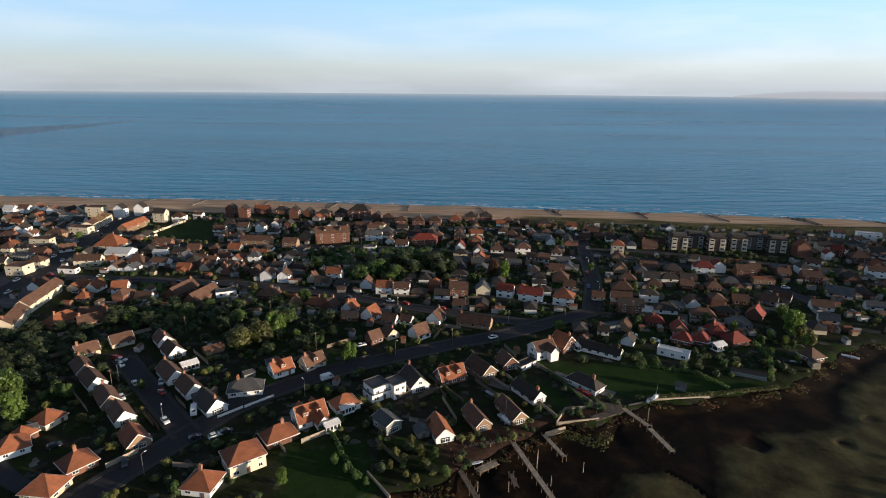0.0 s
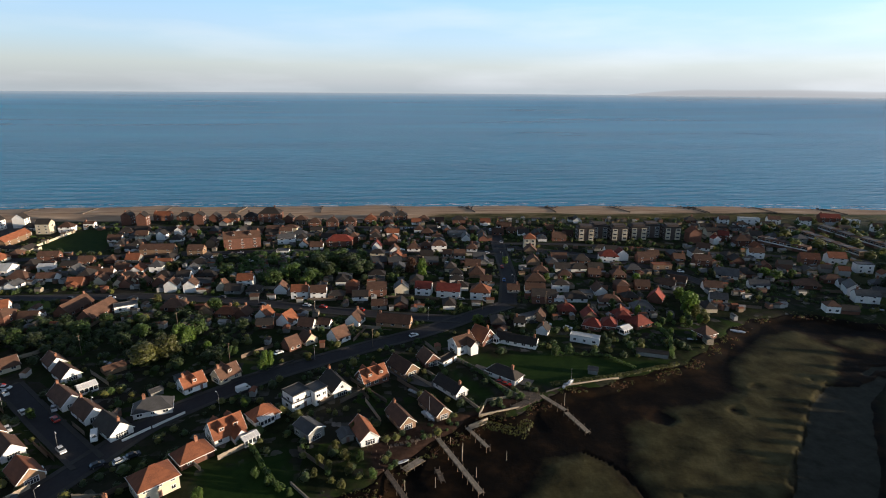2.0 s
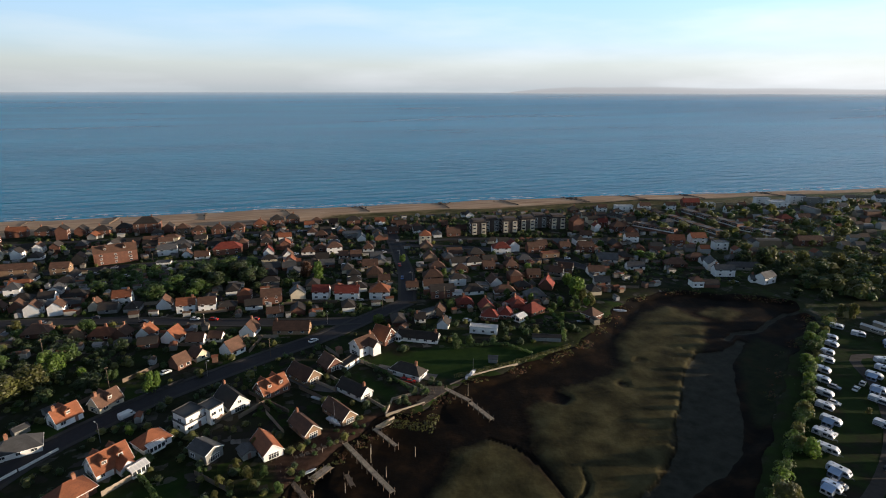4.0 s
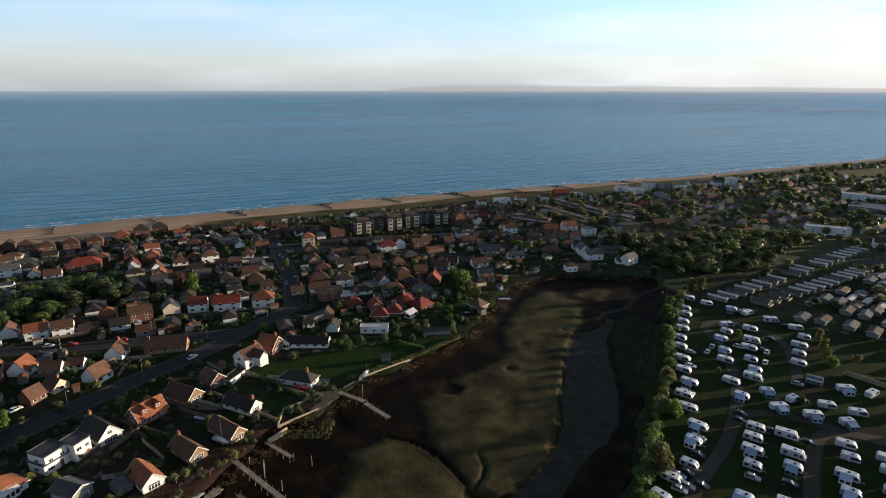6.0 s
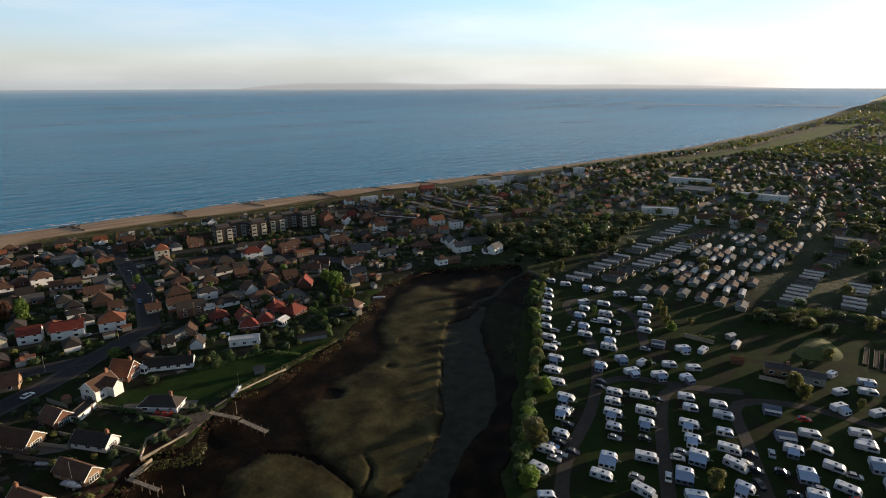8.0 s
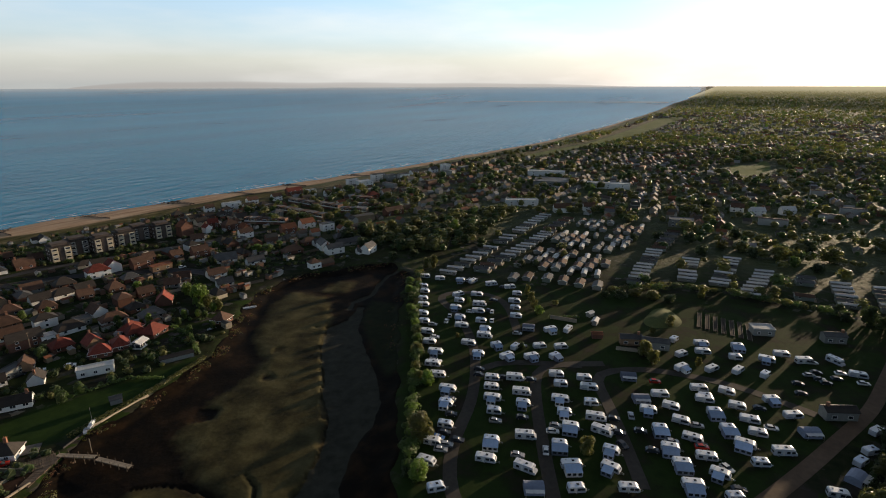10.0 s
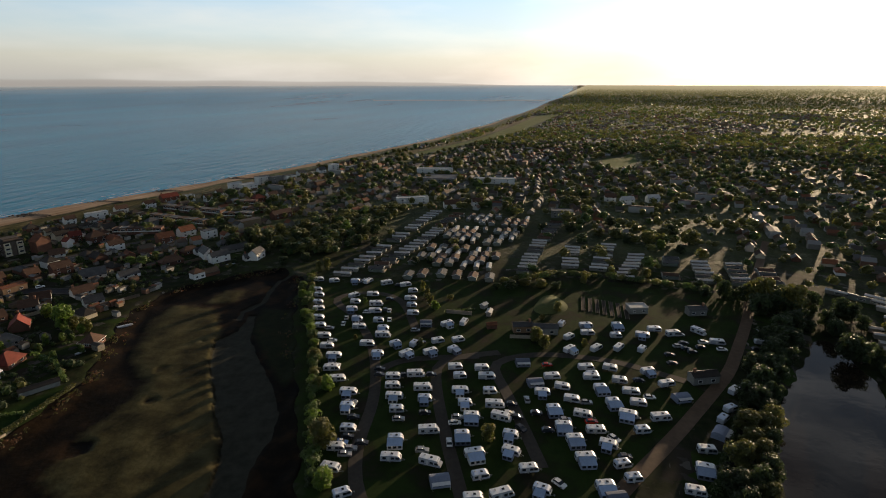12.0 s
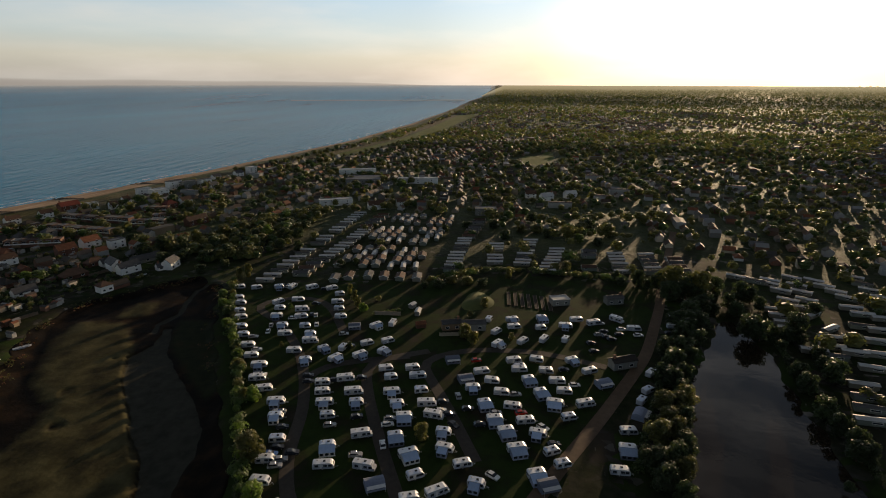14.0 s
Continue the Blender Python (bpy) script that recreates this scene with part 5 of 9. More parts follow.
house(62.9, 224.8, 42, 3.6, 3.0, 1.9, 22, "gable", ROOF_BROWN, WALL_GREY, 2)
house(-73.4, 189.6, 39, 4.3, 3.0, 1.9, 22, "gable", ROOF_GREY, WALL_GREY, 2)
house(-67.6, 198.9, 40, 3.6, 3.7, 1.9, 22, "gable", ROOF_GREY, WALL_GREY, 2)
house(-129.8, 153.0, 37, 3.6, 3.0, 1.9, 22, "gable", ROOF_GREY, WALL_GREY, 2)
# shopping street by the beach road
house(-204.9, 264.9, 100, 34.7, 7.0, 4.2, 38, "gable", ROOF_BROWN, WALL_CREAM, 1)
house(-196.8, 234.9, 109, 21.2, 7.0, 4.2, 38, "gable", ROOF_BROWN, WALL_CREAM, 1)
house(-216.9, 325.0, 6, 15.3, 7.0, 4.2, 38, "gable", ROOF_BROWN, WALL_CREAM, 1)
house(-170.4, 276.6, 16, 7.5, 7.8, 4.2, 38, "gable", ROOF_ORANGE, WALL_WHITE, 1)
house(-138.9, 278.1, 77, 17.7, 7.8, 2.15, 42, "gable", ROOF_BROWN, WALL_BRICK, 1)
house(-124.8, 270.7, 75, 18.8, 7.8, 2.15, 42, "gable", ROOF_BROWN, WALL_BRICK, 1)
house(-175.8, 237.5, 66, 14.2, 7.8, 2.15, 42, "hip", ROOF_ORANGE, WALL_TAN, 1)
house(-167.0, 246.9, 12, 11.7, 5.5, 2.15, 42, "gable", ROOF_BROWN, WALL_BRICK, 1)
house(-239.2, 417.0, 87, 29.2, 7.0, 4.2, 38, "gable", ROOF_ORANGE, WALL_TAN, 1)
house(-79.2, 385.5, 11, 23.8, 9.4, 7.6, 38, "gable", ROOF_BROWN, WALL_BRICK, 1, dormer=True)
house(-247.2, 308.3, -4, 10.8, 8.9, 5.6, 0, "flat", ROOF_BROWN, WALL_CREAM, 1)
house(-246.0, 321.8, -3, 8.6, 7.4, 4.2, 38, "hip", ROOF_BROWN, WALL_CREAM, 1)
house(-220.4, 310.8, -5, 10.8, 4.4, 3.0, 0, "flat", ROOF_BROWN, WALL_WHITE, 1)
house(-227.5, 368.2, -4, 17.3, 14.8, 2.15, 42, "hip", ROOF_ORANGE, WALL_CREAM, 1)
house(-208.7, 345.2, -4, 15.8, 11.1, 3.2, 24, "gable", ROOF_PALE, WALL_WHITE, 1)
house(-189.5, 329.7, -8, 11.5, 8.1, 2.15, 42, "hip", ROOF_BROWN, WALL_WHITE, 1)
house(-191.5, 366.8, -3, 12.2, 5.9, 4.2, 38, "gable", ROOF_BROWN, WALL_BRICK, 1)
house(-183.4, 346.1, -4, 8.6, 5.2, 3.2, 24, "gable", ROOF_PALE, WALL_WHITE, 1)
house(-270.0, 402.0, -6, 15.0, 7.4, 5.6, 0, "flat", ROOF_BROWN, WALL_CREAM, 1)
house(-270.6, 413.5, 100, 11.5, 8.4, 5.6, 26, "gable", ROOF_BROWN, WALL_CREAM, 1)
house(-272.6, 426.0, 100, 11.5, 8.4, 5.2, 30, "gable", ROOF_TAN, WALL_CREAM, 1)
house(-274.8, 438.5, 100, 11.5, 8.4, 5.6, 30, "hip", ROOF_TAN, WALL_CREAM, 1)
house(-275.1, 367.4, -3, 14.4, 5.9, 5.6, 0, "flat", ROOF_BROWN, WALL_CREAM, 1)
house(-279.1, 388.6, -5, 13.0, 7.4, 4.2, 38, "hip", ROOF_BROWN, WALL_TAN, 1)
house(-250.7, 356.0, 41, 10.1, 5.9, 2.15, 42, "gable", ROOF_BROWN, WALL_WHITE, 1)
house(-294.8, 461.6, -3, 14.4, 7.4, 8.2, 0, "flat", ROOF_BROWN, WALL_CREAM, 1)
house(-272.9, 460.0, 86, 7.2, 8.9, 7.6, 38, "gable", ROOF_DARK, WALL_WHITE, 1)
house(-258.5, 465.3, 88, 7.2, 8.9, 7.6, 38, "gable", ROOF_DARK, WALL_WHITE, 1)
house(-231.1, 443.9, -6, 10.1, 7.4, 7.6, 38, "gable", ROOF_DARK, WALL_CREAM, 1)
house(-217.7, 447.4, -3, 9.4, 8.1, 4.2, 38, "hip", ROOF_BROWN, WALL_WHITE, 1)
house(-207.3, 460.0, -5, 7.9, 5.2, 3.2, 24, "gable", ROOF_BROWN, WALL_WHITE, 1)
house(-302.7, 443.4, -2, 18.7, 7.4, 5.6, 0, "flat", ROOF_GREY, WALL_GREY, 1)
house(-336.6, 469.3, 87, 8.6, 6.7, 4.2, 38, "gable", ROOF_BROWN, WALL_WHITE, 1)
house(-354.0, 478.2, 83, 8.6, 6.7, 4.2, 38, "gable", ROOF_BROWN, WALL_WHITE, 1)
house(-363.6, 472.9, -7, 10.1, 6.7, 4.2, 38, "gable", ROOF_BROWN, WALL_WHITE, 1)
house(-373.8, 470.0, -7, 10.1, 6.7, 4.2, 38, "gable", ROOF_PALE, WALL_WHITE, 1)
house(-350.3, 444.5, -2, 9.4, 6.7, 2.15, 42, "hip", ROOF_BROWN, WALL_CREAM, 1)
house(-320.2, 429.4, 85, 7.9, 5.9, 2.15, 42, "gable", ROOF_BROWN, WALL_WHITE, 1)
house(-322.4, 410.4, 86, 7.2, 6.7, 2.15, 42, "gable", ROOF_BROWN, WALL_WHITE, 1)
house(-354.0, 440.2, 84, 7.2, 6.7, 2.15, 42, "gable", ROOF_BROWN, WALL_CREAM, 1)
house(-307.0, 381.1, -5, 8.6, 6.7, 4.2, 38, "gable", ROOF_BROWN, WALL_BRICK, 1)
house(-294.7, 386.4, 84, 6.5, 5.9, 4.2, 38, "gable", ROOF_BROWN, WALL_WHITE, 1)
house(-285.1, 349.4, -6, 8.6, 6.7, 4.2, 38, "hip", ROOF_BROWN, WALL_CREAM, 1)
house(-267.2, 337.4, -4, 11.5, 6.7, 3.0, 0, "flat", ROOF_GREY, WALL_GREY, 1)
house(-187.2, 282.1, 86, 8.6, 6.7, 2.15, 42, "gable", ROOF_ORANGE, WALL_WHITE, 1)
house(-183.8, 266.8, -3, 5.8, 5.9, 2.15, 42, "hip", ROOF_ORANGE, WALL_TAN, 1)
house(-162.4, 236.7, 41, 10.1, 6.7, 2.15, 42, "gable", ROOF_BROWN, WALL_TAN, 1)
house(-157.1, 279.9, 88, 5.8, 3.7, 1.9, 22, "gable", ROOF_BROWN, WALL_WHITE, 1)
house(-114.3, 275.3, 22, 10.1, 5.2, 3.0, 0, "flat", ROOF_GREY, WALL_WHITE, 1)
house(-167.0, 358.8, -2, 8.6, 5.9, 2.15, 42, "gable", ROOF_BROWN, WALL_BRICK, 1)
house(-144.4, 331.1, -4, 7.9, 5.9, 2.15, 42, "gable", ROOF_BROWN, WALL_WHITE, 1)
house(-138.9, 339.9, -7, 7.9, 5.9, 2.15, 42, "gable", ROOF_BROWN, WALL_WHITE, 1)
house(-142.8, 319.5, 87, 7.2, 5.9, 2.15, 42, "gable", ROOF_BROWN, WALL_CREAM, 1)
house(-130.5, 313.3, 88, 7.2, 5.9, 2.15, 42, "gable", ROOF_BROWN, WALL_CREAM, 1)
house(-123.2, 314.6, 87, 7.2, 5.9, 2.15, 42, "gable", ROOF_BROWN, WALL_CREAM, 1)
house(-170.7, 412.6, -5, 9.4, 5.9, 2.15, 42, "gable", ROOF_BROWN, WALL_WHITE, 1)
house(-153.0, 414.3, -4, 8.6, 6.7, 4.2, 38, "gable", ROOF_BROWN, WALL_CREAM, 1)
house(-140.1, 414.8, 83, 7.2, 5.9, 4.2, 38, "gable", ROOF_DARK, WALL_WHITE, 1)
house(-131.4, 426.5, 87, 7.2, 5.9, 4.2, 38, "gable", ROOF_BROWN, WALL_WHITE, 1)
house(-121.1, 425.0, 85, 7.9, 5.9, 4.2, 38, "gable", ROOF_DARK, WALL_BRICK, 1)
house(-130.2, 374.9, -6, 21.6, 6.7, 4.2, 38, "gable", ROOF_BROWN, WALL_TAN, 1)
house(-105.1, 369.8, -8, 10.1, 6.7, 4.2, 38, "gable", ROOF_BROWN, WALL_TAN, 1)
house(-99.9, 388.6, 87, 6.5, 6.7, 4.2, 38, "gable", ROOF_BROWN, WALL_TAN, 1)
house(-50.4, 392.1, -2, 11.5, 6.7, 4.2, 38, "gable", ROOF_GREY, WALL_WHITE, 1)
house(-49.8, 364.7, -7, 7.9, 5.2, 3.0, 0, "flat", ROOF_GREY, WALL_WHITE, 1)
house(-38.0, 382.4, 87, 7.2, 5.9, 2.15, 42, "gable", ROOF_BROWN, WALL_WHITE, 1)
house(-28.6, 375.1, -6, 8.6, 5.9, 2.15, 42, "gable", ROOF_BROWN, WALL_WHITE, 1)
house(-13.0, 382.2, -7, 17.3, 8.9, 4.2, 38, "hip", ROOF_RED, WALL_BRICK, 1)
house(-3.4, 392.1, 84, 7.2, 6.7, 4.2, 38, "hip", ROOF_BROWN, WALL_BRICK, 1)
house(12.1, 369.9, 87, 7.2, 6.7, 2.4, 45, "gable", ROOF_RED, WALL_WHITE, 1)
house(23.5, 357.6, 87, 7.9, 6.7, 2.4, 45, "gable", ROOF_BROWN, WALL_WHITE, 1)
house(36.9, 362.8, -8, 8.6, 6.7, 2.15, 42, "hip", ROOF_BROWN, WALL_WHITE, 1)
house(53.8, 360.8, -4, 10.1, 7.4, 4.2, 38, "hip", ROOF_BROWN, WALL_WHITE, 1)
house(51.2, 403.4, -8, 8.6, 6.7, 2.15, 42, "hip", ROOF_BROWN, WALL_BRICK, 1)
house(73.6, 398.4, -4, 13.0, 8.9, 3.0, 0, "flat", ROOF_GREY, WALL_GREY, 1)
house(-181.5, 466.4, 84, 7.9, 7.4, 7.6, 38, "gable", ROOF_DARK, WALL_BRICK, 1)
house(-169.0, 462.3, 87, 7.9, 7.4, 7.6, 38, "gable", ROOF_DARK, WALL_BRICK, 1)
house(-159.2, 479.6, -2, 13.0, 7.4, 4.2, 38, "gable", ROOF_ORANGE, WALL_BRICK, 1)
house(-140.7, 475.6, -5, 11.5, 7.4, 4.2, 38, "hip", ROOF_DARK, WALL_BRICK, 1)
house(-125.5, 459.6, 88, 7.9, 7.4, 7.6, 38, "gable", ROOF_DARK, WALL_BRICK, 1)
house(-116.0, 469.6, 84, 8.6, 7.4, 4.2, 38, "gable", ROOF_DARK, WALL_BRICK, 1)
house(-101.5, 465.7, -8, 10.8, 7.4, 4.2, 38, "hip", ROOF_DARK, WALL_BRICK, 1)
house(-87.5, 468.6, -4, 10.1, 7.4, 4.2, 38, "hip", ROOF_DARK, WALL_BRICK, 1)
house(-70.7, 464.3, -8, 17.3, 10.4, 7.6, 38, "hip", ROOF_DARK, WALL_BRICK, 1)
house(-55.7, 458.6, 83, 7.2, 6.7, 4.2, 38, "gable", ROOF_DARK, WALL_BRICK, 1)
house(-45.3, 450.4, -6, 9.4, 8.1, 4.2, 38, "hip", ROOF_BROWN, WALL_TAN, 1)
house(-33.8, 440.4, -4, 9.4, 7.4, 4.2, 38, "hip", ROOF_BROWN, WALL_BRICK, 1)
house(-20.0, 441.0, -7, 9.4, 7.4, 4.2, 38, "hip", ROOF_BROWN, WALL_BRICK, 1)
house(-6.2, 441.5, -8, 9.4, 7.4, 4.2, 38, "hip", ROOF_BROWN, WALL_BRICK, 1)
house(10.0, 446.3, -3, 9.4, 8.1, 4.2, 38, "hip", ROOF_ORANGE, WALL_BRICK, 1)
house(23.6, 457.6, -6, 10.1, 8.9, 4.2, 38, "hip", ROOF_DARK, WALL_BRICK, 1)
house(36.0, 458.1, -2, 10.1, 8.9, 4.2, 38, "hip", ROOF_DARK, WALL_BRICK, 1)
house(54.1, 448.6, -3, 8.6, 6.7, 2.15, 42, "hip", ROOF_BROWN, WALL_TAN, 1)
house(66.2, 440.9, -6, 7.2, 5.9, 2.15, 42, "gable", ROOF_BROWN, WALL_BRICK, 1)
# rows between the high street and the beach
house(-100.1, 301.1, 85, 6.5, 6.7, 4.2, 38, "gable", ROOF_BROWN, WALL_WHITE, 1)
house(-89.9, 299.4, 85, 6.5, 6.7, 4.2, 38, "gable", ROOF_BROWN, WALL_WHITE, 1)
house(-109.5, 310.7, 86, 5.8, 6.7, 2.15, 42, "gable", ROOF_BROWN, WALL_BRICK, 1)
house(-118.5, 312.6, 86, 5.8, 6.7, 2.15, 42, "gable", ROOF_BROWN, WALL_BRICK, 1)
house(-126.4, 311.3, 85, 5.8, 6.7, 2.15, 42, "gable", ROOF_BROWN, WALL_BRICK, 1)
house(-62.5, 304.3, -4, 8.6, 6.7, 4.2, 38, "gable", ROOF_ORANGE, WALL_WHITE, 1)
house(-73.7, 299.8, 88, 6.5, 5.9, 2.4, 45, "gable", ROOF_BROWN, WALL_CREAM, 1)
house(-41.9, 291.0, 85, 7.2, 6.7, 2.4, 45, "gable", ROOF_BROWN, WALL_WHITE, 1)
house(-31.2, 282.0, -5, 8.6, 6.7, 4.2, 38, "gable", ROOF_ORANGE, WALL_WHITE, 1)
house(-21.6, 279.6, -4, 7.9, 6.7, 4.2, 38, "gable", ROOF_BROWN, WALL_WHITE, 1)
house(-4.2, 287.3, 83, 7.2, 6.7, 4.2, 38, "hip", ROOF_ORANGE, WALL_BRICK, 1)
house(8.7, 280.4, -6, 10.1, 7.4, 4.2, 38, "gable", ROOF_BROWN, WALL_BRICK, 1)
house(21.7, 279.9, 88, 7.2, 7.4, 4.2, 38, "gable", ROOF_GREY, WALL_CREAM, 1)
house(33.6, 278.5, -18, 8.6, 6.7, 4.2, 38, "gable", ROOF_RED, WALL_WHITE, 1)
house(46.3, 272.8, -18, 12.2, 7.4, 4.2, 38, "gable", ROOF_RED, WALL_WHITE, 1)
house(68.2, 304.4, 76, 9.4, 8.9, 2.15, 42, "hip", ROOF_BROWN, WALL_TAN, 1)
house(62.7, 269.1, -19, 10.1, 8.9, 4.2, 38, "hip", ROOF_ORANGE, WALL_WHITE, 1)
house(-91.1, 273.3, -5, 10.8, 7.4, 2.15, 42, "hip", ROOF_BROWN, WALL_BRICK, 1)
house(-73.6, 265.1, 82, 6.5, 6.7, 2.4, 45, "gable", ROOF_BROWN, WALL_TAN, 1)
house(-63.5, 261.1, -14, 10.1, 6.7, 2.15, 42, "hip", ROOF_ORANGE, WALL_BRICK, 1)
house(-55.5, 258.3, 71, 6.5, 6.7, 2.15, 42, "gable", ROOF_BROWN, WALL_BRICK, 1)
house(-45.4, 255.0, 67, 6.5, 6.7, 2.4, 45, "gable", ROOF_ORANGE, WALL_WHITE, 1)
house(-34.1, 247.4, 61, 7.2, 7.4, 2.4, 45, "gable", ROOF_ORANGE, WALL_WHITE, 1)
house(-24.6, 241.2, -20, 7.2, 5.9, 2.15, 42, "gable", ROOF_BROWN, WALL_WHITE, 1)
house(-2.9, 244.0, 66, 7.9, 6.7, 2.4, 45, "gable", ROOF_BROWN, WALL_WHITE, 1)
house(15.1, 239.5, -19, 15.8, 6.7, 2.15, 42, "gable", ROOF_BROWN, WALL_TAN, 1, chimney=True)
house(-10.2, 226.5, 40, 7.2, 7.4, 2.4, 45, "gable", ROOF_BROWN, WALL_WHITE, 1)
house(-29.6, 220.9, 40, 5.8, 5.9, 2.4, 45, "gable", ROOF_BROWN, WALL_BRICK, 1)
house(-23.2, 226.1, -54, 6.5, 5.9, 2.15, 42, "gable", ROOF_BROWN, WALL_CREAM, 1)
house(-16.7, 241.4, -21, 5.8, 4.4, 2.15, 42, "gable", ROOF_BROWN, WALL_WHITE, 1)
house(-54.5, 282.6, -4, 4.3, 3.7, 1.9, 22, "gable", ROOF_BROWN, WALL_GREY, 1)
house(-75.0, 245.9, -2, 4.3, 3.7, 1.9, 22, "gable", ROOF_BROWN, WALL_GREY, 1)
house(76.2, 357.3, -12, 7.2, 6.7, 2.15, 42, "hip", ROOF_BROWN, WALL_WHITE, 1)
house(64.9, 342.6, -11, 7.2, 6.7, 2.15, 42, "gable", ROOF_BROWN, WALL_WHITE, 1)
house(76.6, 335.5, -10, 7.9, 5.9, 2.15, 42, "gable", ROOF_GREY, WALL_WHITE, 1)
house(69.0, 320.3, -12, 9.4, 6.7, 2.15, 42, "gable", ROOF_BROWN, WALL_TAN, 1)
house(70.5, 290.9, -12, 6.5, 5.2, 2.15, 42, "gable", ROOF_BROWN, WALL_WHITE, 1)
house(57.4, 346.1, -12, 5.8, 5.2, 2.15, 42, "gable", ROOF_BROWN, WALL_WHITE, 1)
house(116.9, 358.1, -12, 7.9, 8.1, 7.6, 38, "hip", ROOF_ORANGE, WALL_CREAM, 1)
house(112.5, 419.8, -10, 7.2, 5.2, 2.15, 42, "gable", ROOF_BROWN, WALL_WHITE, 1)
house(116.7, 402.4, -12, 7.9, 5.9, 2.15, 42, "hip", ROOF_BROWN, WALL_BRICK, 1)
# bungalows between the crossroads and the flats
house(114.3, 347.2, 78, 7.2, 8.1, 2.15, 42, "gable", ROOF_BROWN, WALL_TAN, 1)
house(108.5, 322.7, 81, 7.2, 8.1, 2.15, 42, "gable", ROOF_BROWN, WALL_TAN, 1)
house(106.3, 302.8, -14, 9.4, 7.4, 2.15, 42, "hip", ROOF_BROWN, WALL_TAN, 1)
house(98.4, 287.8, -11, 10.8, 8.1, 2.15, 42, "hip", ROOF_BROWN, WALL_TAN, 1)
house(93.7, 273.5, -10, 10.8, 5.9, 2.15, 42, "gable", ROOF_BROWN, WALL_WHITE, 1)
house(93.5, 258.5, -12, 12.2, 6.7, 4.2, 38, "gable", ROOF_DARK, WALL_BRICK, 1)
house(100.7, 255.3, -13, 5.0, 4.4, 3.0, 0, "flat", ROOF_PALE, WALL_WHITE, 1)
house(111.0, 258.1, -9, 10.8, 6.7, 2.15, 42, "hip", ROOF_DARK, WALL_WHITE, 1)
house(118.1, 261.5, -13, 6.5, 5.9, 3.0, 0, "flat", ROOF_GREY, WALL_GREY, 1)
house(126.4, 251.2, -13, 10.8, 6.7, 2.15, 42, "hip", ROOF_BROWN, WALL_WHITE, 1)
house(127.6, 267.0, 85, 8.6, 6.7, 2.15, 42, "gable", ROOF_BROWN, WALL_WHITE, 1)
house(100.0, 242.6, -10, 7.9, 6.7, 2.15, 42, "hip", ROOF_RED, WALL_BRICK, 1)
house(108.1, 234.1, 83, 6.5, 6.7, 2.15, 42, "gable", ROOF_RED, WALL_TAN, 1)
house(123.3, 229.6, -12, 7.2, 6.7, 2.15, 42, "hip", ROOF_RED, WALL_BRICK, 1)
house(127.8, 222.8, 19, 9.4, 7.4, 2.15, 42, "hip", ROOF_RED, WALL_BRICK, 1)
house(138.5, 240.5, -9, 10.1, 7.4, 2.15, 42, "hip", ROOF_GREY, WALL_GREY, 1)
house(84.0, 236.7, 60, 6.5, 5.9, 2.15, 42, "gable", ROOF_BROWN, WALL_TAN, 1)
house(78.0, 235.1, 22, 10.8, 4.4, 3.0, 0, "flat", ROOF_GREY, WALL_GREY, 1)
house(81.1, 221.6, 58, 5.8, 5.2, 2.15, 42, "gable", ROOF_DARK, WALL_WHITE, 1)
house(72.7, 231.3, -12, 5.0, 4.4, 2.15, 42, "gable", ROOF_DARK, WALL_WHITE, 1)
house(152.6, 251.9, 51, 8.6, 7.4, 2.4, 45, "gable", ROOF_RED, WALL_BRICK, 1)
house(144.8, 376.2, -9, 10.1, 7.4, 2.4, 45, "gable", ROOF_BROWN, WALL_BRICK, 1)
house(147.1, 404.7, -11, 7.2, 5.9, 2.15, 42, "gable", ROOF_BROWN, WALL_BRICK, 1)
house(155.3, 385.9, -13, 7.9, 5.9, 2.15, 42, "gable", ROOF_BROWN, WALL_BRICK, 1)
house(115.6, 414.3, -13, 7.9, 6.7, 2.15, 42, "gable", ROOF_BROWN, WALL_BRICK, 1)
house(124.8, 403.5, -11, 7.9, 6.7, 2.15, 42, "hip", ROOF_BROWN, WALL_BRICK, 1)
house(104.6, 398.0, -13, 8.6, 5.9, 2.15, 42, "gable", ROOF_BROWN, WALL_BRICK, 1)
house(139.7, 321.2, -9, 10.1, 7.4, 2.15, 42, "hip", ROOF_DARK, WALL_BRICK, 1)
house(126.8, 327.3, -9, 10.1, 6.7, 2.15, 42, "gable", ROOF_BROWN, WALL_GREY, 1)
house(158.5, 322.3, -13, 11.5, 8.1, 4.2, 38, "hip", ROOF_RED, WALL_WHITE, 1)
house(167.9, 324.1, 84, 6.5, 8.1, 4.2, 38, "gable", ROOF_RED, WALL_WHITE, 1)
house(181.0, 316.4, -9, 11.5, 6.7, 4.2, 38, "gable", ROOF_BROWN, WALL_BRICK, 1)
house(184.3, 302.7, -10, 11.5, 5.2, 3.0, 0, "flat", ROOF_ORANGE, WALL_TAN, 1)
house(191.5, 326.5, -9, 7.2, 5.9, 2.15, 42, "gable", ROOF_BROWN, WALL_BRICK, 1)
house(204.4, 317.3, -12, 7.2, 5.9, 2.15, 42, "gable", ROOF_BROWN, WALL_BRICK, 1)
house(154.5, 270.9, -13, 7.9, 5.9, 2.15, 42, "gable", ROOF_BROWN, WALL_BRICK, 1)
house(136.7, 294.3, -12, 7.2, 5.9, 2.15, 42, "gable", ROOF_BROWN, WALL_BRICK, 1)
house(150.4, 291.4, -9, 7.9, 6.7, 2.15, 42, "hip", ROOF_BROWN, WALL_BRICK, 1)
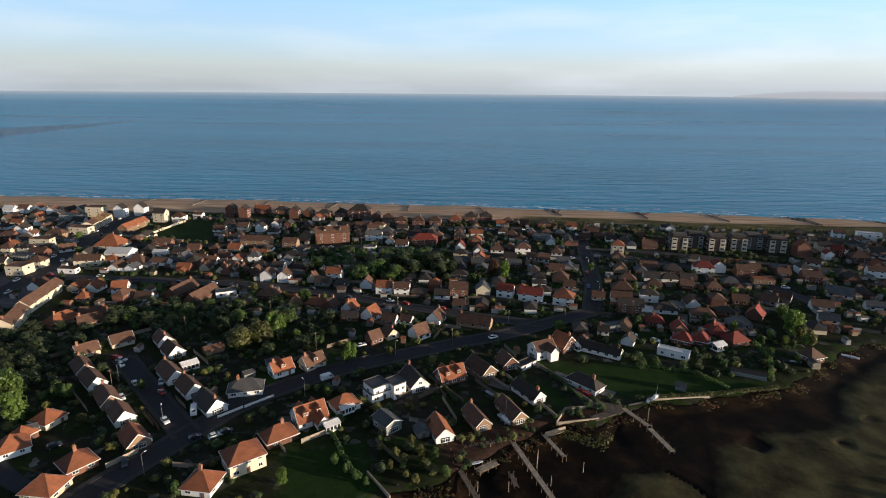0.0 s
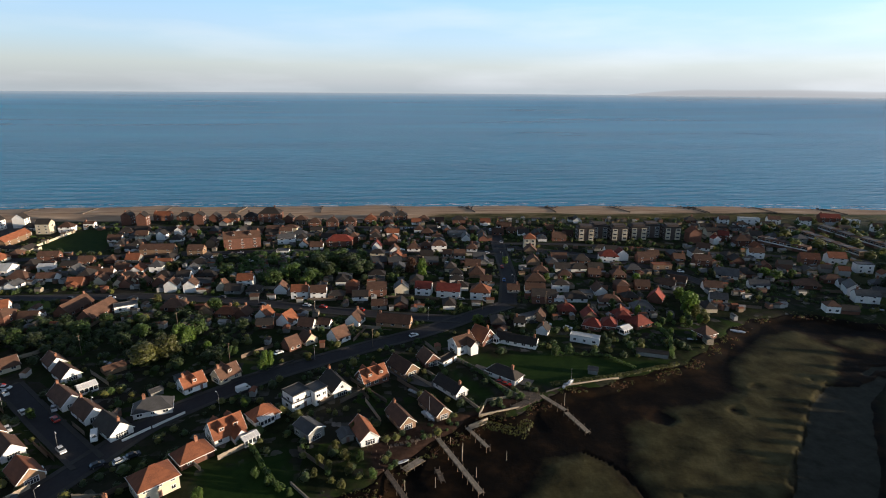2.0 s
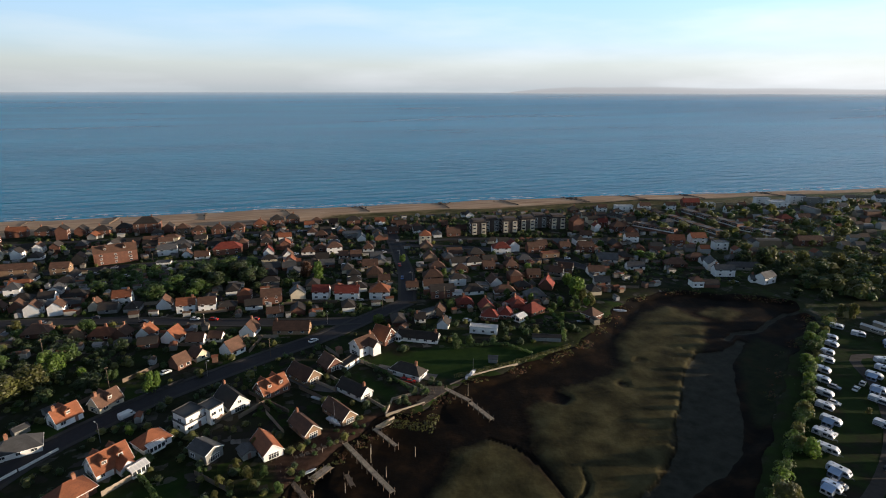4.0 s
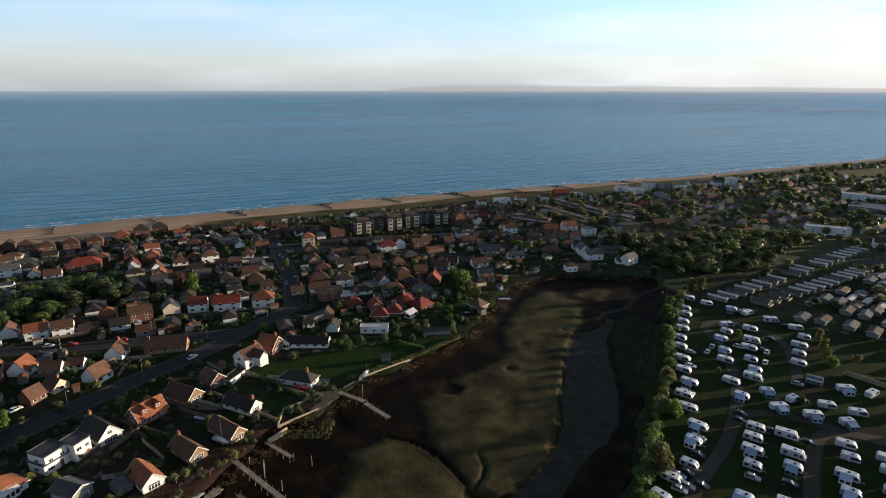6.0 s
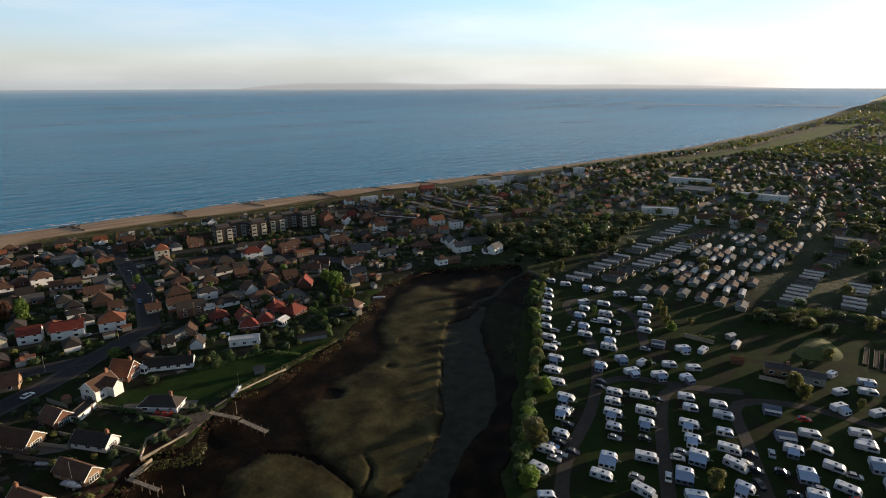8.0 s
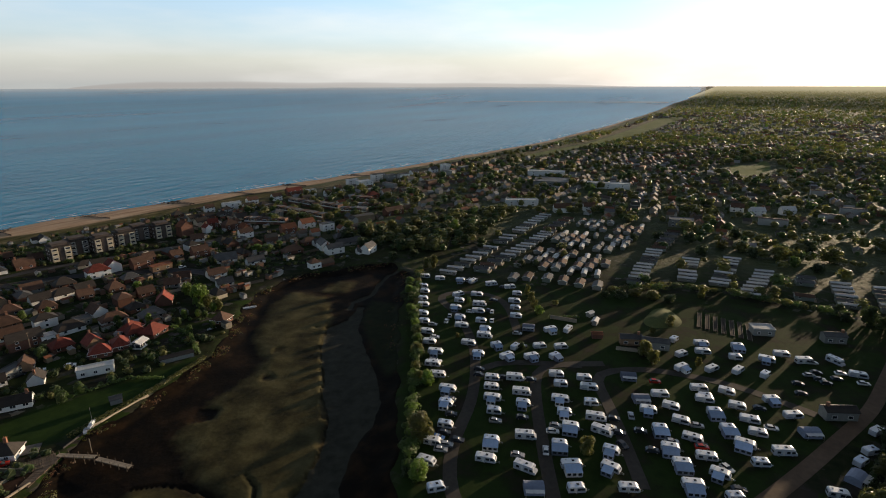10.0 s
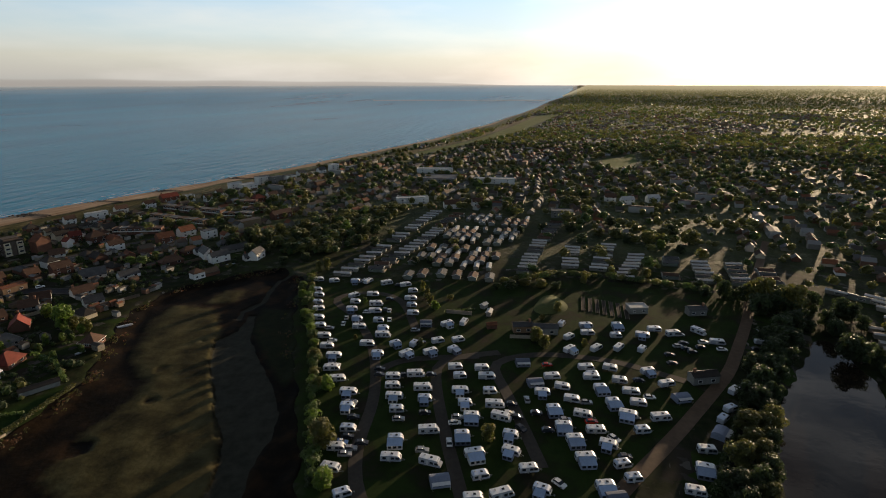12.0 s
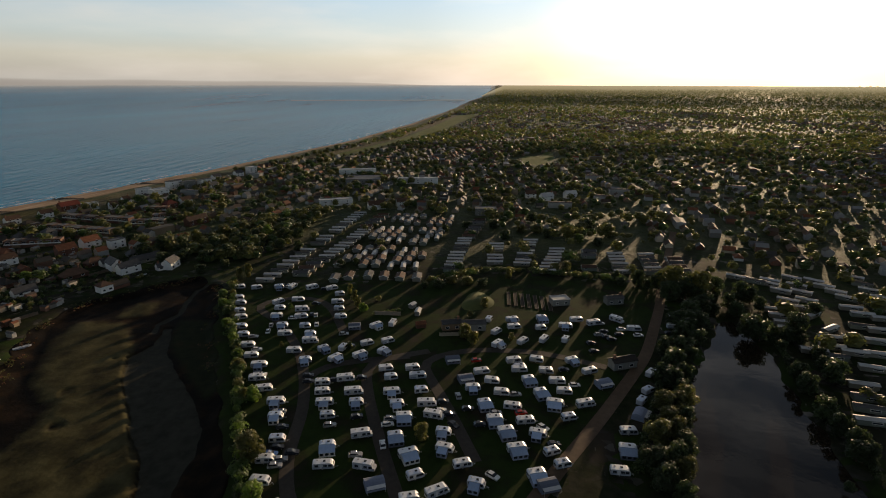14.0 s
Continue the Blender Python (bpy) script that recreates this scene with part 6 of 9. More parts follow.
house(179.1, 275.1, -41, 8.6, 5.9, 2.15, 42, "gable", ROOF_BROWN, WALL_GREY, 1)
house(170.0, 270.5, -41, 7.9, 5.9, 2.15, 42, "gable", ROOF_BROWN, WALL_GREY, 1)
house(118.4, 294.1, -11, 7.9, 5.9, 2.15, 42, "hip", ROOF_BROWN, WALL_BRICK, 1)
house(82.0, 274.7, -11, 6.5, 5.2, 2.15, 42, "gable", ROOF_BROWN, WALL_GREY, 1)
# flats by the beach
flats(164.8, 376.0, -11, True)
flats(189.8, 374.0, -11, True)
flats(205.2, 374.5, -11, True)
flats(230.0, 371.0, -11, True)
flats(178.0, 381.5, -11, False)
flats(218.0, 379.0, -11, False)
# houses on the point and along the beach beyond it
house(240.7, 358.9, 84, 7.9, 8.9, 7.6, 38, "gable", ROOF_ORANGE, WALL_BRICK, 1)
house(266.7, 361.6, -27, 7.2, 6.7, 4.2, 38, "gable", ROOF_RED, WALL_BRICK, 1)
house(254.5, 352.7, 83, 5.8, 5.2, 4.2, 38, "gable", ROOF_RED, WALL_WHITE, 1)
house(236.1, 339.0, -33, 8.6, 5.9, 2.15, 42, "gable", ROOF_BROWN, WALL_WHITE, 1)
house(270.3, 346.3, -17, 10.8, 8.9, 4.2, 38, "hip", ROOF_BROWN, WALL_BRICK, 1)
house(259.4, 316.9, -18, 9.4, 5.9, 4.2, 38, "gable", ROOF_BROWN, WALL_WHITE, 1)
house(213.4, 305.8, -17, 10.1, 7.4, 4.2, 38, "gable", ROOF_BROWN, WALL_BRICK, 1)
house(214.1, 282.4, -35, 13.0, 7.4, 2.15, 42, "gable", ROOF_GREY, WALL_WHITE, 1)
house(220.6, 263.4, -17, 10.8, 5.2, 2.15, 42, "gable", ROOF_GREY, WALL_WHITE, 1)
house(192.7, 264.0, -17, 10.1, 5.9, 2.15, 42, "gable", ROOF_BROWN, WALL_WHITE, 1)
house(184.7, 246.8, -22, 8.6, 5.2, 2.15, 42, "gable", ROOF_GREY, WALL_WHITE, 1)
house(283.8, 299.5, -24, 10.8, 7.4, 4.2, 38, "gable", ROOF_ORANGE, WALL_BRICK, 1)
house(302.7, 299.3, -18, 10.8, 7.4, 4.2, 38, "gable", ROOF_ORANGE, WALL_WHITE, 1)
house(303.9, 279.9, -19, 9.4, 5.9, 5.6, 0, "flat", ROOF_GREY, WALL_WHITE, 1)
house(264.9, 247.9, 60, 10.8, 6.7, 4.2, 38, "gable", ROOF_GREY, WALL_WHITE, 1)
house(261.5, 235.7, -21, 11.5, 5.9, 4.2, 38, "gable", ROOF_GREY, WALL_WHITE, 1)
house(269.9, 257.9, -21, 6.5, 5.2, 2.15, 42, "gable", ROOF_GREY, WALL_WHITE, 1)
house(281.8, 240.7, -27, 17.3, 5.2, 2.15, 42, "gable", ROOF_GREY, WALL_GREY, 1)
house(273.9, 217.5, 7, 10.1, 5.9, 4.2, 38, "gable", ROOF_GREY, WALL_WHITE, 1)
house(270.3, 220.3, -29, 7.2, 4.4, 2.15, 42, "gable", ROOF_GREY, WALL_WHITE, 1)
house(248.0, 259.8, -21, 13.0, 6.7, 2.15, 42, "hip", ROOF_BROWN, WALL_BRICK, 1)
house(269.3, 265.5, -18, 10.1, 5.9, 2.15, 42, "hip", ROOF_BROWN, WALL_BRICK, 1)
house(291.2, 255.3, -23, 10.1, 5.9, 2.15, 42, "hip", ROOF_GREY, WALL_GREY, 1)
house(300.7, 410.4, -18, 7.9, 5.9, 4.2, 38, "gable", ROOF_BROWN, WALL_WHITE, 1)
house(319.1, 404.0, -19, 15.8, 5.2, 5.6, 0, "flat", ROOF_PALE, WALL_WHITE, 1)
house(342.2, 404.4, -17, 10.1, 5.9, 4.2, 38, "gable", ROOF_BROWN, WALL_WHITE, 1)
house(365.9, 398.3, -18, 9.4, 5.9, 4.2, 38, "gable", ROOF_BROWN, WALL_WHITE, 1)
house(394.4, 404.2, -18, 15.8, 7.4, 4.2, 38, "gable", ROOF_RED, WALL_BRICK, 1)
house(398.4, 386.7, -20, 11.5, 5.9, 5.6, 0, "flat", ROOF_PALE, WALL_WHITE, 1)
house(405.5, 369.9, -23, 6.5, 5.9, 4.2, 38, "gable", ROOF_BROWN, WALL_WHITE, 1)
house(425.6, 374.2, -19, 6.5, 6.7, 4.2, 38, "gable", ROOF_BROWN, WALL_WHITE, 1)
house(467.8, 390.0, -22, 13.0, 5.9, 5.6, 0, "flat", ROOF_PALE, WALL_WHITE, 1)
house(467.4, 373.1, -21, 15.8, 11.1, 5.6, 0, "flat", ROOF_PALE, WALL_WHITE, 1)
house(499.7, 379.8, -19, 14.4, 7.4, 8.2, 0, "flat", ROOF_GREY, WALL_WHITE, 1)
house(502.4, 364.3, -20, 14.4, 6.7, 8.2, 0, "flat", ROOF_GREY, WALL_GREY, 1)
house(515.1, 355.2, -21, 13.0, 6.7, 8.2, 0, "flat", ROOF_GREY, WALL_WHITE, 1)
house(509.1, 342.3, -17, 10.1, 6.7, 4.2, 38, "gable", ROOF_GREY, WALL_WHITE, 1)
house(434.8, 321.1, -19, 10.1, 6.7, 4.2, 38, "gable", ROOF_BROWN, WALL_WHITE, 1)
house(417.5, 323.6, -21, 10.1, 7.4, 4.2, 38, "hip", ROOF_RED, WALL_BRICK, 1)
house(405.4, 281.2, -21, 11.5, 6.7, 4.2, 38, "gable", ROOF_GREY, WALL_GREY, 1)
house(371.0, 266.9, -18, 17.3, 6.7, 4.2, 38, "gable", ROOF_BROWN, WALL_BRICK, 1)
house(558.8, 369.6, -20, 10.1, 5.9, 4.2, 38, "gable", ROOF_GREY, WALL_WHITE, 1)
house(520.5, 330.1, -18, 10.1, 5.9, 4.2, 38, "gable", ROOF_BROWN, WALL_WHITE, 1)
house(605.7, 353.0, -21, 11.5, 7.4, 8.2, 0, "flat", ROOF_PALE, WALL_WHITE, 1)
house(586.9, 359.3, -22, 10.1, 6.7, 4.2, 38, "gable", ROOF_GREY, WALL_WHITE, 1)
# flat-roofed terraces
terrace(362.0, 358.4, -95, 8)
terrace(363.0, 331.0, -93, 6)
terrace(333.1, 358.2, -91, 7)
terrace(330.1, 324.3, -92, 8)
terrace(360.1, 299.9, -72, 5)
terrace(401.5, 324.5, -78, 4)
terrace(295.9, 335.8, -66, 7)
terrace(380.5, 299.7, -66, 4)
# touring caravans, tents and motorhomes on the camp site
caravan(249.8, 158.9, -60)
caravan(251.0, 149.8, -57)
caravan(254.0, 138.5, -63, 'a')
caravan(256.3, 131.8, -7)
caravan(257.1, 121.1, -41, 'm')
caravan(258.0, 110.5, -47)
caravan(235.9, 151.2, -67)
caravan(229.8, 146.5, -75)
caravan(220.9, 141.8, -69)
caravan(214.1, 137.3, -66)
caravan(204.7, 131.6, -75)
caravan(197.3, 126.3, -72)
caravan(188.6, 119.4, -72)
caravan(180.6, 113.1, -70)
caravan(174.1, 106.2, -71, 'a')
caravan(164.9, 101.9, -70)
caravan(158.6, 95.9, -67)
caravan(151.9, 87.7, -75, 'a')
caravan(143.6, 83.6, -74, 'a')
caravan(132.6, 77.4, -74)
caravan(123.1, 76.3, -74)
caravan(114.5, 73.2, -84)
caravan(106.4, 65.1, -45)
caravan(234.9, 129.2, -26)
caravan(227.6, 124.7, -74)
caravan(218.7, 121.8, -70, 'a')
caravan(209.3, 114.2, -72, 'a')
caravan(201.9, 109.3, -72)
caravan(239.5, 120.9, -71)
caravan(228.3, 113.6, -69, 'm')
caravan(220.4, 110.4, -69)
caravan(210.8, 104.1, -71)
caravan(203.7, 98.5, -73, 'a')
caravan(197.4, 95.6, -72, 'm')
caravan(187.9, 98.4, -74)
caravan(181.1, 90.4, -69, 'a')
caravan(250.7, 103.3, -68)
caravan(240.7, 100.5, -71)
caravan(232.6, 96.6, -74)
caravan(223.8, 92.4, -73)
caravan(215.0, 82.5, -71, 't')
caravan(217.6, 73.2, -39, 'a')
caravan(221.7, 66.7, -2)
caravan(191.8, 87.3, -41, 'a')
caravan(194.3, 79.9, -7)
caravan(185.3, 79.7, -29, 'a')
caravan(200.0, 71.5, -51)
caravan(189.8, 71.0, -41, 'a')
caravan(203.8, 63.7, -50)
caravan(194.7, 63.0, -28, 'a')
caravan(166.7, 77.2, -71)
caravan(171.0, 69.9, -68, 'm')
caravan(160.8, 74.7, -70)
caravan(154.5, 71.3, -73, 'a')
caravan(147.4, 67.3, -70)
caravan(132.7, 61.2, -68, 'A')
caravan(124.1, 58.9, -74)
caravan(162.9, 63.9, -71, 'm')
caravan(156.6, 60.8, -71, 'a')
caravan(140.0, 53.1, -66, 'm')
caravan(126.0, 47.4, -91, 'm')
caravan(119.7, 42.4, -61, 't')
caravan(181.1, 57.7, -66)
caravan(175.2, 54.0, -67)
caravan(165.5, 50.8, -72, 'a')
caravan(158.4, 46.9, -70, 'a')
caravan(151.8, 42.6, -74, 'A')
caravan(141.2, 42.6, -67, 'A')
caravan(134.0, 36.6, -58, 'A')
caravan(125.1, 32.4, -56)
caravan(116.1, 31.8, -67)
caravan(183.6, 47.9, -68)
caravan(178.1, 44.4, -68)
caravan(193.1, 34.1, -69, 't')
caravan(178.0, 44.6, -74)
caravan(168.5, 40.9, -69)
caravan(160.7, 37.1, -75, 'm')
caravan(154.3, 33.4, -94, 'm')
caravan(146.1, 28.5, -87, 'a')
caravan(138.3, 26.6, -95, 'a')
caravan(132.3, 20.3, -64)
caravan(125.1, 15.3, -96, 'a')
caravan(119.9, 25.1, -51, 'm')
caravan(179.8, 26.9, -63, 't')
caravan(173.8, 23.3, -75, 'a')
caravan(164.8, 18.0, -67, 'A')
caravan(156.2, 13.6, -74, 'A')
caravan(150.5, 9.5, -67, 'A')
caravan(142.6, 5.6, -68, 'A')
caravan(132.2, -0.6, -67, 'A')
caravan(185.9, 21.7, -65)
caravan(179.9, 17.2, -89)
caravan(172.7, 13.0, -87)
caravan(164.6, 8.5, -90)
caravan(157.1, 3.8, -72)
caravan(151.0, -0.3, -95, 'a')
caravan(142.9, -4.6, -58)
caravan(137.8, -7.7, -62)
caravan(192.0, 7.8, -68)
caravan(183.5, 4.2, -66, 'A')
caravan(175.5, -0.4, -64, 'A')
caravan(169.4, -5.5, -92, 'A')
caravan(191.1, -2.0, -84)
caravan(184.3, -6.1, -82)
caravan(177.6, -8.6, -83)
caravan(128.3, -3.6, -63, 't')
caravan(161.8, -9.9, -65)
caravan(170.9, -15.6, -64, 'm')
caravan(201.5, -11.8, -57, 'a')
caravan(194.1, -18.1, -56)
caravan(186.1, -22.5, -61, 't')
caravan(240.5, 1.0, -71, 'A')
caravan(229.5, 1.0, -71)
caravan(218.3, -0.6, -21)
caravan(233.8, -9.8, -89, 'a')
caravan(219.8, -9.6, -20)
caravan(241.6, -14.7, -70)
caravan(239.4, -22.4, -61, 'm')
caravan(245.3, -32.8, -128, 'm')
caravan(236.6, -39.4, -83)
caravan(234.3, 24.6, -13)
caravan(236.0, 14.1, -67, 'a')
caravan(228.4, 12.7, -68)
caravan(221.8, 19.9, -30)
caravan(210.2, 18.2, -30, 'a')
caravan(214.7, 8.1, -29)
caravan(197.0, 10.5, -66)
caravan(190.2, 7.9, -74)
caravan(199.5, 1.8, -94)
caravan(197.0, -40.5, -33)
caravan(184.0, -37.6, -46)
caravan(176.7, -34.5, -30)
caravan(168.1, -32.7, -21, 't')
caravan(157.7, -28.0, -78)
caravan(148.6, -26.8, -88, 'A')
caravan(137.8, -23.4, -87)
caravan(252.2, -59.5, -88)
caravan(242.6, -56.8, -84)
# cars on the camp site
car(167.0, 82.8, -72, 'dark')
car(169.6, 73.9, -73, 'dark')
car(173.3, 64.7, -68, 'dark')
car(149.2, 58.0, -65, 'dark')
car(130.7, 51.8, -72, 'silver')
car(136.9, 45.4, 22, 'white')
car(150.3, 47.0, -71, 'silver')
car(147.0, 46.9, -66, 'white')
car(143.1, 64.8, -69, 'silver')
car(163.5, 32.1, -72, 'dark')
car(156.6, 28.7, -73, 'dark')
car(150.9, 26.3, -125, 'dark')
car(157.9, 31.8, -70, 'white')
car(168.0, 27.6, 19, 'silver')
car(160.9, 23.2, -73, 'dark')
car(152.8, 18.1, -71, 'dark')
car(172.9, 8.2, -72, 'silver')
car(161.9, 5.6, -67, 'red')
car(155.0, -1.7, -124, 'white')
car(129.5, 11.4, -120, 'white')
car(147.1, -5.2, -70, 'dark')
car(184.6, -4.8, -69, 'dark')
car(121.6, 72.6, -70, 'silver')
car(139.2, 79.1, -67, 'dark')
car(129.4, 75.9, -67, 'dark')
car(224.5, 107.0, 21, 'dark')
car(223.9, 104.7, 20, 'white')
car(214.2, 100.2, 22, 'white')
car(209.4, 119.8, 24, 'silver')
car(203.4, 118.0, 19, 'white')
car(197.0, 121.5, -68, 'silver')
car(186.4, 114.0, -65, 'white')
car(256.8, 113.9, -70, 'dark')
car(237.3, 110.4, -73, 'dark')
car(218.6, 113.7, -73, 'white')
car(207.3, 84.6, -68, 'silver')
car(197.2, 78.0, -68, 'dark')
car(228.4, -23.7, -65, 'silver')
car(232.0, -26.0, -66, 'dark')
car(226.8, -26.8, -73, 'dark')
car(224.8, -28.8, -73, 'dark')
car(231.0, -40.5, -72, 'white')
car(235.8, -34.0, -73, 'white')
car(240.2, -25.0, -68, 'silver')
car(230.3, -32.4, -66, 'dark')
car(194.8, 25.0, -66, 'red')
car(219.2, -20.0, -72, 'dark')
car(212.0, -20.8, -66, 'dark')
car(170.9, 84.6, -72, 'dark')
car(128.0, 70.4, -71, 'dark')
car(124.5, 72.3, -68, 'silver')
car(183.3, -12.2, -74, 'white')
car(194.1, -8.5, -74, 'dark')
car(160.1, 13.7, -67, 'silver')
car(223.1, -52.9, -72, 'silver')
car(236.2, -54.1, -71, 'dark')
# cars beside the caravans
pitch = random.Random(17)
for ob in [o for o in scene.collection.objects if o.name.split(".")[0] == "caravan"]:
    p, a = ob.matrix_world.translation, math.degrees(ob.matrix_world.to_euler().z)
    if pitch.random() < 0.5:
        continue
    q = ob.matrix_world @ Vector((pitch.uniform(-1, 1), 3.0, 0))
    if all(math.hypot(q.x - fx, q.y - fy) > 2.6 or math.hypot(p.x - fx, p.y - fy) < 0.1 for fx, fy, _ in FOOT):
        car(q.x, q.y, a + pitch.choice((0, 180)) + pitch.uniform(-8, 8), pitch.choice(("dark", "dark", "silver", "dark", "blue", "dark", "white")))

# cars on the streets
car(-71.0, 151.1, 40, 'white')
car(22.6, 225.4, 27, 'white')
car(50.4, 179.6, -25, 'red')
car(51.9, 178.0, -27, 'red')
car(-100.1, 215.4, -6, 'silver')
car(-34.3, 216.2, 35, 'white')
car(-103.8, 183.7, -63, 'silver')
car(-112.3, 172.9, -49, 'white')
car(-117.4, 145.2, 45, 'dark')
car(-91.7, 137.6, -61, 'dark')
car(-176.8, 343.5, 0, 'white')
car(-177.9, 339.7, -4, 'white')
car(-183.5, 349.8, -2, 'silver')
car(-120.0, 274.3, 2, 'silver')
car(79.1, 344.0, -4, 'white')
car(84.4, 348.0, 4, 'silver')
car(62.6, 424.7, 4, 'white')
car(67.6, 428.6, -4, 'silver')
car(38.0, 423.7, 4, 'silver')
car(42.3, 422.0, -1, 'dark')
car(-85.4, 359.9, 3, 'silver')
car(-68.3, 349.6, 3, 'white')
car(192.3, 294.1, -22, 'white')
car(139.0, 239.7, 2, 'dark')
car(85.5, 229.1, -18, 'white')
car(80.0, 232.1, 3, 'dark')
car(-94.7, 149.3, 38, 'red')
car(-90.9, 149.3, -52, 'white')
car(-131.3, 202.7, -0, 'red')
car(-128.0, 200.8, -3, 'white')
car(-76.7, 150.1, 39, 'dark')
car(-68.2, 153.3, 35, 'dark')
car(65.0, 262.8, 20, 'white')
car(93.5, 223.4, -31, 'white')
car(51.3, 266.4, 2, 'silver')
car(145.4, 331.5, 2, 'white')
car(54.8, 328.8, 1, 'white')
car(13.3, 345.8, -3, 'dark')
car(87.3, 383.3, 1, 'silver')
car(-164.3, 340.1, 1, 'silver')
car(-207.6, 285.1, -3, 'white')
car(-194.4, 276.6, 4, 'silver')
car(-190.3, 272.4, 2, 'dark')
van(-43.2, 188.0, 36)
van(-83.3, 164.5, -70)
# rows of homes in the holiday park: lanes run between the blocks
park = random.Random(61)


def park_row(x0, x1, y0, y1, step, rot, kind, skip=0.06):
    """Homes along a lane from one place to another; rot turns the homes' long side."""
    L = math.hypot(x1 - x0, y1 - y0)
    for i in range(int(L / step) + 1):
        if park.random() < skip:
            continue
        k = i * step / L
        kind(x0 + (x1 - x0) * k + park.uniform(-0.5, 0.5), y0 + (y1 - y0) * k + park.uniform(-0.6, 0.6), rot + park.uniform(-3, 3))


park_row(262, 428, 150.5, 153.5, 8.2, -79, static_home)
park_row(276, 296, 136.5, 135.5, 8.6, -78, lodge)
park_row(302, 374, 134.5, 132.0, 7.2, -80, static_home)
park_row(384, 430, 134.0, 133.0, 9.5, -80, lodge)
park_row(271.6, 279.8, 115.0, 104.5, 9.0, 9, lodge, 0)
park_row(281, 282.5, 98.0, 69.0, 9.2, 9, lodge, 0)
for i in range(13):
    if i % 5 == 4:
        continue
    x, kinds = 297 + 10.4 * i, ((lodge, static_home), (lodge, lodge), (static_home, lodge))[i % 3]
    park_row(x, x + 4, 121, 97, 7.0, 9, kinds[0], 0.1)
    park_row(x + 2, x + 6, 90, 71, 7.0, 9, kinds[1], 0.1)
park_row(299, 368, 54.5, 57.0, 6.6, -82, static_home)
park_row(318, 364, 31.0, 34.0, 6.4, -80, static_home)
park_row(318, 384, 15.0, 11.0, 6.6, -82, static_home)
park_row(308, 354, 0.0, -6.0, 6.4, -80, static_home)
park_row(372, 424, 55.0, 54.0, 8.0, -82, lodge, 0.2)
park_row(318, 366, -24.0, -27.0, 8.2, -80, lodge, 0.2)
park_row(316, 356, -43.0, -41.0, 6.8, -78, static_home)
park_row(318, 352, -60.0, -60.0, 6.8, -76, static_home)
park_row(322, 352, -76.0, -75.0, 7.4, -80, lodge, 0.2)

# static holiday homes in rows
static_home(315.7, -120.4, -118)
static_home(300.1, -120.4, -118)
static_home(285.9, -118.8, -117)
static_home(322.7, -133.8, -123)
static_home(310.2, -131.6, -117)
static_home(299.8, -130.1, -119)
static_home(288.0, -128.0, -119)
static_home(319.9, -143.8, -123)
static_home(311.5, -145.5, -116)
static_home(303.8, -147.8, -121)
static_home(295.6, -149.2, -120)
static_home(330.2, -167.9, -121)
static_home(319.4, -167.2, -117)
static_home(309.7, -166.2, -119)
static_home(298.4, -166.4, -120)
static_home(272.2, -108.2, -93)
static_home(265.1, -108.1, -94)
static_home(256.7, -107.3, -92)
static_home(249.9, -106.8, -97)
static_home(281.6, -144.9, -96)
static_home(276.9, -122.0, -97)
static_home(273.8, -146.3, -96)
static_home(258.8, -139.2, -98)
static_home(244.4, -130.3, -98)
static_home(230.2, -123.5, -98)
static_home(243.2, -119.8, -92)
static_home(234.2, -116.9, -99)
static_home(224.6, -113.9, -98)
static_home(228.7, -108.1, -97)
static_home(282.8, -160.4, -97)
static_home(270.1, -153.2, -92)
static_home(255.8, -144.9, -94)
static_home(243.3, -139.1, -99)
static_home(230.2, -132.0, -97)
static_home(217.1, -124.0, -99)
static_home(202.6, -113.8, -96)
static_home(193.7, -111.0, -91)
static_home(186.2, -108.3, -98)
static_home(178.3, -104.9, -92)
static_home(318.9, -103.9, -116)
static_home(317.1, -107.6, -122)
static_home(313.1, -112.4, -120)
static_home(310.5, -118.1, -124)
static_home(268.3, -123.2, -48)
static_home(252.8, -124.1, -50)
# trees
tree(-84.6, 213.1, 9.6, 14.2, LEAF_OLIVE)
tree(-78.2, 219.2, 9.9, 12.1, LEAF_OLIVE)
tree(-74.7, 229.6, 10.8, 10.6, LEAF_BRIGHT)
tree(-149.7, 170.6, 11.9, 11.7, LEAF_BRIGHT)
tree(-139.4, 158.8, 11.2, 9.2, LEAF_BRIGHT)
tree(-136.2, 174.9, 5.7, 6.0, LEAF_GREEN)
tree(-131.7, 173.5, 5.3, 5.2, LEAF_GREEN)
tree(-37.0, 203.9, 8.4, 6.8, LEAF_BRIGHT)
tree(-38.5, 202.0, 5.5, 5.4, LEAF_BRIGHT)
tree(-13.6, 328.9, 12.8, 17.5, LEAF_GREEN)
tree(-6.5, 324.8, 11.3, 15.2, LEAF_DEEP)
tree(-23.8, 324.3, 11.3, 15.2, LEAF_DEEP)
tree(-32.4, 324.2, 9.9, 13.8, LEAF_DEEP)
tree(-39.6, 312.0, 10.2, 13.3, LEAF_GREEN)
tree(-46.6, 302.7, 9.3, 11.7, LEAF_GREEN)
tree(-1.3, 314.2, 9.6, 13.4, LEAF_DEEP)
tree(-18.1, 314.9, 8.9, 13.5, LEAF_DEEP)
tree(-27.5, 307.4, 8.1, 11.8, LEAF_GREEN)
tree(-76.9, 322.2, 7.0, 9.6, LEAF_GREEN)
tree(36.0, 307.8, 11.4, 6.6, LEAF_BRIGHT)
tree(29.9, 314.0, 10.3, 8.0, LEAF_RUSSET)
tree(5.5, 316.8, 8.3, 10.1, LEAF_DEEP)
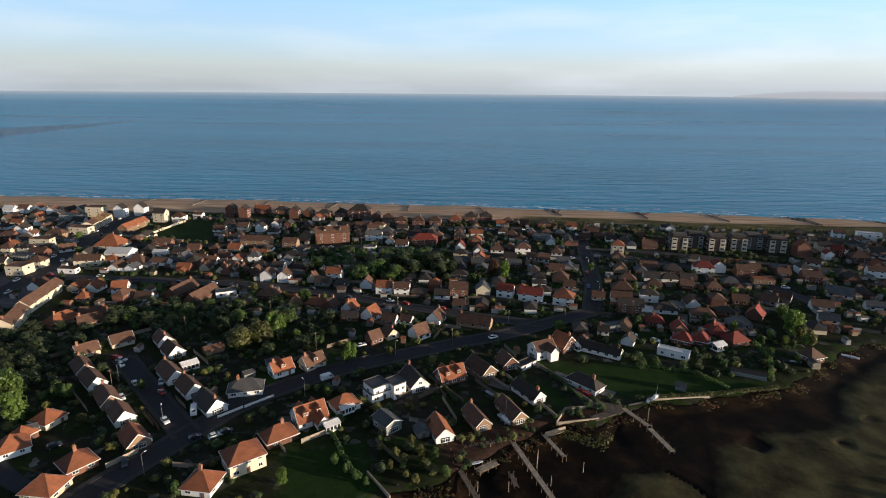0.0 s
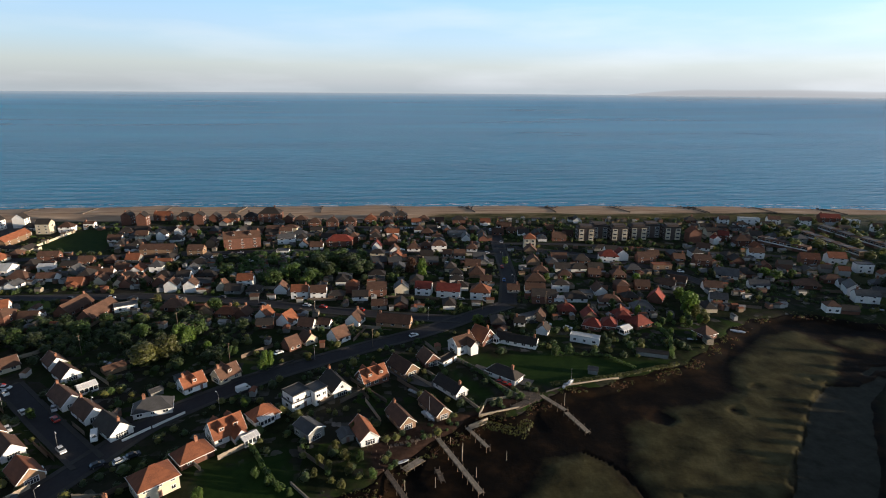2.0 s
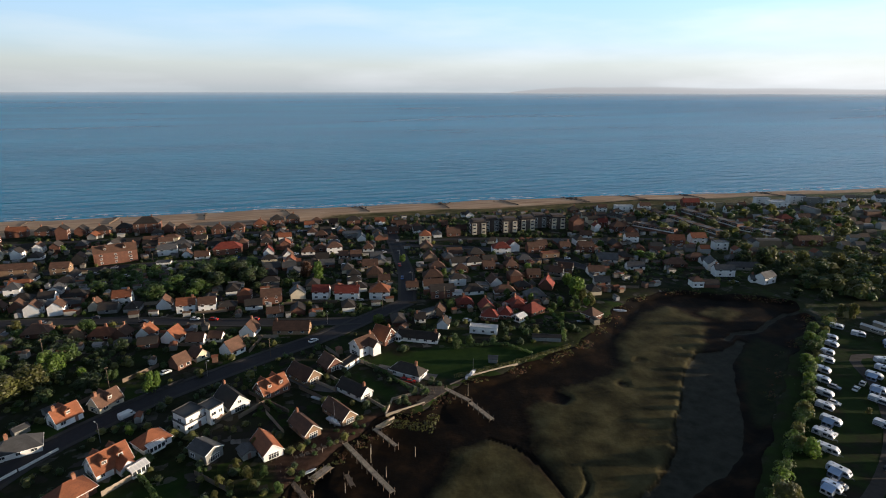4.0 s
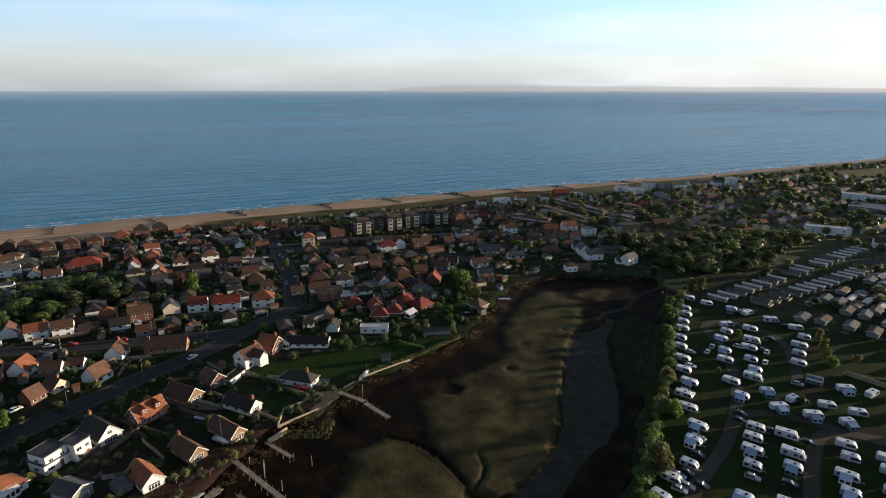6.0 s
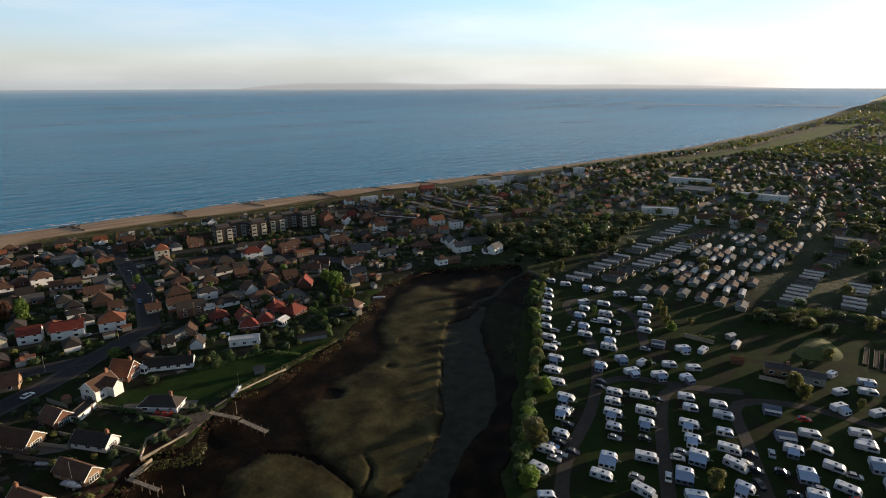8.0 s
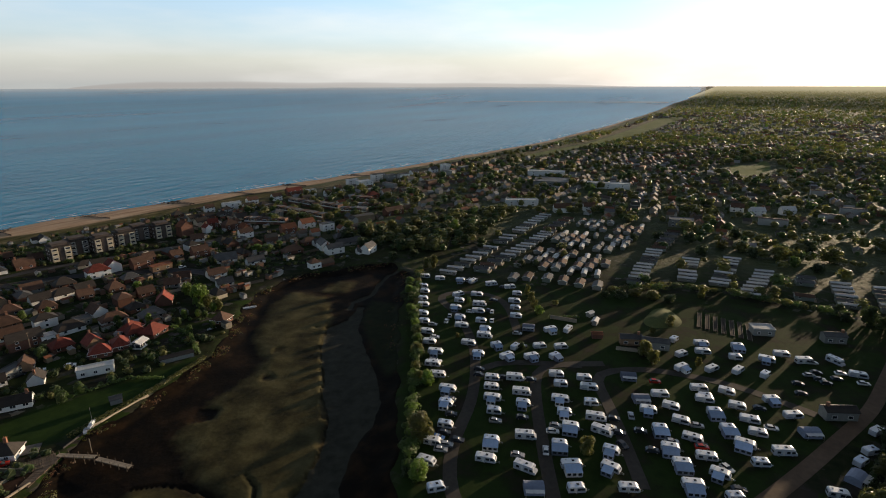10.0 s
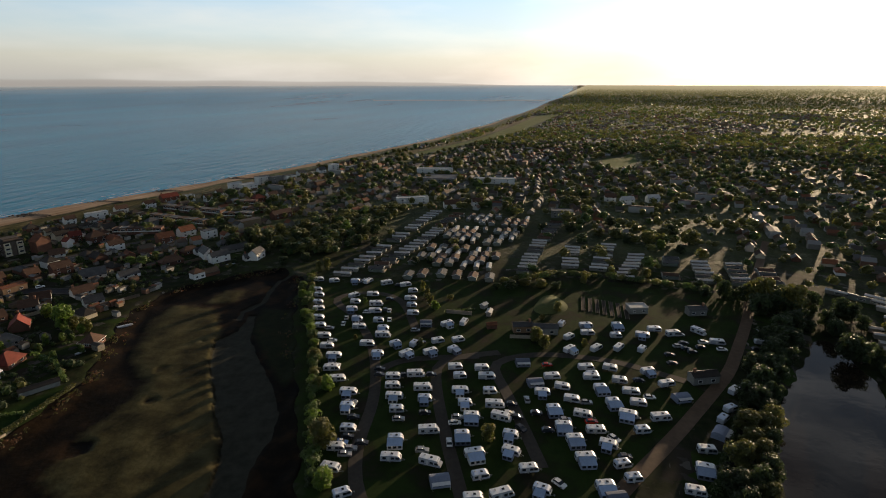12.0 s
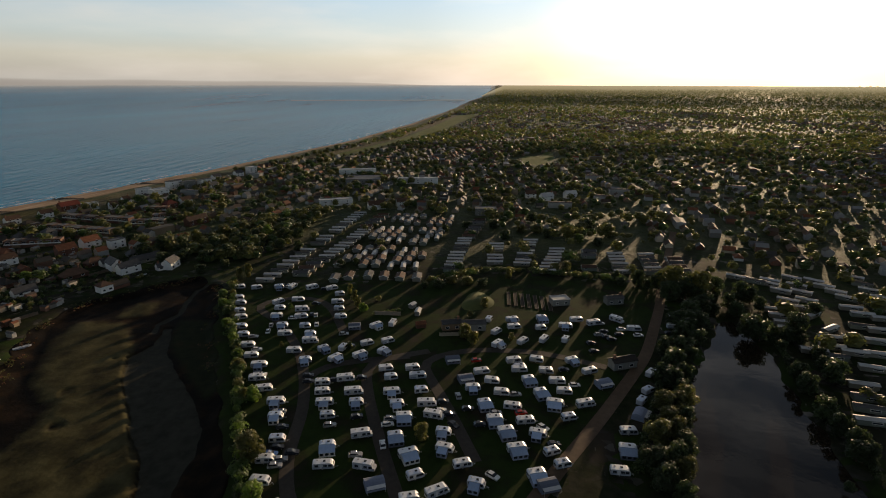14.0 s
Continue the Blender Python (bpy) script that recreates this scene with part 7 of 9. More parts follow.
tree(-151.3, 236.3, 7.4, 9.3, LEAF_DEEP)
tree(-144.4, 239.0, 8.0, 9.4, LEAF_GREEN)
tree(-135.1, 236.0, 6.9, 8.8, LEAF_DEEP)
tree(-121.7, 245.6, 7.1, 9.7, LEAF_GREEN)
tree(-99.0, 229.9, 7.2, 8.6, LEAF_DEEP)
tree(-95.8, 240.8, 7.0, 9.0, LEAF_GREEN)
tree(-71.5, 240.7, 7.5, 9.0, LEAF_GREEN)
tree(-70.2, 265.9, 7.7, 8.7, LEAF_GREEN)
tree(-52.8, 243.2, 6.0, 6.9, LEAF_DEEP)
tree(-63.6, 223.8, 4.0, 4.0, LEAF_BRIGHT)
tree(-116.2, 258.1, 5.2, 7.3, LEAF_GREEN)
tree(-167.4, 208.4, 6.6, 8.4, LEAF_DEEP)
tree(-159.3, 192.7, 6.6, 7.4, LEAF_DEEP)
tree(-166.1, 192.5, 6.6, 7.4, LEAF_DEEP)
tree(-153.3, 214.5, 5.4, 7.2, LEAF_DEEP)
tree(-129.9, 191.0, 4.4, 5.2, LEAF_DEEP)
tree(-182.1, 228.2, 5.7, 9.1, LEAF_DEEP)
tree(-170.1, 229.1, 5.2, 8.6, LEAF_DEEP)
tree(-158.3, 226.4, 5.1, 7.5, LEAF_DEEP)
tree(-43.9, 129.2, 5.7, 4.3, LEAF_BRIGHT)
tree(-31.0, 138.7, 3.7, 2.6, LEAF_GREEN)
tree(-27.1, 135.0, 3.3, 2.3, LEAF_GREEN)
tree(-24.1, 132.2, 3.2, 2.2, LEAF_GREEN)
tree(-20.6, 129.6, 2.9, 2.2, LEAF_GREEN)
tree(-13.6, 142.0, 3.8, 3.0, LEAF_OLIVE)
tree(-9.2, 148.7, 3.6, 2.8, LEAF_OLIVE)
tree(-6.0, 143.0, 3.8, 3.4, LEAF_OLIVE)
tree(-3.9, 156.8, 3.7, 2.6, LEAF_OLIVE)
tree(1.5, 133.7, 3.6, 2.9, LEAF_GREEN)
tree(-10.8, 138.7, 3.4, 3.0, LEAF_OLIVE)
tree(-5.0, 136.5, 3.6, 3.2, LEAF_OLIVE)
tree(-1.8, 141.9, 3.4, 3.0, LEAF_GREEN)
tree(-14.7, 136.4, 3.0, 2.6, LEAF_OLIVE)
tree(-7.1, 131.0, 2.9, 3.1, LEAF_OLIVE)
tree(-71.2, 125.4, 4.0, 3.6, LEAF_GREEN)
tree(-74.1, 128.3, 3.8, 3.1, LEAF_DEEP)
tree(53.8, 236.0, 4.2, 6.8, LEAF_BRIGHT)
tree(90.7, 324.0, 5.6, 4.8, LEAF_BRIGHT)
tree(161.8, 234.2, 10.5, 7.2, LEAF_BRIGHT)
tree(155.0, 227.2, 5.1, 4.0, LEAF_BRIGHT)
tree(149.8, 222.6, 4.0, 3.5, LEAF_BRIGHT)
tree(157.7, 221.6, 5.0, 3.9, LEAF_BRIGHT)
tree(78.9, 199.1, 5.0, 5.4, LEAF_GREEN)
tree(-40.8, 177.0, 3.3, 3.2, LEAF_BRIGHT)
tree(-5.0, 335.9, 7.3, 7.1, LEAF_BRIGHT)
tree(-15.2, 161.1, 3.4, 2.6, LEAF_OLIVE)
tree(85.1, 200.6, 3.7, 4.1, LEAF_GREEN)
tree(138.0, 237.9, 3.7, 3.1, LEAF_BRIGHT)
tree(17.5, 300.0, 5.9, 6.4, LEAF_GREEN)
tree(-30.0, 298.7, 5.9, 7.7, LEAF_BRIGHT)
tree(-77.0, 347.4, 6.8, 9.6, LEAF_DEEP)
tree(-108.7, 179.3, 3.8, 3.3, LEAF_GREEN)
tree(-116.7, 157.9, 3.4, 4.0, LEAF_OLIVE)
tree(-83.5, 177.4, 2.5, 2.0, LEAF_GREEN)
tree(-52.6, 217.8, 4.4, 5.3, LEAF_GREEN)
tree(-57.5, 212.8, 3.9, 4.7, LEAF_DEEP)
tree(-21.5, 208.3, 3.8, 3.7, LEAF_OLIVE)
tree(22.2, 312.2, 6.1, 7.4, LEAF_DEEP)
tree(2.1, 300.6, 5.3, 6.5, LEAF_DEEP)
tree(-102.9, 260.0, 4.0, 5.7, LEAF_BRIGHT)
tree(-98.3, 272.0, 4.2, 5.9, LEAF_GREEN)
tree(-169.4, 369.3, 4.8, 7.8, LEAF_DEEP)
tree(-111.1, 344.1, 4.5, 8.8, LEAF_DEEP)
tree(159.3, 233.8, 11.2, 10.4, LEAF_BRIGHT)
tree(165.1, 251.9, 7.2, 6.5, LEAF_BRIGHT)
tree(159.8, 227.6, 6.7, 6.6, LEAF_OLIVE)
tree(159.9, 221.5, 6.0, 5.9, LEAF_OLIVE)
tree(134.2, 236.0, 4.8, 4.1, LEAF_BRIGHT)
tree(157.2, 282.2, 4.9, 5.5, LEAF_BRIGHT)
tree(145.2, 226.1, 4.8, 4.1, LEAF_BRIGHT)
tree(139.1, 221.9, 4.1, 3.4, LEAF_GREEN)
tree(151.1, 219.2, 3.5, 3.5, LEAF_GREEN)
tree(136.6, 210.2, 3.9, 3.3, LEAF_GREEN)
tree(130.6, 224.3, 3.5, 3.4, LEAF_GREEN)
tree(133.5, 200.8, 3.2, 3.2, LEAF_DEEP)
tree(144.4, 204.7, 3.9, 3.3, LEAF_GREEN)
tree(238.5, 280.8, 5.5, 8.5, LEAF_BRIGHT)
tree(241.4, 275.3, 5.5, 10.0, LEAF_GREEN)
tree(230.4, 312.3, 5.0, 5.7, LEAF_GREEN)
tree(288.8, 247.3, 10.3, 11.7, LEAF_DEEP)
tree(304.1, 245.3, 10.5, 11.9, LEAF_DEEP)
tree(305.4, 231.9, 11.0, 12.4, LEAF_DEEP)
tree(319.8, 232.1, 11.3, 11.8, LEAF_OLIVE)
tree(310.7, 213.1, 10.7, 12.0, LEAF_DEEP)
tree(336.9, 221.9, 10.5, 11.9, LEAF_OLIVE)
tree(324.8, 204.8, 10.0, 11.3, LEAF_DEEP)
tree(334.8, 197.6, 10.0, 11.3, LEAF_DEEP)
tree(343.1, 191.7, 10.0, 12.8, LEAF_BRIGHT)
tree(343.7, 180.2, 9.0, 11.0, LEAF_DEEP)
tree(348.6, 172.3, 8.2, 10.2, LEAF_DEEP)
tree(357.4, 222.8, 8.3, 11.4, LEAF_DEEP)
tree(284.9, 217.7, 8.9, 10.9, LEAF_DEEP)
tree(288.4, 201.8, 8.6, 10.6, LEAF_DEEP)
tree(301.7, 198.1, 8.7, 10.7, LEAF_DEEP)
tree(308.1, 186.4, 7.9, 10.6, LEAF_DEEP)
tree(278.1, 225.7, 8.2, 11.0, LEAF_DEEP)
tree(371.1, 211.3, 7.5, 10.6, LEAF_OLIVE)
tree(377.1, 195.7, 7.3, 10.4, LEAF_DEEP)
tree(373.0, 177.6, 7.0, 9.2, LEAF_DEEP)
tree(316.1, 276.9, 7.0, 10.3, LEAF_DEEP)
tree(323.3, 172.9, 7.1, 9.1, LEAF_DEEP)
tree(322.3, 159.9, 6.9, 7.5, LEAF_DEEP)
tree(268.9, 194.3, 5.5, 8.1, LEAF_DEEP)
tree(278.8, 185.8, 6.2, 7.4, LEAF_DEEP)
tree(253.6, 277.3, 4.8, 6.3, LEAF_GREEN)
tree(263.2, 166.6, 7.6, 5.0, LEAF_OLIVE)
tree(268.3, 164.1, 8.3, 5.6, LEAF_OLIVE)
tree(236.4, 160.1, 4.7, 6.4, LEAF_GREEN)
tree(225.7, 153.6, 4.6, 6.2, LEAF_BRIGHT)
tree(218.4, 146.7, 4.4, 5.9, LEAF_GREEN)
tree(204.4, 138.3, 4.7, 6.1, LEAF_BRIGHT)
tree(200.3, 133.2, 4.6, 5.5, LEAF_GREEN)
tree(191.3, 127.3, 4.9, 5.3, LEAF_BRIGHT)
tree(186.7, 122.9, 4.3, 4.7, LEAF_GREEN)
tree(179.4, 118.4, 4.6, 5.4, LEAF_BRIGHT)
tree(170.8, 112.7, 4.8, 5.2, LEAF_OLIVE)
tree(152.4, 96.2, 5.9, 6.1, LEAF_BRIGHT)
tree(152.3, 100.1, 4.8, 4.3, LEAF_OLIVE)
tree(123.3, 80.9, 10.3, 9.8, LEAF_OLIVE)
tree(108.0, 71.9, 6.0, 6.8, LEAF_BRIGHT)
tree(167.6, 109.8, 3.9, 3.8, LEAF_GREEN)
tree(253.6, 98.7, 6.2, 4.0, LEAF_OLIVE)
tree(245.1, 93.5, 6.4, 4.4, LEAF_OLIVE)
tree(238.4, 89.1, 5.8, 4.2, LEAF_OLIVE)
tree(233.1, 85.4, 5.1, 4.1, LEAF_BRIGHT)
tree(234.2, 84.0, 3.7, 3.7, LEAF_BRIGHT)
tree(247.8, 81.9, 2.9, 4.2, LEAF_OLIVE)
tree(191.6, 105.7, 2.5, 2.2, LEAF_OLIVE)
tree(229.1, 120.0, 3.6, 3.1, LEAF_GREEN)
tree(195.5, 77.5, 3.7, 2.8, LEAF_DEEP)
tree(214.2, 32.5, 7.3, 7.1, LEAF_OLIVE)
tree(209.5, 28.8, 6.6, 6.5, LEAF_OLIVE)
tree(142.4, 34.6, 6.3, 5.8, LEAF_OLIVE)
tree(216.7, 12.9, 3.8, 3.3, LEAF_OLIVE)
tree(237.9, 33.9, 3.2, 3.6, LEAF_OLIVE)
tree(173.1, -40.4, 7.9, 9.9, LEAF_OLIVE)
tree(174.2, -45.3, 7.5, 8.8, LEAF_OLIVE)
tree(154.7, -36.5, 8.2, 10.3, LEAF_OLIVE)
tree(158.4, -42.2, 7.6, 9.1, LEAF_OLIVE)
tree(141.8, -33.3, 7.9, 9.9, LEAF_DEEP)
tree(144.9, -39.6, 7.7, 9.0, LEAF_DEEP)
tree(189.2, -46.6, 8.5, 10.2, LEAF_DEEP)
tree(192.6, -43.8, 7.9, 8.5, LEAF_DEEP)
tree(203.2, -49.8, 9.4, 11.2, LEAF_DEEP)
tree(213.8, -48.8, 9.5, 10.5, LEAF_DEEP)
tree(216.6, -55.5, 9.0, 10.6, LEAF_DEEP)
tree(232.1, -59.3, 8.7, 9.4, LEAF_DEEP)
tree(134.7, -35.0, 7.3, 9.4, LEAF_DEEP)
tree(167.1, -45.3, 6.9, 7.4, LEAF_OLIVE)
tree(243.1, -57.8, 9.1, 9.9, LEAF_DEEP)
tree(245.4, -64.5, 9.1, 10.3, LEAF_DEEP)
tree(184.4, -48.8, 6.8, 7.4, LEAF_DEEP)
tree(153.3, -43.5, 6.4, 6.9, LEAF_OLIVE)
tree(165.4, -40.5, 6.9, 8.5, LEAF_OLIVE)
tree(292.6, -59.0, 10.8, 12.3, LEAF_DEEP)
tree(289.6, -64.7, 15.7, 18.1, LEAF_OLIVE)
tree(292.4, -72.0, 11.2, 12.1, LEAF_DEEP)
tree(277.9, -61.5, 10.8, 13.3, LEAF_DEEP)
tree(294.3, -53.3, 5.8, 6.8, LEAF_DEEP)
tree(277.6, -74.3, 9.1, 9.4, LEAF_DEEP)
tree(294.7, -40.4, 5.3, 6.9, LEAF_DEEP)
tree(307.3, -38.8, 4.3, 6.6, LEAF_DEEP)
tree(273.5, 56.2, 4.9, 7.8, LEAF_DEEP)
tree(279.3, 49.8, 4.9, 8.5, LEAF_OLIVE)
tree(280.4, 41.5, 4.9, 8.4, LEAF_OLIVE)
tree(279.7, 33.3, 4.3, 7.2, LEAF_DEEP)
tree(293.8, 20.8, 6.9, 5.5, LEAF_OLIVE)
tree(270.4, 63.1, 3.7, 5.4, LEAF_DEEP)
tree(388.5, -13.9, 9.4, 13.0, LEAF_OLIVE)
tree(376.1, -21.5, 6.8, 8.1, LEAF_BRIGHT)
tree(313.4, -10.9, 6.4, 7.6, LEAF_OLIVE)
tree(395.8, 19.9, 6.5, 9.6, LEAF_OLIVE)
tree(395.9, -39.7, 10.1, 16.8, LEAF_OLIVE)
tree(370.8, -32.6, 5.9, 8.7, LEAF_DEEP)
tree(385.5, 0.6, 7.1, 10.0, LEAF_DEEP)
tree(375.4, 29.7, 7.1, 10.0, LEAF_DEEP)
tree(396.6, 8.4, 6.5, 10.3, LEAF_OLIVE)
tree(294.1, 119.4, 5.5, 6.8, LEAF_DEEP)
tree(300.0, 112.5, 4.9, 5.5, LEAF_DEEP)
tree(403.4, 40.5, 7.6, 10.8, LEAF_DEEP)
tree(386.8, 74.8, 5.9, 7.4, LEAF_DEEP)
tree(419.2, -29.6, 7.5, 11.4, LEAF_DEEP)
tree(432.2, 14.1, 7.1, 11.2, LEAF_DEEP)
tree(400.2, 60.6, 6.0, 10.0, LEAF_DEEP)
tree(283.3, -95.4, 11.5, 12.4, LEAF_DEEP)
tree(280.6, -99.9, 9.7, 9.5, LEAF_DEEP)
tree(272.3, -87.4, 8.4, 8.2, LEAF_DEEP)
tree(262.2, -88.4, 8.1, 9.0, LEAF_DEEP)
tree(263.1, -78.9, 6.0, 6.9, LEAF_DEEP)
tree(272.3, -101.3, 7.7, 8.1, LEAF_DEEP)
tree(245.5, -107.6, 11.4, 12.2, LEAF_DEEP)
tree(237.8, -101.4, 7.3, 8.1, LEAF_DEEP)
tree(270.0, -123.7, 7.6, 9.0, LEAF_DEEP)
tree(204.0, -105.3, 10.0, 11.0, LEAF_DEEP)
tree(214.2, -105.8, 6.6, 7.3, LEAF_DEEP)
tree(223.8, -107.8, 5.9, 8.1, LEAF_DEEP)
tree(228.4, -96.2, 5.2, 5.5, LEAF_DEEP)
tree(213.7, -94.0, 4.9, 4.8, LEAF_DEEP)
tree(203.0, -94.0, 4.6, 4.5, LEAF_DEEP)
tree(193.2, -93.9, 4.4, 4.3, LEAF_DEEP)
tree(182.5, -93.1, 4.2, 4.1, LEAF_DEEP)
tree(162.0, -93.6, 8.5, 9.0, LEAF_DEEP)
tree(156.5, -94.5, 7.2, 7.1, LEAF_DEEP)
tree(169.9, -94.2, 4.3, 4.2, LEAF_DEEP)
tree(145.5, -94.7, 5.6, 6.1, LEAF_DEEP)
tree(235.6, -106.2, 5.3, 6.1, LEAF_DEEP)
tree(241.4, -97.3, 5.9, 5.8, LEAF_DEEP)
tree(142.7, -83.0, 3.4, 3.6, LEAF_DEEP)
tree(244.2, -68.2, 8.7, 10.0, LEAF_DEEP)
tree(226.2, -62.4, 8.1, 9.4, LEAF_DEEP)
tree(210.3, -56.8, 7.6, 8.8, LEAF_DEEP)
tree(262.3, -73.4, 10.9, 11.7, LEAF_DEEP)
tree(254.2, -66.0, 10.6, 11.4, LEAF_DEEP)
tree(195.8, -52.0, 7.6, 8.3, LEAF_DEEP)
tree(179.3, -49.6, 7.8, 8.4, LEAF_OLIVE)
tree(165.5, -46.4, 7.3, 7.9, LEAF_DEEP)
tree(151.5, -43.8, 7.5, 8.0, LEAF_DEEP)
tree(139.6, -41.0, 7.3, 7.8, LEAF_OLIVE)
tree(129.4, -38.9, 6.9, 7.3, LEAF_DEEP)
tree(297.0, -49.0, 9.5, 9.0, LEAF_DEEP)
tree(250.0, 28.5, 5.5, 5.0, LEAF_OLIVE)
tree(281.0, -69.6, 13.3, 14.2, LEAF_DEEP)
tree(282.1, -76.3, 16.2, 17.0, LEAF_OLIVE)
tree(286.3, -83.5, 11.7, 12.6, LEAF_DEEP)
tree(236.2, -60.6, 9.0, 9.8, LEAF_DEEP)
tree(238.9, -86.9, 11.4, 12.1, LEAF_DEEP)
tree(236.9, -90.5, 9.8, 10.6, LEAF_DEEP)
tree(204.8, -93.3, 7.7, 8.4, LEAF_DEEP)
tree(195.9, -92.9, 8.2, 8.8, LEAF_DEEP)
tree(179.0, -91.9, 8.3, 9.2, LEAF_DEEP)
tree(169.8, -92.4, 7.9, 8.8, LEAF_DEEP)
tree(157.1, -91.1, 7.4, 8.2, LEAF_DEEP)
# camp buildings and large buildings of the town beyond
house(223.2, 40.2, -67, 8.6, 4.4, 3.2, 24, "gable", ROOF_GREY, WALL_TAN, 1)
house(224.7, 30.5, -76, 10.8, 4.4, 3.2, 24, "gable", ROOF_GREY, WALL_GREY, 1)
house(262.3, -7.1, -68, 8.6, 5.9, 3.0, 0, "flat", ROOF_PALE, WALL_GREY, 1)
house(202.0, -30.8, -62, 10.1, 4.4, 3.2, 24, "gable", ROOF_DARK, WALL_GREY, 1)
house(222.0, 53.9, -63, 4.3, 3.0, 1.9, 22, "gable", ROOF_ORANGE, WALL_BRICK, 1)
house(268.1, -33.5, -68, 8.6, 4.4, 3.2, 24, "gable", ROOF_GREY, WALL_GREY, 1)
house(243.2, 63.0, -18, 3.6, 2.2, 1.9, 22, "gable", ROOF_PALE, WALL_GREY, 1)
house(235.9, 58.5, 3, 5.0, 2.2, 1.9, 22, "gable", ROOF_PALE, WALL_GREY, 1)
house(451.0, 147.7, -59, 14.4, 7.4, 4.2, 38, "gable", ROOF_BROWN, WALL_WHITE, 1)
house(467.4, 129.3, -60, 10.1, 6.7, 4.2, 38, "gable", ROOF_BROWN, WALL_WHITE, 1)
house(457.8, 187.6, -58, 28.8, 7.4, 5.6, 0, "flat", ROOF_PALE, WALL_WHITE, 1)
house(526.8, 19.0, -82, 10.1, 6.7, 4.2, 38, "gable", ROOF_BROWN, WALL_WHITE, 1)
house(518.4, 3.8, -60, 11.5, 6.7, 4.2, 38, "gable", ROOF_PALE, WALL_WHITE, 1)
house(534.0, -17.9, -60, 11.5, 6.7, 4.2, 38, "gable", ROOF_PALE, WALL_WHITE, 1)
house(582.9, 142.7, -77, 43.2, 8.9, 5.6, 0, "flat", ROOF_PALE, WALL_WHITE, 1)
house(631.1, 228.5, -74, 43.2, 10.4, 5.6, 0, "flat", ROOF_PALE, WALL_WHITE, 1)
house(574.5, 201.4, -76, 36.0, 29.6, 5.6, 0, "flat", ROOF_GREY, WALL_GREY, 1)
house(448.6, 52.6, -80, 17.3, 10.4, 5.6, 0, "flat", ROOF_GREY, WALL_GREY, 1)



# ---- hedges, shrubs and fences in the gardens ----
def leaf_quads(rng, v, f, cx, cy, cz, rx, ry, rz, n, leaf, loose=0.5):
    for _ in range(n):
        d = Vector((rng.gauss(0, 1), rng.gauss(0, 1), abs(rng.gauss(0.2, 0.9)))).normalized()
        p = Vector((cx + d.x * rx, cy + d.y * ry, cz + d.z * rz)) * 1.0
        u = (d.orthogonal().normalized() + Vector((rng.gauss(0, loose), rng.gauss(0, loose), rng.gauss(0, loose)))).normalized()
        w = d.cross(u).normalized()
        s = leaf * rng.uniform(0.6, 1.3)
        k = len(v)
        v += [tuple(p - u * s), tuple(p - w * s * 0.8), tuple(p + u * s), tuple(p + w * s * 0.8)]
        f.append((k, k + 1, k + 2, k + 3))


def heart(v, f, cx, cy, cz, r, h, a=0.0):
    """The dense inside of a bush, below its outer leaves."""
    k = len(v)
    for z, q in ((-0.5, 0.7), (0.25, 0.95), (0.7, 0.6)):
        v += [(cx + r * q * math.cos(a + i * 1.2566), cy + r * q * math.sin(a + i * 1.2566), cz + h * z) for i in range(5)]
        a += 0.6
    v.append((cx, cy, cz + h * 0.9))
    for row in (0, 5):
        f += [(k + row + i, k + row + (i + 1) % 5, k + row + 5 + (i + 1) % 5, k + row + 5 + i) for i in range(5)]
    f += [(k + 10 + i, k + 10 + (i + 1) % 5, k + 15) for i in range(5)]


def foliage(name, v, f, leaf, label, category):
    me = bpy.data.meshes.new(name)
    me.from_pydata(v, [], f)
    me.materials.append(leaf)
    return tagged(new(name, me), label, category, kind="stuff")


ROADS = [(MAIN, 5.6), (NORTH, 5.2), (BACK, 4.8), (CLOSE, 4.8), (LANE, 3.2), (HIGH, 7.2), (EAST, 4.4), (FLATS_ROAD, 3.4), (SEA_ROAD, 3.4), (MID_ROAD, 4.4), (CAMP_A, 2.6), (CAMP_B, 2.6), (CAMP_C, 2.6), (CAMP_D, 2.6), (DIRT, 2.6)]
foot = np.array(FOOT)


def clear(px, py, gap=0.0):
    """Which of the points lie free of buildings, roads, mud and water."""
    ok = np.ones(len(px), bool)
    for i in range(0, len(foot), 50):
        some = foot[i:i + 50]
        ok &= (np.hypot(px[:, None] - some[:, 0], py[:, None] - some[:, 1]) > some[:, 2] * 0.85 + gap).all(1)
    for line, w in ROADS:
        ok &= near_line(px, py, line) > w + gap
    ok &= inside(px, py, BASIN) < -1.5
    ok &= inside(px, py, POND) < -1.5
    return ok & (shore_y(px) - py > 62)


def island_mat(name, stops, rough):
    m = bpy.data.materials.new(name)
    m.use_nodes = True
    nt = m.node_tree
    g = nt.nodes.new("ShaderNodeNewGeometry")
    r = nt.nodes.new("ShaderNodeValToRGB")
    r.color_ramp.interpolation = "CONSTANT"
    while len(r.color_ramp.elements) < len(stops):
        r.color_ramp.elements.new(0.5)
    for i, (e, c) in enumerate(zip(r.color_ramp.elements, stops)):
        e.position, e.color = i / len(stops), (*c, 1)
    nt.links.new(g.outputs["Random Per Island"], r.inputs[0])
    nt.links.new(r.outputs[0], nt.nodes["Principled BSDF"].inputs["Base Color"])
    nt.nodes["Principled BSDF"].inputs["Roughness"].default_value = rough
    nt.nodes["Principled BSDF"].inputs["Specular IOR Level"].default_value = 0.4
    return m


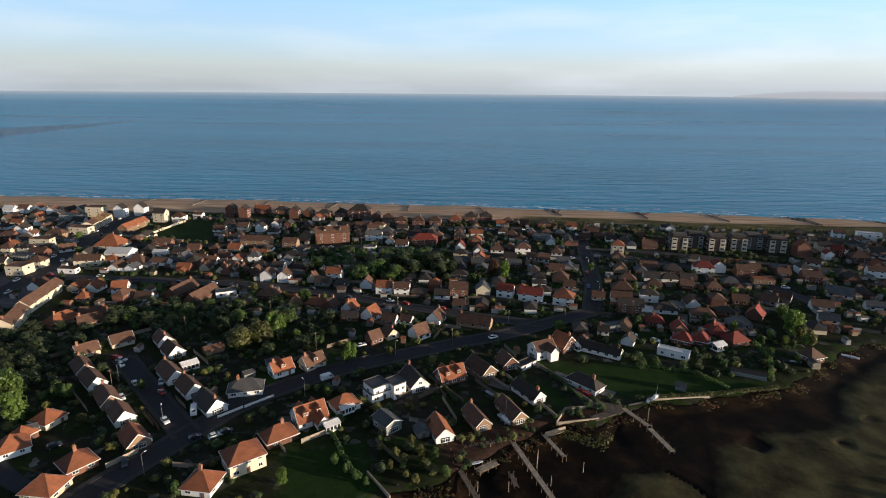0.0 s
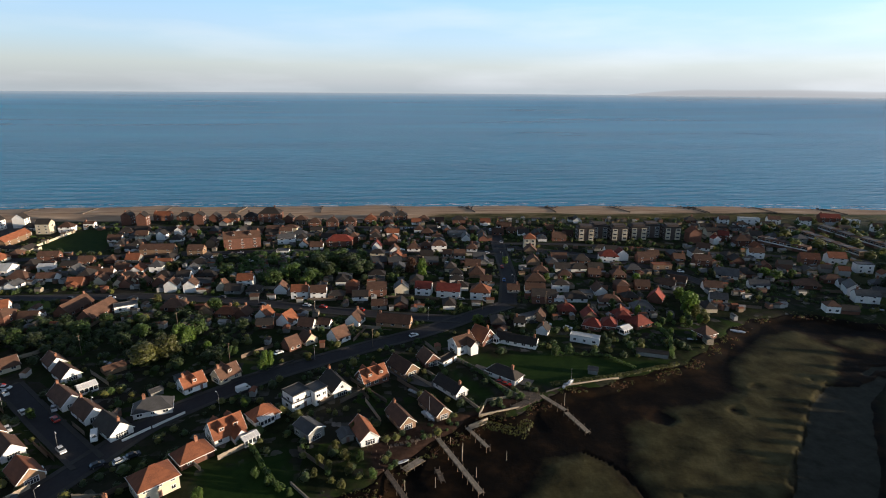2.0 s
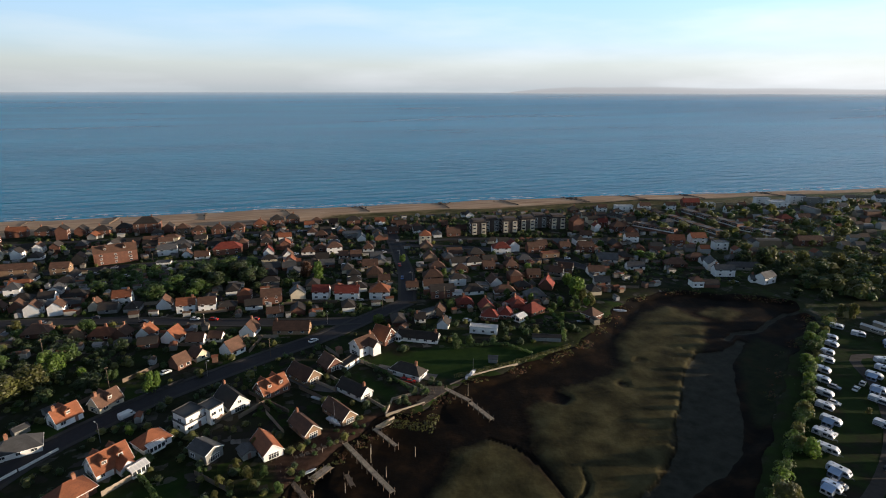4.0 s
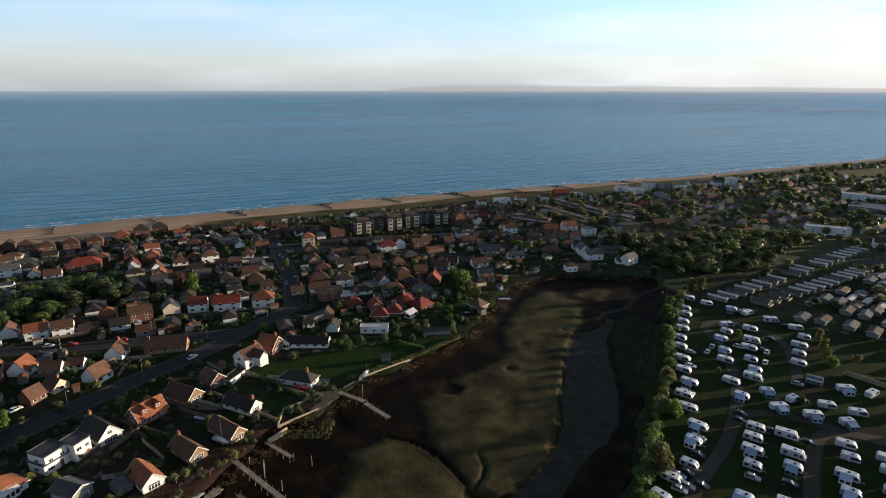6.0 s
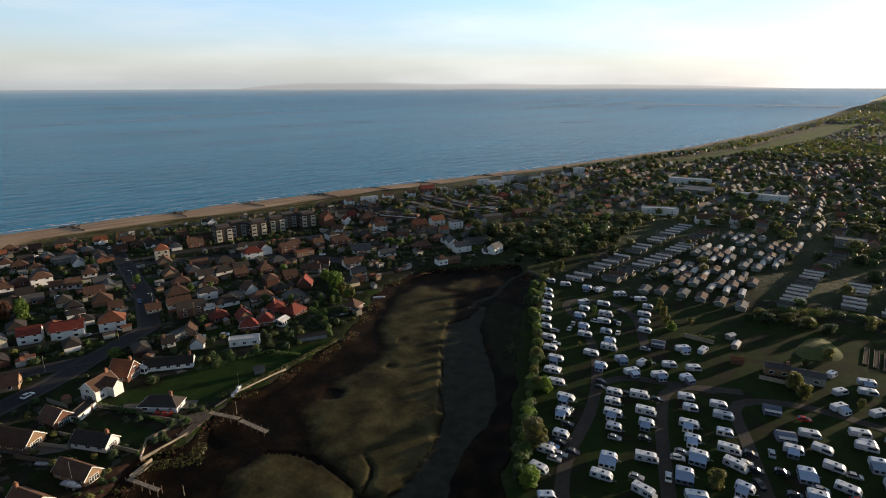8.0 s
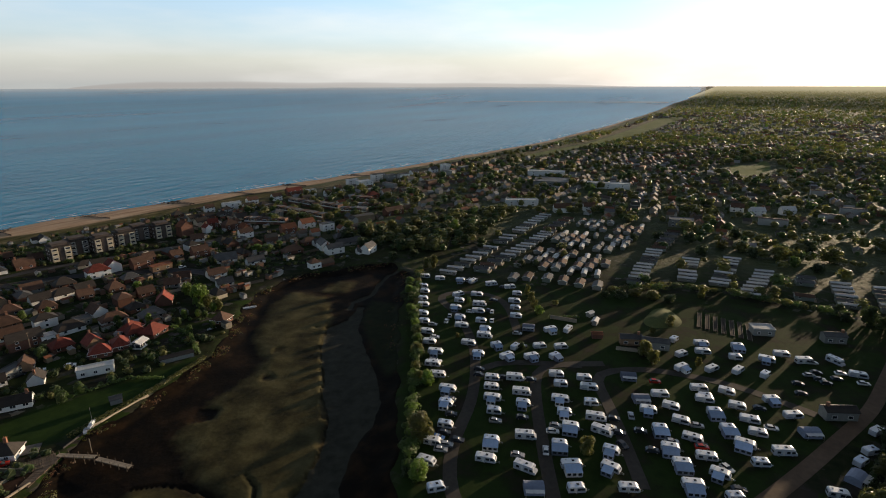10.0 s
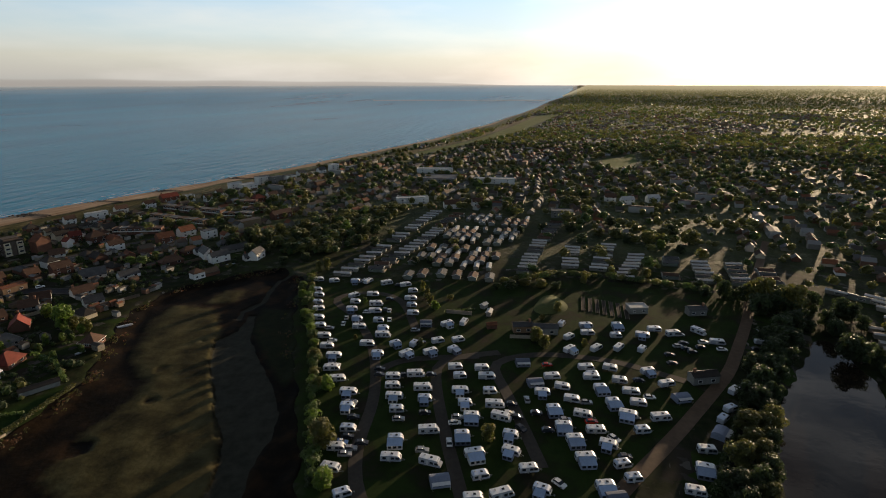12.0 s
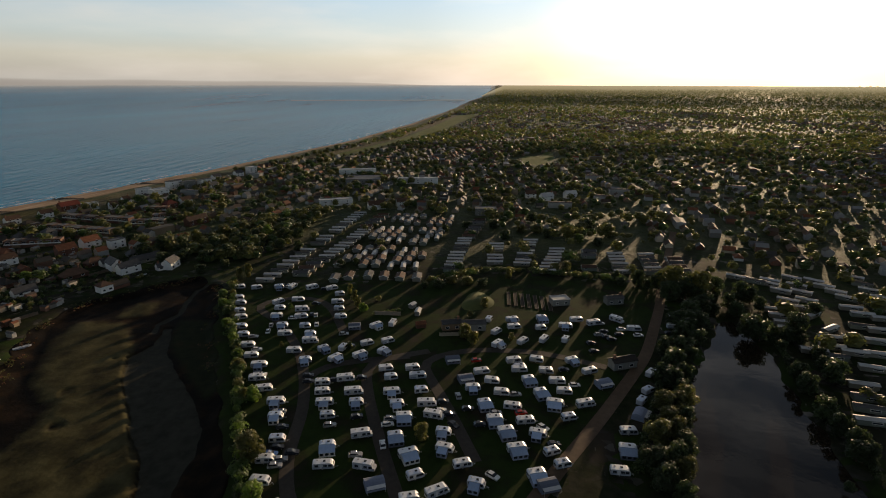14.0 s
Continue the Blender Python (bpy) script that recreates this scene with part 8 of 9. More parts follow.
# cars left along the kerbs
kerb = random.Random(78)
for line, side, gap in ((HIGH, 4.4, 16), (BACK, 2.6, 30), (MID_ROAD, 2.4, 34), (NORTH, 2.6, 40), (CLOSE, 2.6, 17)):
    for (ax, ay), (bx, by) in zip(line, line[1:]):
        L = math.hypot(bx - ax, by - ay)
        s = kerb.uniform(4, gap)
        while s < L - 4:
            k = kerb.choice((-1, 1)) * side
            car(ax + (bx - ax) * s / L - (by - ay) / L * k, ay + (by - ay) * s / L + (bx - ax) / L * k, math.degrees(math.atan2(by - ay, bx - ax)) + kerb.choice((0, 180)), kerb.choice(("white", "white", "silver", "dark", "blue", "white", "red")))
            s += kerb.uniform(0.5, 1.5) * gap

# smaller houses that fill the streets between the larger ones
WOOD_A = [(-166, 257), (-120, 274), (-64, 263), (-54, 217), (-73, 209), (-97, 215), (-146, 221)]
WOOD_B = [(-92, 353), (-60, 368), (6, 370), (6, 315), (-47, 306), (-77, 320)]
WOOD_C = [(-211, 232), (-166, 238), (-146, 221), (-141, 191), (-144, 175), (-168, 174)]
FLATS_LAWN = [(152, 366), (242, 354), (268, 405), (255, 416), (120, 428), (120, 412), (150, 405)]
GREEN_B = [(-176, 304), (-160, 305), (-146, 277), (-158, 271)]
fill = random.Random(8)
for i in range(-33, 41):
    for j in range(0, 28):
        u, w = i * 11.0 + fill.uniform(-1.5, 1.5), 168 + j * 12.0 + fill.uniform(-1.5, 1.5)
        a = radians(-6 - 0.02 * max(0, u))
        x, y = u * math.cos(a) - (w - 300) * math.sin(a) * 0.2, w + u * math.sin(a) * 0.9
        p, q = np.array([x]), np.array([y])
        if max(inside(p, q, z)[0] for z in (WOOD_A, WOOD_B, WOOD_C, GREEN, GREEN_B, FLATS_LAWN, LAWN_A, LAWN_B, YARD)) > -5 or y < 236 - 0.15 * x or y < 130 + 0.62 * x:
            continue
        some = np.array(FOOT)
        L, W = fill.uniform(7.4, 10.6), fill.uniform(5.8, 7.2)
        d = (np.hypot(some[:, 0] - x, some[:, 1] - y) - some[:, 2] * 0.85 - 4.7).min()
        if d < 0 or min(near_line(p, q, line)[0] - wd for line, wd in ROADS) < 3.8 or inside(p, q, BASIN)[0] > -7 or shore_y(x) - y < 72:
            continue
        if fill.random() < (0.27 if x < 60 else 0.52):
            continue
        roof_m = fill.choice((ROOF_BROWN, ROOF_DARK, ROOF_DARK, ROOF_DARK, ROOF_GREY, ROOF_DARK, ROOF_BROWN, ROOF_ORANGE, ROOF_GREY, ROOF_DARK, ROOF_DARK))
        wall_m = fill.choice((WALL_WHITE, WALL_WHITE, WALL_BRICK, WALL_GREY, WALL_CREAM, WALL_BRICK) if x > -190 else (WALL_WHITE, WALL_CREAM, WALL_CREAM, WALL_WHITE, WALL_CREAM, WALL_BRICK))
        house(x, y, math.degrees(a) + (90 if fill.random() < 0.5 else 0) + fill.uniform(-3, 3), L, W, fill.choice((2.1, 2.2, 2.2, 2.3, 2.3, 2.2, 2.3, 4.2)), fill.choice((32, 36, 40)), fill.choice(("gable", "hip", "hip", "gable")), roof_m, wall_m, 0, chimney=fill.random() < 0.25, kind="cottage")
foot = np.array(FOOT)

# garden trees between the streets
plots = np.random.RandomState(14)
qx, qy = plots.uniform(-300, 280, 400), plots.uniform(235, 440, 400)
good = clear(qx, qy, 1.2) & (qy > 150 + 0.62 * qx)
for n, (x, y) in enumerate(list(zip(qx[good], qy[good]))[:44]):
    tree(x, y, plots.uniform(3.6, 6.4), plots.uniform(3.2, 5.6), (LEAF_GREEN, LEAF_DEEP, LEAF_OLIVE, LEAF_GREEN, LEAF_BRIGHT)[n % 5])
foot = np.array(FOOT)

rs = np.random.RandomState(5)
gx, gy = rs.uniform(-330, 330, 20000), rs.uniform(100, 470, 20000)
keep = clear(gx, gy, 0.6) & ((gx < 150) | (inside(gx, gy, BASIN) < -16)) & (wobble(gx, gy, 14) > -0.5) & np.all([inside(gx, gy, z) < -1 for z in (LAWN_A, LAWN_B, LAWN_C, LAWN_D, GREEN)], 0) & (gy > 100 + 0.35 * gx) & (gy > 60 + 0.62 * gx)
gx, gy = gx[keep], gy[keep]
for leaf, share, label in ((LEAF_DEEP, 0, "dark green garden shrubs between the houses"), (LEAF_GREEN, 1, "green garden shrubs between the houses"), (LEAF_OLIVE, 2, "olive garden shrubs and hedges between the houses")):
    v, f, rng = [], [], random.Random(share)
    for x, y in list(zip(gx, gy))[share::3][:1700]:
        r = rng.uniform(0.7, 1.8) * rng.uniform(0.7, 1.35)
        tall = r * rng.uniform(0.8, 1.4)
        heart(v, f, x, y, r * 0.3, r * 0.85, tall * 0.9, rng.uniform(0, 6))
        leaf_quads(rng, v, f, x, y, r * 0.3, r, r, tall, int(12 + 14 * r), 0.2, 0.35)
    foliage("shrubs", v, f, leaf, label, "shrubs")

# undergrowth of the overgrown plots
for n, (leaf, zone, count) in enumerate(((LEAF_DEEP, WOOD_A, 130), (LEAF_GREEN, WOOD_B, 160), (LEAF_DEEP, WOOD_C, 170))):
    v, f, rng = [], [], random.Random(30 + n)
    ux, uy = rs.uniform(min(p[0] for p in zone), max(p[0] for p in zone), 1500), rs.uniform(min(p[1] for p in zone), max(p[1] for p in zone), 1500)
    sel = (inside(ux, uy, zone) > 0) & clear(ux, uy, 1.0)
    for x, y in list(zip(ux[sel], uy[sel]))[:count]:
        r = rng.uniform(1.2, 2.8)
        heart(v, f, x, y, r * 0.4, r * 0.85, r, rng.uniform(0, 6))
        leaf_quads(rng, v, f, x, y, r * 0.4, r, r, r * rng.uniform(0.9, 1.5), int(34 * r), 0.3)
    foliage("thicket", v, f, leaf, "thicket of bushes and small trees on an overgrown plot", "thicket")

# garages, sheds and lean-tos behind the houses
sheds_w, sheds_r, rng = Mesh(), Mesh(), random.Random(44)
hx, hy = rs.uniform(-330, 320, 5200), rs.uniform(150, 455, 5200)
sel = clear(hx, hy, 1.6) & (hy > 150 + 0.3 * hx) & (hy > 100 + 0.62 * hx)
for zone in (WOOD_C, GREEN, GREEN_B, FLATS_LAWN, LAWN_A, LAWN_B, YARD):
    sel &= inside(hx, hy, zone) < 0
for x, y in list(zip(hx[sel], hy[sel]))[:900]:
    if y < 240 - 0.1 * x and rng.random() < 0.93:
        continue
    L, W, e = rng.uniform(2.0, 5.0), rng.uniform(1.8, 3.2), rng.uniform(1.8, 2.3)
    m = Matrix.Translation((x, y, 0)) @ Matrix.Rotation(radians(rng.choice((-6, 84)) + rng.uniform(-6, 6)), 4, "Z")
    g = gable_body(L, W, e, 0.5)
    sheds_w.add([m @ Vector(q) for q in g.v], g.f)
    g = gable_roof(L, W, e, 0.5, 0.12, 0.06)
    sheds_r.add([m @ Vector(q) for q in g.v[:12]], g.f[:10])
TOWN_WALLS = island_mat("town_walls", [(0.36, 0.35, 0.32), (0.17, 0.09, 0.06), (0.28, 0.24, 0.18), (0.22, 0.16, 0.10), (0.38, 0.37, 0.35), (0.18, 0.17, 0.15)], 0.85)
TOWN_ROOFS = island_mat("town_roofs", [(0.108, 0.0648, 0.0396), (0.0792, 0.0576, 0.0468), (0.18, 0.0612, 0.0288), (0.101, 0.101, 0.104), (0.0576, 0.0504, 0.0418), (0.08, 0.05, 0.035), (0.06, 0.055, 0.05), (0.22, 0.22, 0.22)], 0.8)
tagged(new("shed_walls", sheds_w.data("shed_walls", TOWN_WALLS)), "walls of garages, sheds and lean-tos behind the houses", "sheds", kind="stuff")
tagged(new("shed_roofs", sheds_r.data("shed_roofs", TOWN_ROOFS)), "roofs of garages, sheds and lean-tos behind the houses", "sheds", kind="stuff")

# fences beside the houses
def fence(x, y, rot, n, pale=False):
    def make():
        k = n * 1.83
        prof = [(0, 0), (k, 0)] + [(k - i * 0.915, 1.6 + (0.12 if i % 2 == 0 else 0.0)) for i in range(2 * n + 1)]
        return Mesh().extrude_y(prof, -0.03, 0.03).data("garden_fence", PALE_WOOD if pale else WOOD)
    fob = tagged(new("garden_fence", kept(("fence", n, pale), make)), ("pale" if pale else "weathered brown") + " timber garden fence between plots", "fence", "garden fences")
    fob.matrix_world = pose(x, y, 0, 0, 0, rot)


rng = random.Random(11)
made = 0
for ob in [o for o in scene.collection.objects if o.name.split(".")[0] in ("bungalow", "house")]:
    p = ob.matrix_world.translation
    if p.x > 260 or p.y > 330 or rng.random() < 0.35:
        continue
    rot = math.degrees(ob.matrix_world.to_euler().z) + rng.choice((0, 180))
    n = rng.choice((5, 6, 8))
    off = Matrix.Rotation(radians(rot), 3, "Z") @ Vector((4.5, rng.choice((-1, 1)) * rng.uniform(6, 7.5), 0))
    dx = Matrix.Rotation(radians(rot), 3, "Z") @ Vector((n * 1.83, 0, 0))
    ex, ey = np.array([p.x + off.x + dx.x * k for k in (0, 0.5, 1)]), np.array([p.y + off.y + dx.y * k for k in (0, 0.5, 1)])
    if clear(ex, ey, -1.0).all():
        fence(ex[0], ey[0], rot, n, rng.random() < 0.3)
        made += 1


# reeds and rough grass along the edge of the mud
for share, (leaf, label) in enumerate(((LEAF_OLIVE, "olive reeds and rough grass along the edge of the mud"), (LEAF_RUSSET, "russet reeds and dry weed along the edge of the mud"))):
    v, f, rng = [], [], random.Random(90 + share)
    for (ax, ay), (bx, by) in zip(BASIN[:17], BASIN[1:18]):
        L = math.hypot(bx - ax, by - ay)
        for i in range(int(L * 1.6)):
            k, out = rng.random(), rng.gauss(1.0, 2.0)
            x, y = ax + (bx - ax) * k + (by - ay) / L * out, ay + (by - ay) * k - (bx - ax) / L * out
            if wobble(x, y, 8) + rng.gauss(0, 0.4) < 0 or (leaf is LEAF_RUSSET and out < 1):
                continue
            s = rng.uniform(0.3, 0.9)
            leaf_quads(rng, v, f, x, y, -0.4 - 0.12 * max(out, 0), s, s, s * 0.9, 16, 0.16, 0.4)
    foliage("reeds", v, f, leaf, label, "reeds")


def hedge(line, height, width, leaf, label):
    v, f, r = [], [], random.Random(int(line[0][0] * 10))
    for (ax, ay), (bx, by) in zip(line, line[1:]):
        L = math.hypot(bx - ax, by - ay)
        for i in range(int(L / 0.8)):
            k = i * 0.8 / L
            hh = height * r.uniform(0.75, 1.2)
            leaf_quads(r, v, f, ax + (bx - ax) * k + r.uniform(-0.3, 0.3), ay + (by - ay) * k + r.uniform(-0.3, 0.3), hh * 0.3, width * r.uniform(0.8, 1.2), width * r.uniform(0.8, 1.2), hh * 0.7, 26, 0.28)
    foliage("hedge", v, f, leaf, label, "hedge")


def bush_row(line, step, lo, hi, leaf, label):
    """Round bushes that stand apart along a line, with low scrub between them."""
    r = random.Random(int(line[0][0] * 7))
    for (ax, ay), (bx, by) in zip(line, line[1:]):
        L = math.hypot(bx - ax, by - ay)
        s = r.uniform(0, step)
        while s < L:
            x, y, rad = ax + (bx - ax) * s / L + r.uniform(-0.7, 0.7), ay + (by - ay) * s / L + r.uniform(-0.7, 0.7), r.uniform(lo, hi)
            v, f = [], []
            for _ in range(7):
                leaf_quads(r, v, f, r.gauss(0, 0.33) * rad, r.gauss(0, 0.33) * rad, rad * r.uniform(0.3, 0.9), rad * 0.62, rad * 0.62, rad * 0.6, 60, 0.24, 0.3)
            me = bpy.data.meshes.new("bush")
            me.from_pydata(v, [], f)
            me.materials.append(r.choice(leaf))
            tagged(new("bush", me), label, "bush", "bushes along the camp's edge").matrix_world = pose(x, y, 0)
            s += step * r.uniform(0.7, 1.35)


EDGE = [(260, 169), (233, 153), (197, 131), (170, 113), (142, 96), (118, 82), (106, 75)]
bush_row(EDGE, 4.6, 1.5, 2.7, (LEAF_GREEN, LEAF_BRIGHT, LEAF_OLIVE, LEAF_GREEN), "round green bush at the edge of the camp site")
hedge(EDGE, 1.1, 1.1, LEAF_DEEP, "low dark scrub along the edge of the camp site")
bush_row([(279, 65), (290, 49), (303, 33)], 3.2, 2.2, 3.4, (LEAF_GREEN, LEAF_DEEP, LEAF_OLIVE), "tall round bush beside the holiday park")
bush_row([(303, 30), (306, 10), (304, -14), (300, -42)], 3.0, 1.8, 2.9, (LEAF_GREEN, LEAF_DEEP, LEAF_OLIVE), "tall round bush beside the holiday park")
hedge([(231.5, 78.3), (238, 66)], 1.4, 0.9, LEAF_GREEN, "green hedge beside the camp lane")
hedge([(250, -61), (206, -47), (160, -34), (138, -28)], 2.5, 1.4, LEAF_DEEP, "dark hedge between track and pond")
hedge([(265, -98), (214, -95), (180, -96), (147, -93)], 2.0, 1.5, LEAF_DEEP, "rough hedge on the pond bank")
hedge([(37.3, 202.4), (44.2, 188.8), (50.2, 172.5)], 1.5, 0.6, LEAF_GREEN, "clipped green garden hedge")
hedge([(70, 176), (98, 179), (125, 184)], 1.2, 1.2, LEAF_OLIVE, "rough scrub along the bank of the mudflat")
hedge([(39, 154), (49, 148), (53, 154)], 1.0, 2.2, LEAF_OLIVE, "rough scrub on the saltmarsh")
hedge([(136, 222), (134, 206), (125, 189)], 2.0, 1.0, LEAF_GREEN, "green hedge between garden and creek")
hedge([(-43, 169), (-26, 136), (-22, 132)], 1.4, 0.8, LEAF_GREEN, "green garden hedge with taller shrubs")
hedge([(-2.7, 189.2), (5.6, 171.9)], 1.4, 0.6, LEAF_GREEN, "clipped green garden hedge")
hedge([(81, 200), (99, 195), (106, 183)], 1.2, 0.8, LEAF_GREEN, "green garden hedge")
hedge([(-46, 298), (-73, 302)], 1.5, 1.0, LEAF_DEEP, "dark garden hedge")


# grassy mound and the beds of an allotment beyond the camp
def mound(x, y, rx, ry, h):
    u, t = np.meshgrid(np.linspace(0, 1, 9), np.linspace(0, 2 * math.pi, 33))
    k = 1 + 0.12 * np.sin(3 * t + 0.6)
    ob = sheet("grass_mound", x + rx * u * k * np.cos(t), y + ry * u * k * np.sin(t), h * (1 - u * u) ** 1.5 - 0.05, MOUND)
    tagged(ob, "low rounded mound of rough sunlit grass", "mound", kind="structure")


MOUND = mat("rough_grass", (0.085, 0.10, 0.028), 0.95, 0.35, 0.8, 0.5)
SOIL = mat("dug_soil", (0.045, 0.034, 0.025), 0.95, 0.35, 1.6, 0.4)
mound(257, 33, 13, 8, 1.6)
for i in range(7):
    x, y = 264 - 0.6 * i, 18 - 3.4 * i
    bed = base("garden_bed", x, y, 186, "long narrow bed of dug soil edged with timber", "garden bed", "allotment beds")
    part("soil", kept("bed_soil", lambda: Mesh().box(-9, -0.8, -0.1, 9, 0.8, 0.22).data("soil", SOIL)), bed)
    for side in (-1, 1):
        part("edging", kept("bed_edge", lambda: Mesh().box(-9.1, -0.05, -0.1, 9.1, 0.05, 0.32).data("edging", PALE_WOOD)), bed, pose(0, side * 0.86, 0))


# ---- by the water's edge ----
def jetty(x0, y0, x1, y1, width, z, pale, piles=True):
    """A plank walkway on piles."""
    L = math.hypot(x1 - x0, y1 - y0)
    j = base("jetty", x0, y0, math.degrees(math.atan2(y1 - y0, x1 - x0)), "weathered timber jetty on piles above the mud", "jetty", "jetties on the creek")
    plank = kept(("plank", width, pale), lambda: Mesh().box(0.02, -width / 2, -0.05, 0.57, width / 2, 0.0).data("plank", PALE_WOOD if pale else WOOD))
    for i in range(int(L / 0.6)):
        part("plank", plank, j, pose(i * 0.6, 0, z + 0.02 * math.sin(i * 2.1)))
    for s in (-1, 1):
        part("beam", Mesh().box(0, s * width / 2 - 0.08, z - 0.25, L, s * width / 2 + 0.08, z - 0.06).data("beam", WOOD), j)
    pile = kept(("pile", z), lambda: Mesh().tube((0, 0, -2.6), (0, 0, z + 0.8), 0.11, 0.09, 7).data("support_post", WOOD))
    for i in range(int(L / 3) + 1):
        for s in (-1, 1):
            part("support_post", pile, j, pose(min(i * 3.0, L), s * (width / 2 + 0.1), 0))


def pole(x, y, h, label="weathered timber mooring pole", name="mooring_pole", z=-1.8):
    tagged(new(name, kept((name, h), lambda: Mesh().tube((0, 0, -0.3), (0, 0, h), 0.13, 0.09, 8).data(name, PALE_WOOD))), label, "pole", "poles").matrix_world = pose(x, y, z, 0, 0, 0)


def boat(x, y, rot, L, mast=True, z=0.0, tilt=0.0):
    b = base("boat", x, y, rot, "white sailing boat with a tall mast ashore" if mast else "small white rowing boat lying ashore", "boat", "boats by the creek", z)
    m = Mesh()
    n, W, D = 9, L * 0.3, L * 0.16
    rows = []
    for i in range(n):
        t = i / (n - 1)
        w = W / 2 * (0.75 + 0.25 * math.sin(t * 2.6)) * (1 - t ** 4) + 0.02
        rows.append([(-L / 2 + t * L, -w, D), (-L / 2 + t * L, -w * 0.75, D * 0.35), (-L / 2 + t * L * 0.97, 0, 0.02 + 0.5 * D * t ** 5), (-L / 2 + t * L, w * 0.75, D * 0.35), (-L / 2 + t * L, w, D)])
    v = [p for r in rows for p in r]
    f = [(5 * i + k, 5 * i + k + 1, 5 * i + 6 + k, 5 * i + 5 + k) for i in range(n - 1) for k in range(4)]
    f += [(5 * i + 4, 5 * i, 5 * i + 5, 5 * i + 9) for i in range(n - 1)] + [(4, 3, 2, 1, 0)]
    part("hull", m.add(v, f).data("hull", SHELL_SHADED), b)
    if mast:
        part("cabin", Mesh().extrude_y([(-L * 0.18, D), (L * 0.2, D), (L * 0.12, D + 0.5), (-L * 0.16, D + 0.55)], -W * 0.28, W * 0.28, 0, 0.06).data("cabin", TRIM), b)
        part("mast", Mesh().tube((L * 0.08, 0, D), (L * 0.08, 0, D + L * 1.1), 0.06, 0.04, 7).tube((L * 0.08, 0, D + 0.9), (-L * 0.35, 0, D + 0.95), 0.05, 0.04, 6).data("mast", STEEL), b)
        part("cradle", Mesh().box(-L * 0.2, -W * 0.4, -0.4, -L * 0.16, W * 0.4, 0.3).box(L * 0.14, -W * 0.4, -0.4, L * 0.18, W * 0.4, 0.3).box(-L * 0.2, -0.05, -0.4, L * 0.18, 0.05, -0.3).data("cradle", STEEL), b)
    else:
        part("thwart", Mesh().box(-0.15, -W * 0.4, D * 0.98, 0.15, W * 0.4, D * 1.05).data("thwart", PALE_WOOD), b)


def street_lamp(x, y, rot):
    def make():
        s = base("street_lamp", 0, 0, 0, "slim grey street lamp with a short arm", "street lamp", "street lamps")
        part("post", Mesh().tube((0, 0, -0.2), (0, 0, 1.2), 0.10, 0.09, 7).tube((0, 0, 1.2), (0, 0, 6.6), 0.06, 0.045, 7).data("post", STEEL), s)
        part("arm", Mesh().tube((0, 0, 6.55), (1.1, 0, 6.8), 0.04, 0.03, 6).data("arm", STEEL), s)
        part("lamp_head", Mesh().box(1.0, -0.12, 6.72, 1.6, 0.12, 6.88).data("lamp_head", TRIM), s)
        return s
    model("street_lamp", make, pose(x, y, 0.05, 0, 0, rot))


def utility_pole(x, y):
    def make():
        s = base("utility_pole", 0, 0, 0, "tall dark timber telegraph pole with a crossbar", "utility pole", "telegraph poles")
        part("post", Mesh().tube((0, 0, -0.3), (0, 0, 8.2), 0.13, 0.09, 8).data("post", WOOD), s)
        part("crossbar", Mesh().box(-0.7, -0.06, 7.7, 0.7, 0.06, 7.85).data("crossbar", WOOD), s)
        return s
    model("utility_pole", make, pose(x, y, 0, 0, 0, 30))


def conservatory(x, y, rot, L, W):
    c = base("conservatory", x, y, rot, "white framed glass conservatory behind the house", "conservatory")
    part("base_wall", Mesh().box(-L / 2, -W / 2, 0, L / 2, W / 2, 0.6).data("base_wall", WALL_WHITE), c)
    n = 4
    for i in range(n):
        for s in (-1, 1):
            part("window", whole_window(round(L / n - 0.05, 2), 1.6), c, pose(-L / 2 + (i + 0.5) * L / n, s * (W / 2 - 0.05), 1.4, 0, 0, 0 if s < 0 else 180))
    for s in (-1, 1):
        for i in range(2):
            part("window", whole_window(round(W / 2 - 0.05, 2), 1.6), c, pose(s * (L / 2 - 0.05), (i - 0.5) * W / 2, 1.4, 0, 0, 90 * s))
    m = Mesh()
    part("glass_roof", gable_roof(L, W, 2.2, W * 0.2, 0.1, 0.06).data("glass_roof", AWNING_PALE), c)
    for i in range(6):
        part("rafter", Mesh().extrude_x([(-W / 2 - 0.1, 2.24), (0, 2.3 + W * 0.2), (W / 2 + 0.1, 2.24), (W / 2 + 0.1, 2.32), (0, 2.38 + W * 0.2), (-W / 2 - 0.1, 2.32)], -L / 2 + i * L / 5 - 0.04, -L / 2 + i * L / 5 + 0.04).data("rafter", TRIM), c)


def wall_run(name, x0, y0, x1, y1, h, t, material, label):
    L = math.hypot(x1 - x0, y1 - y0)
    w = tagged(new(name, Mesh().box(0, -t / 2, -1.8, L, t / 2, h).data(name, material)), label, "wall", kind="structure")
    w.matrix_world = pose(x0, y0, 0, 0, 0, math.degrees(math.atan2(y1 - y0, x1 - x0)))


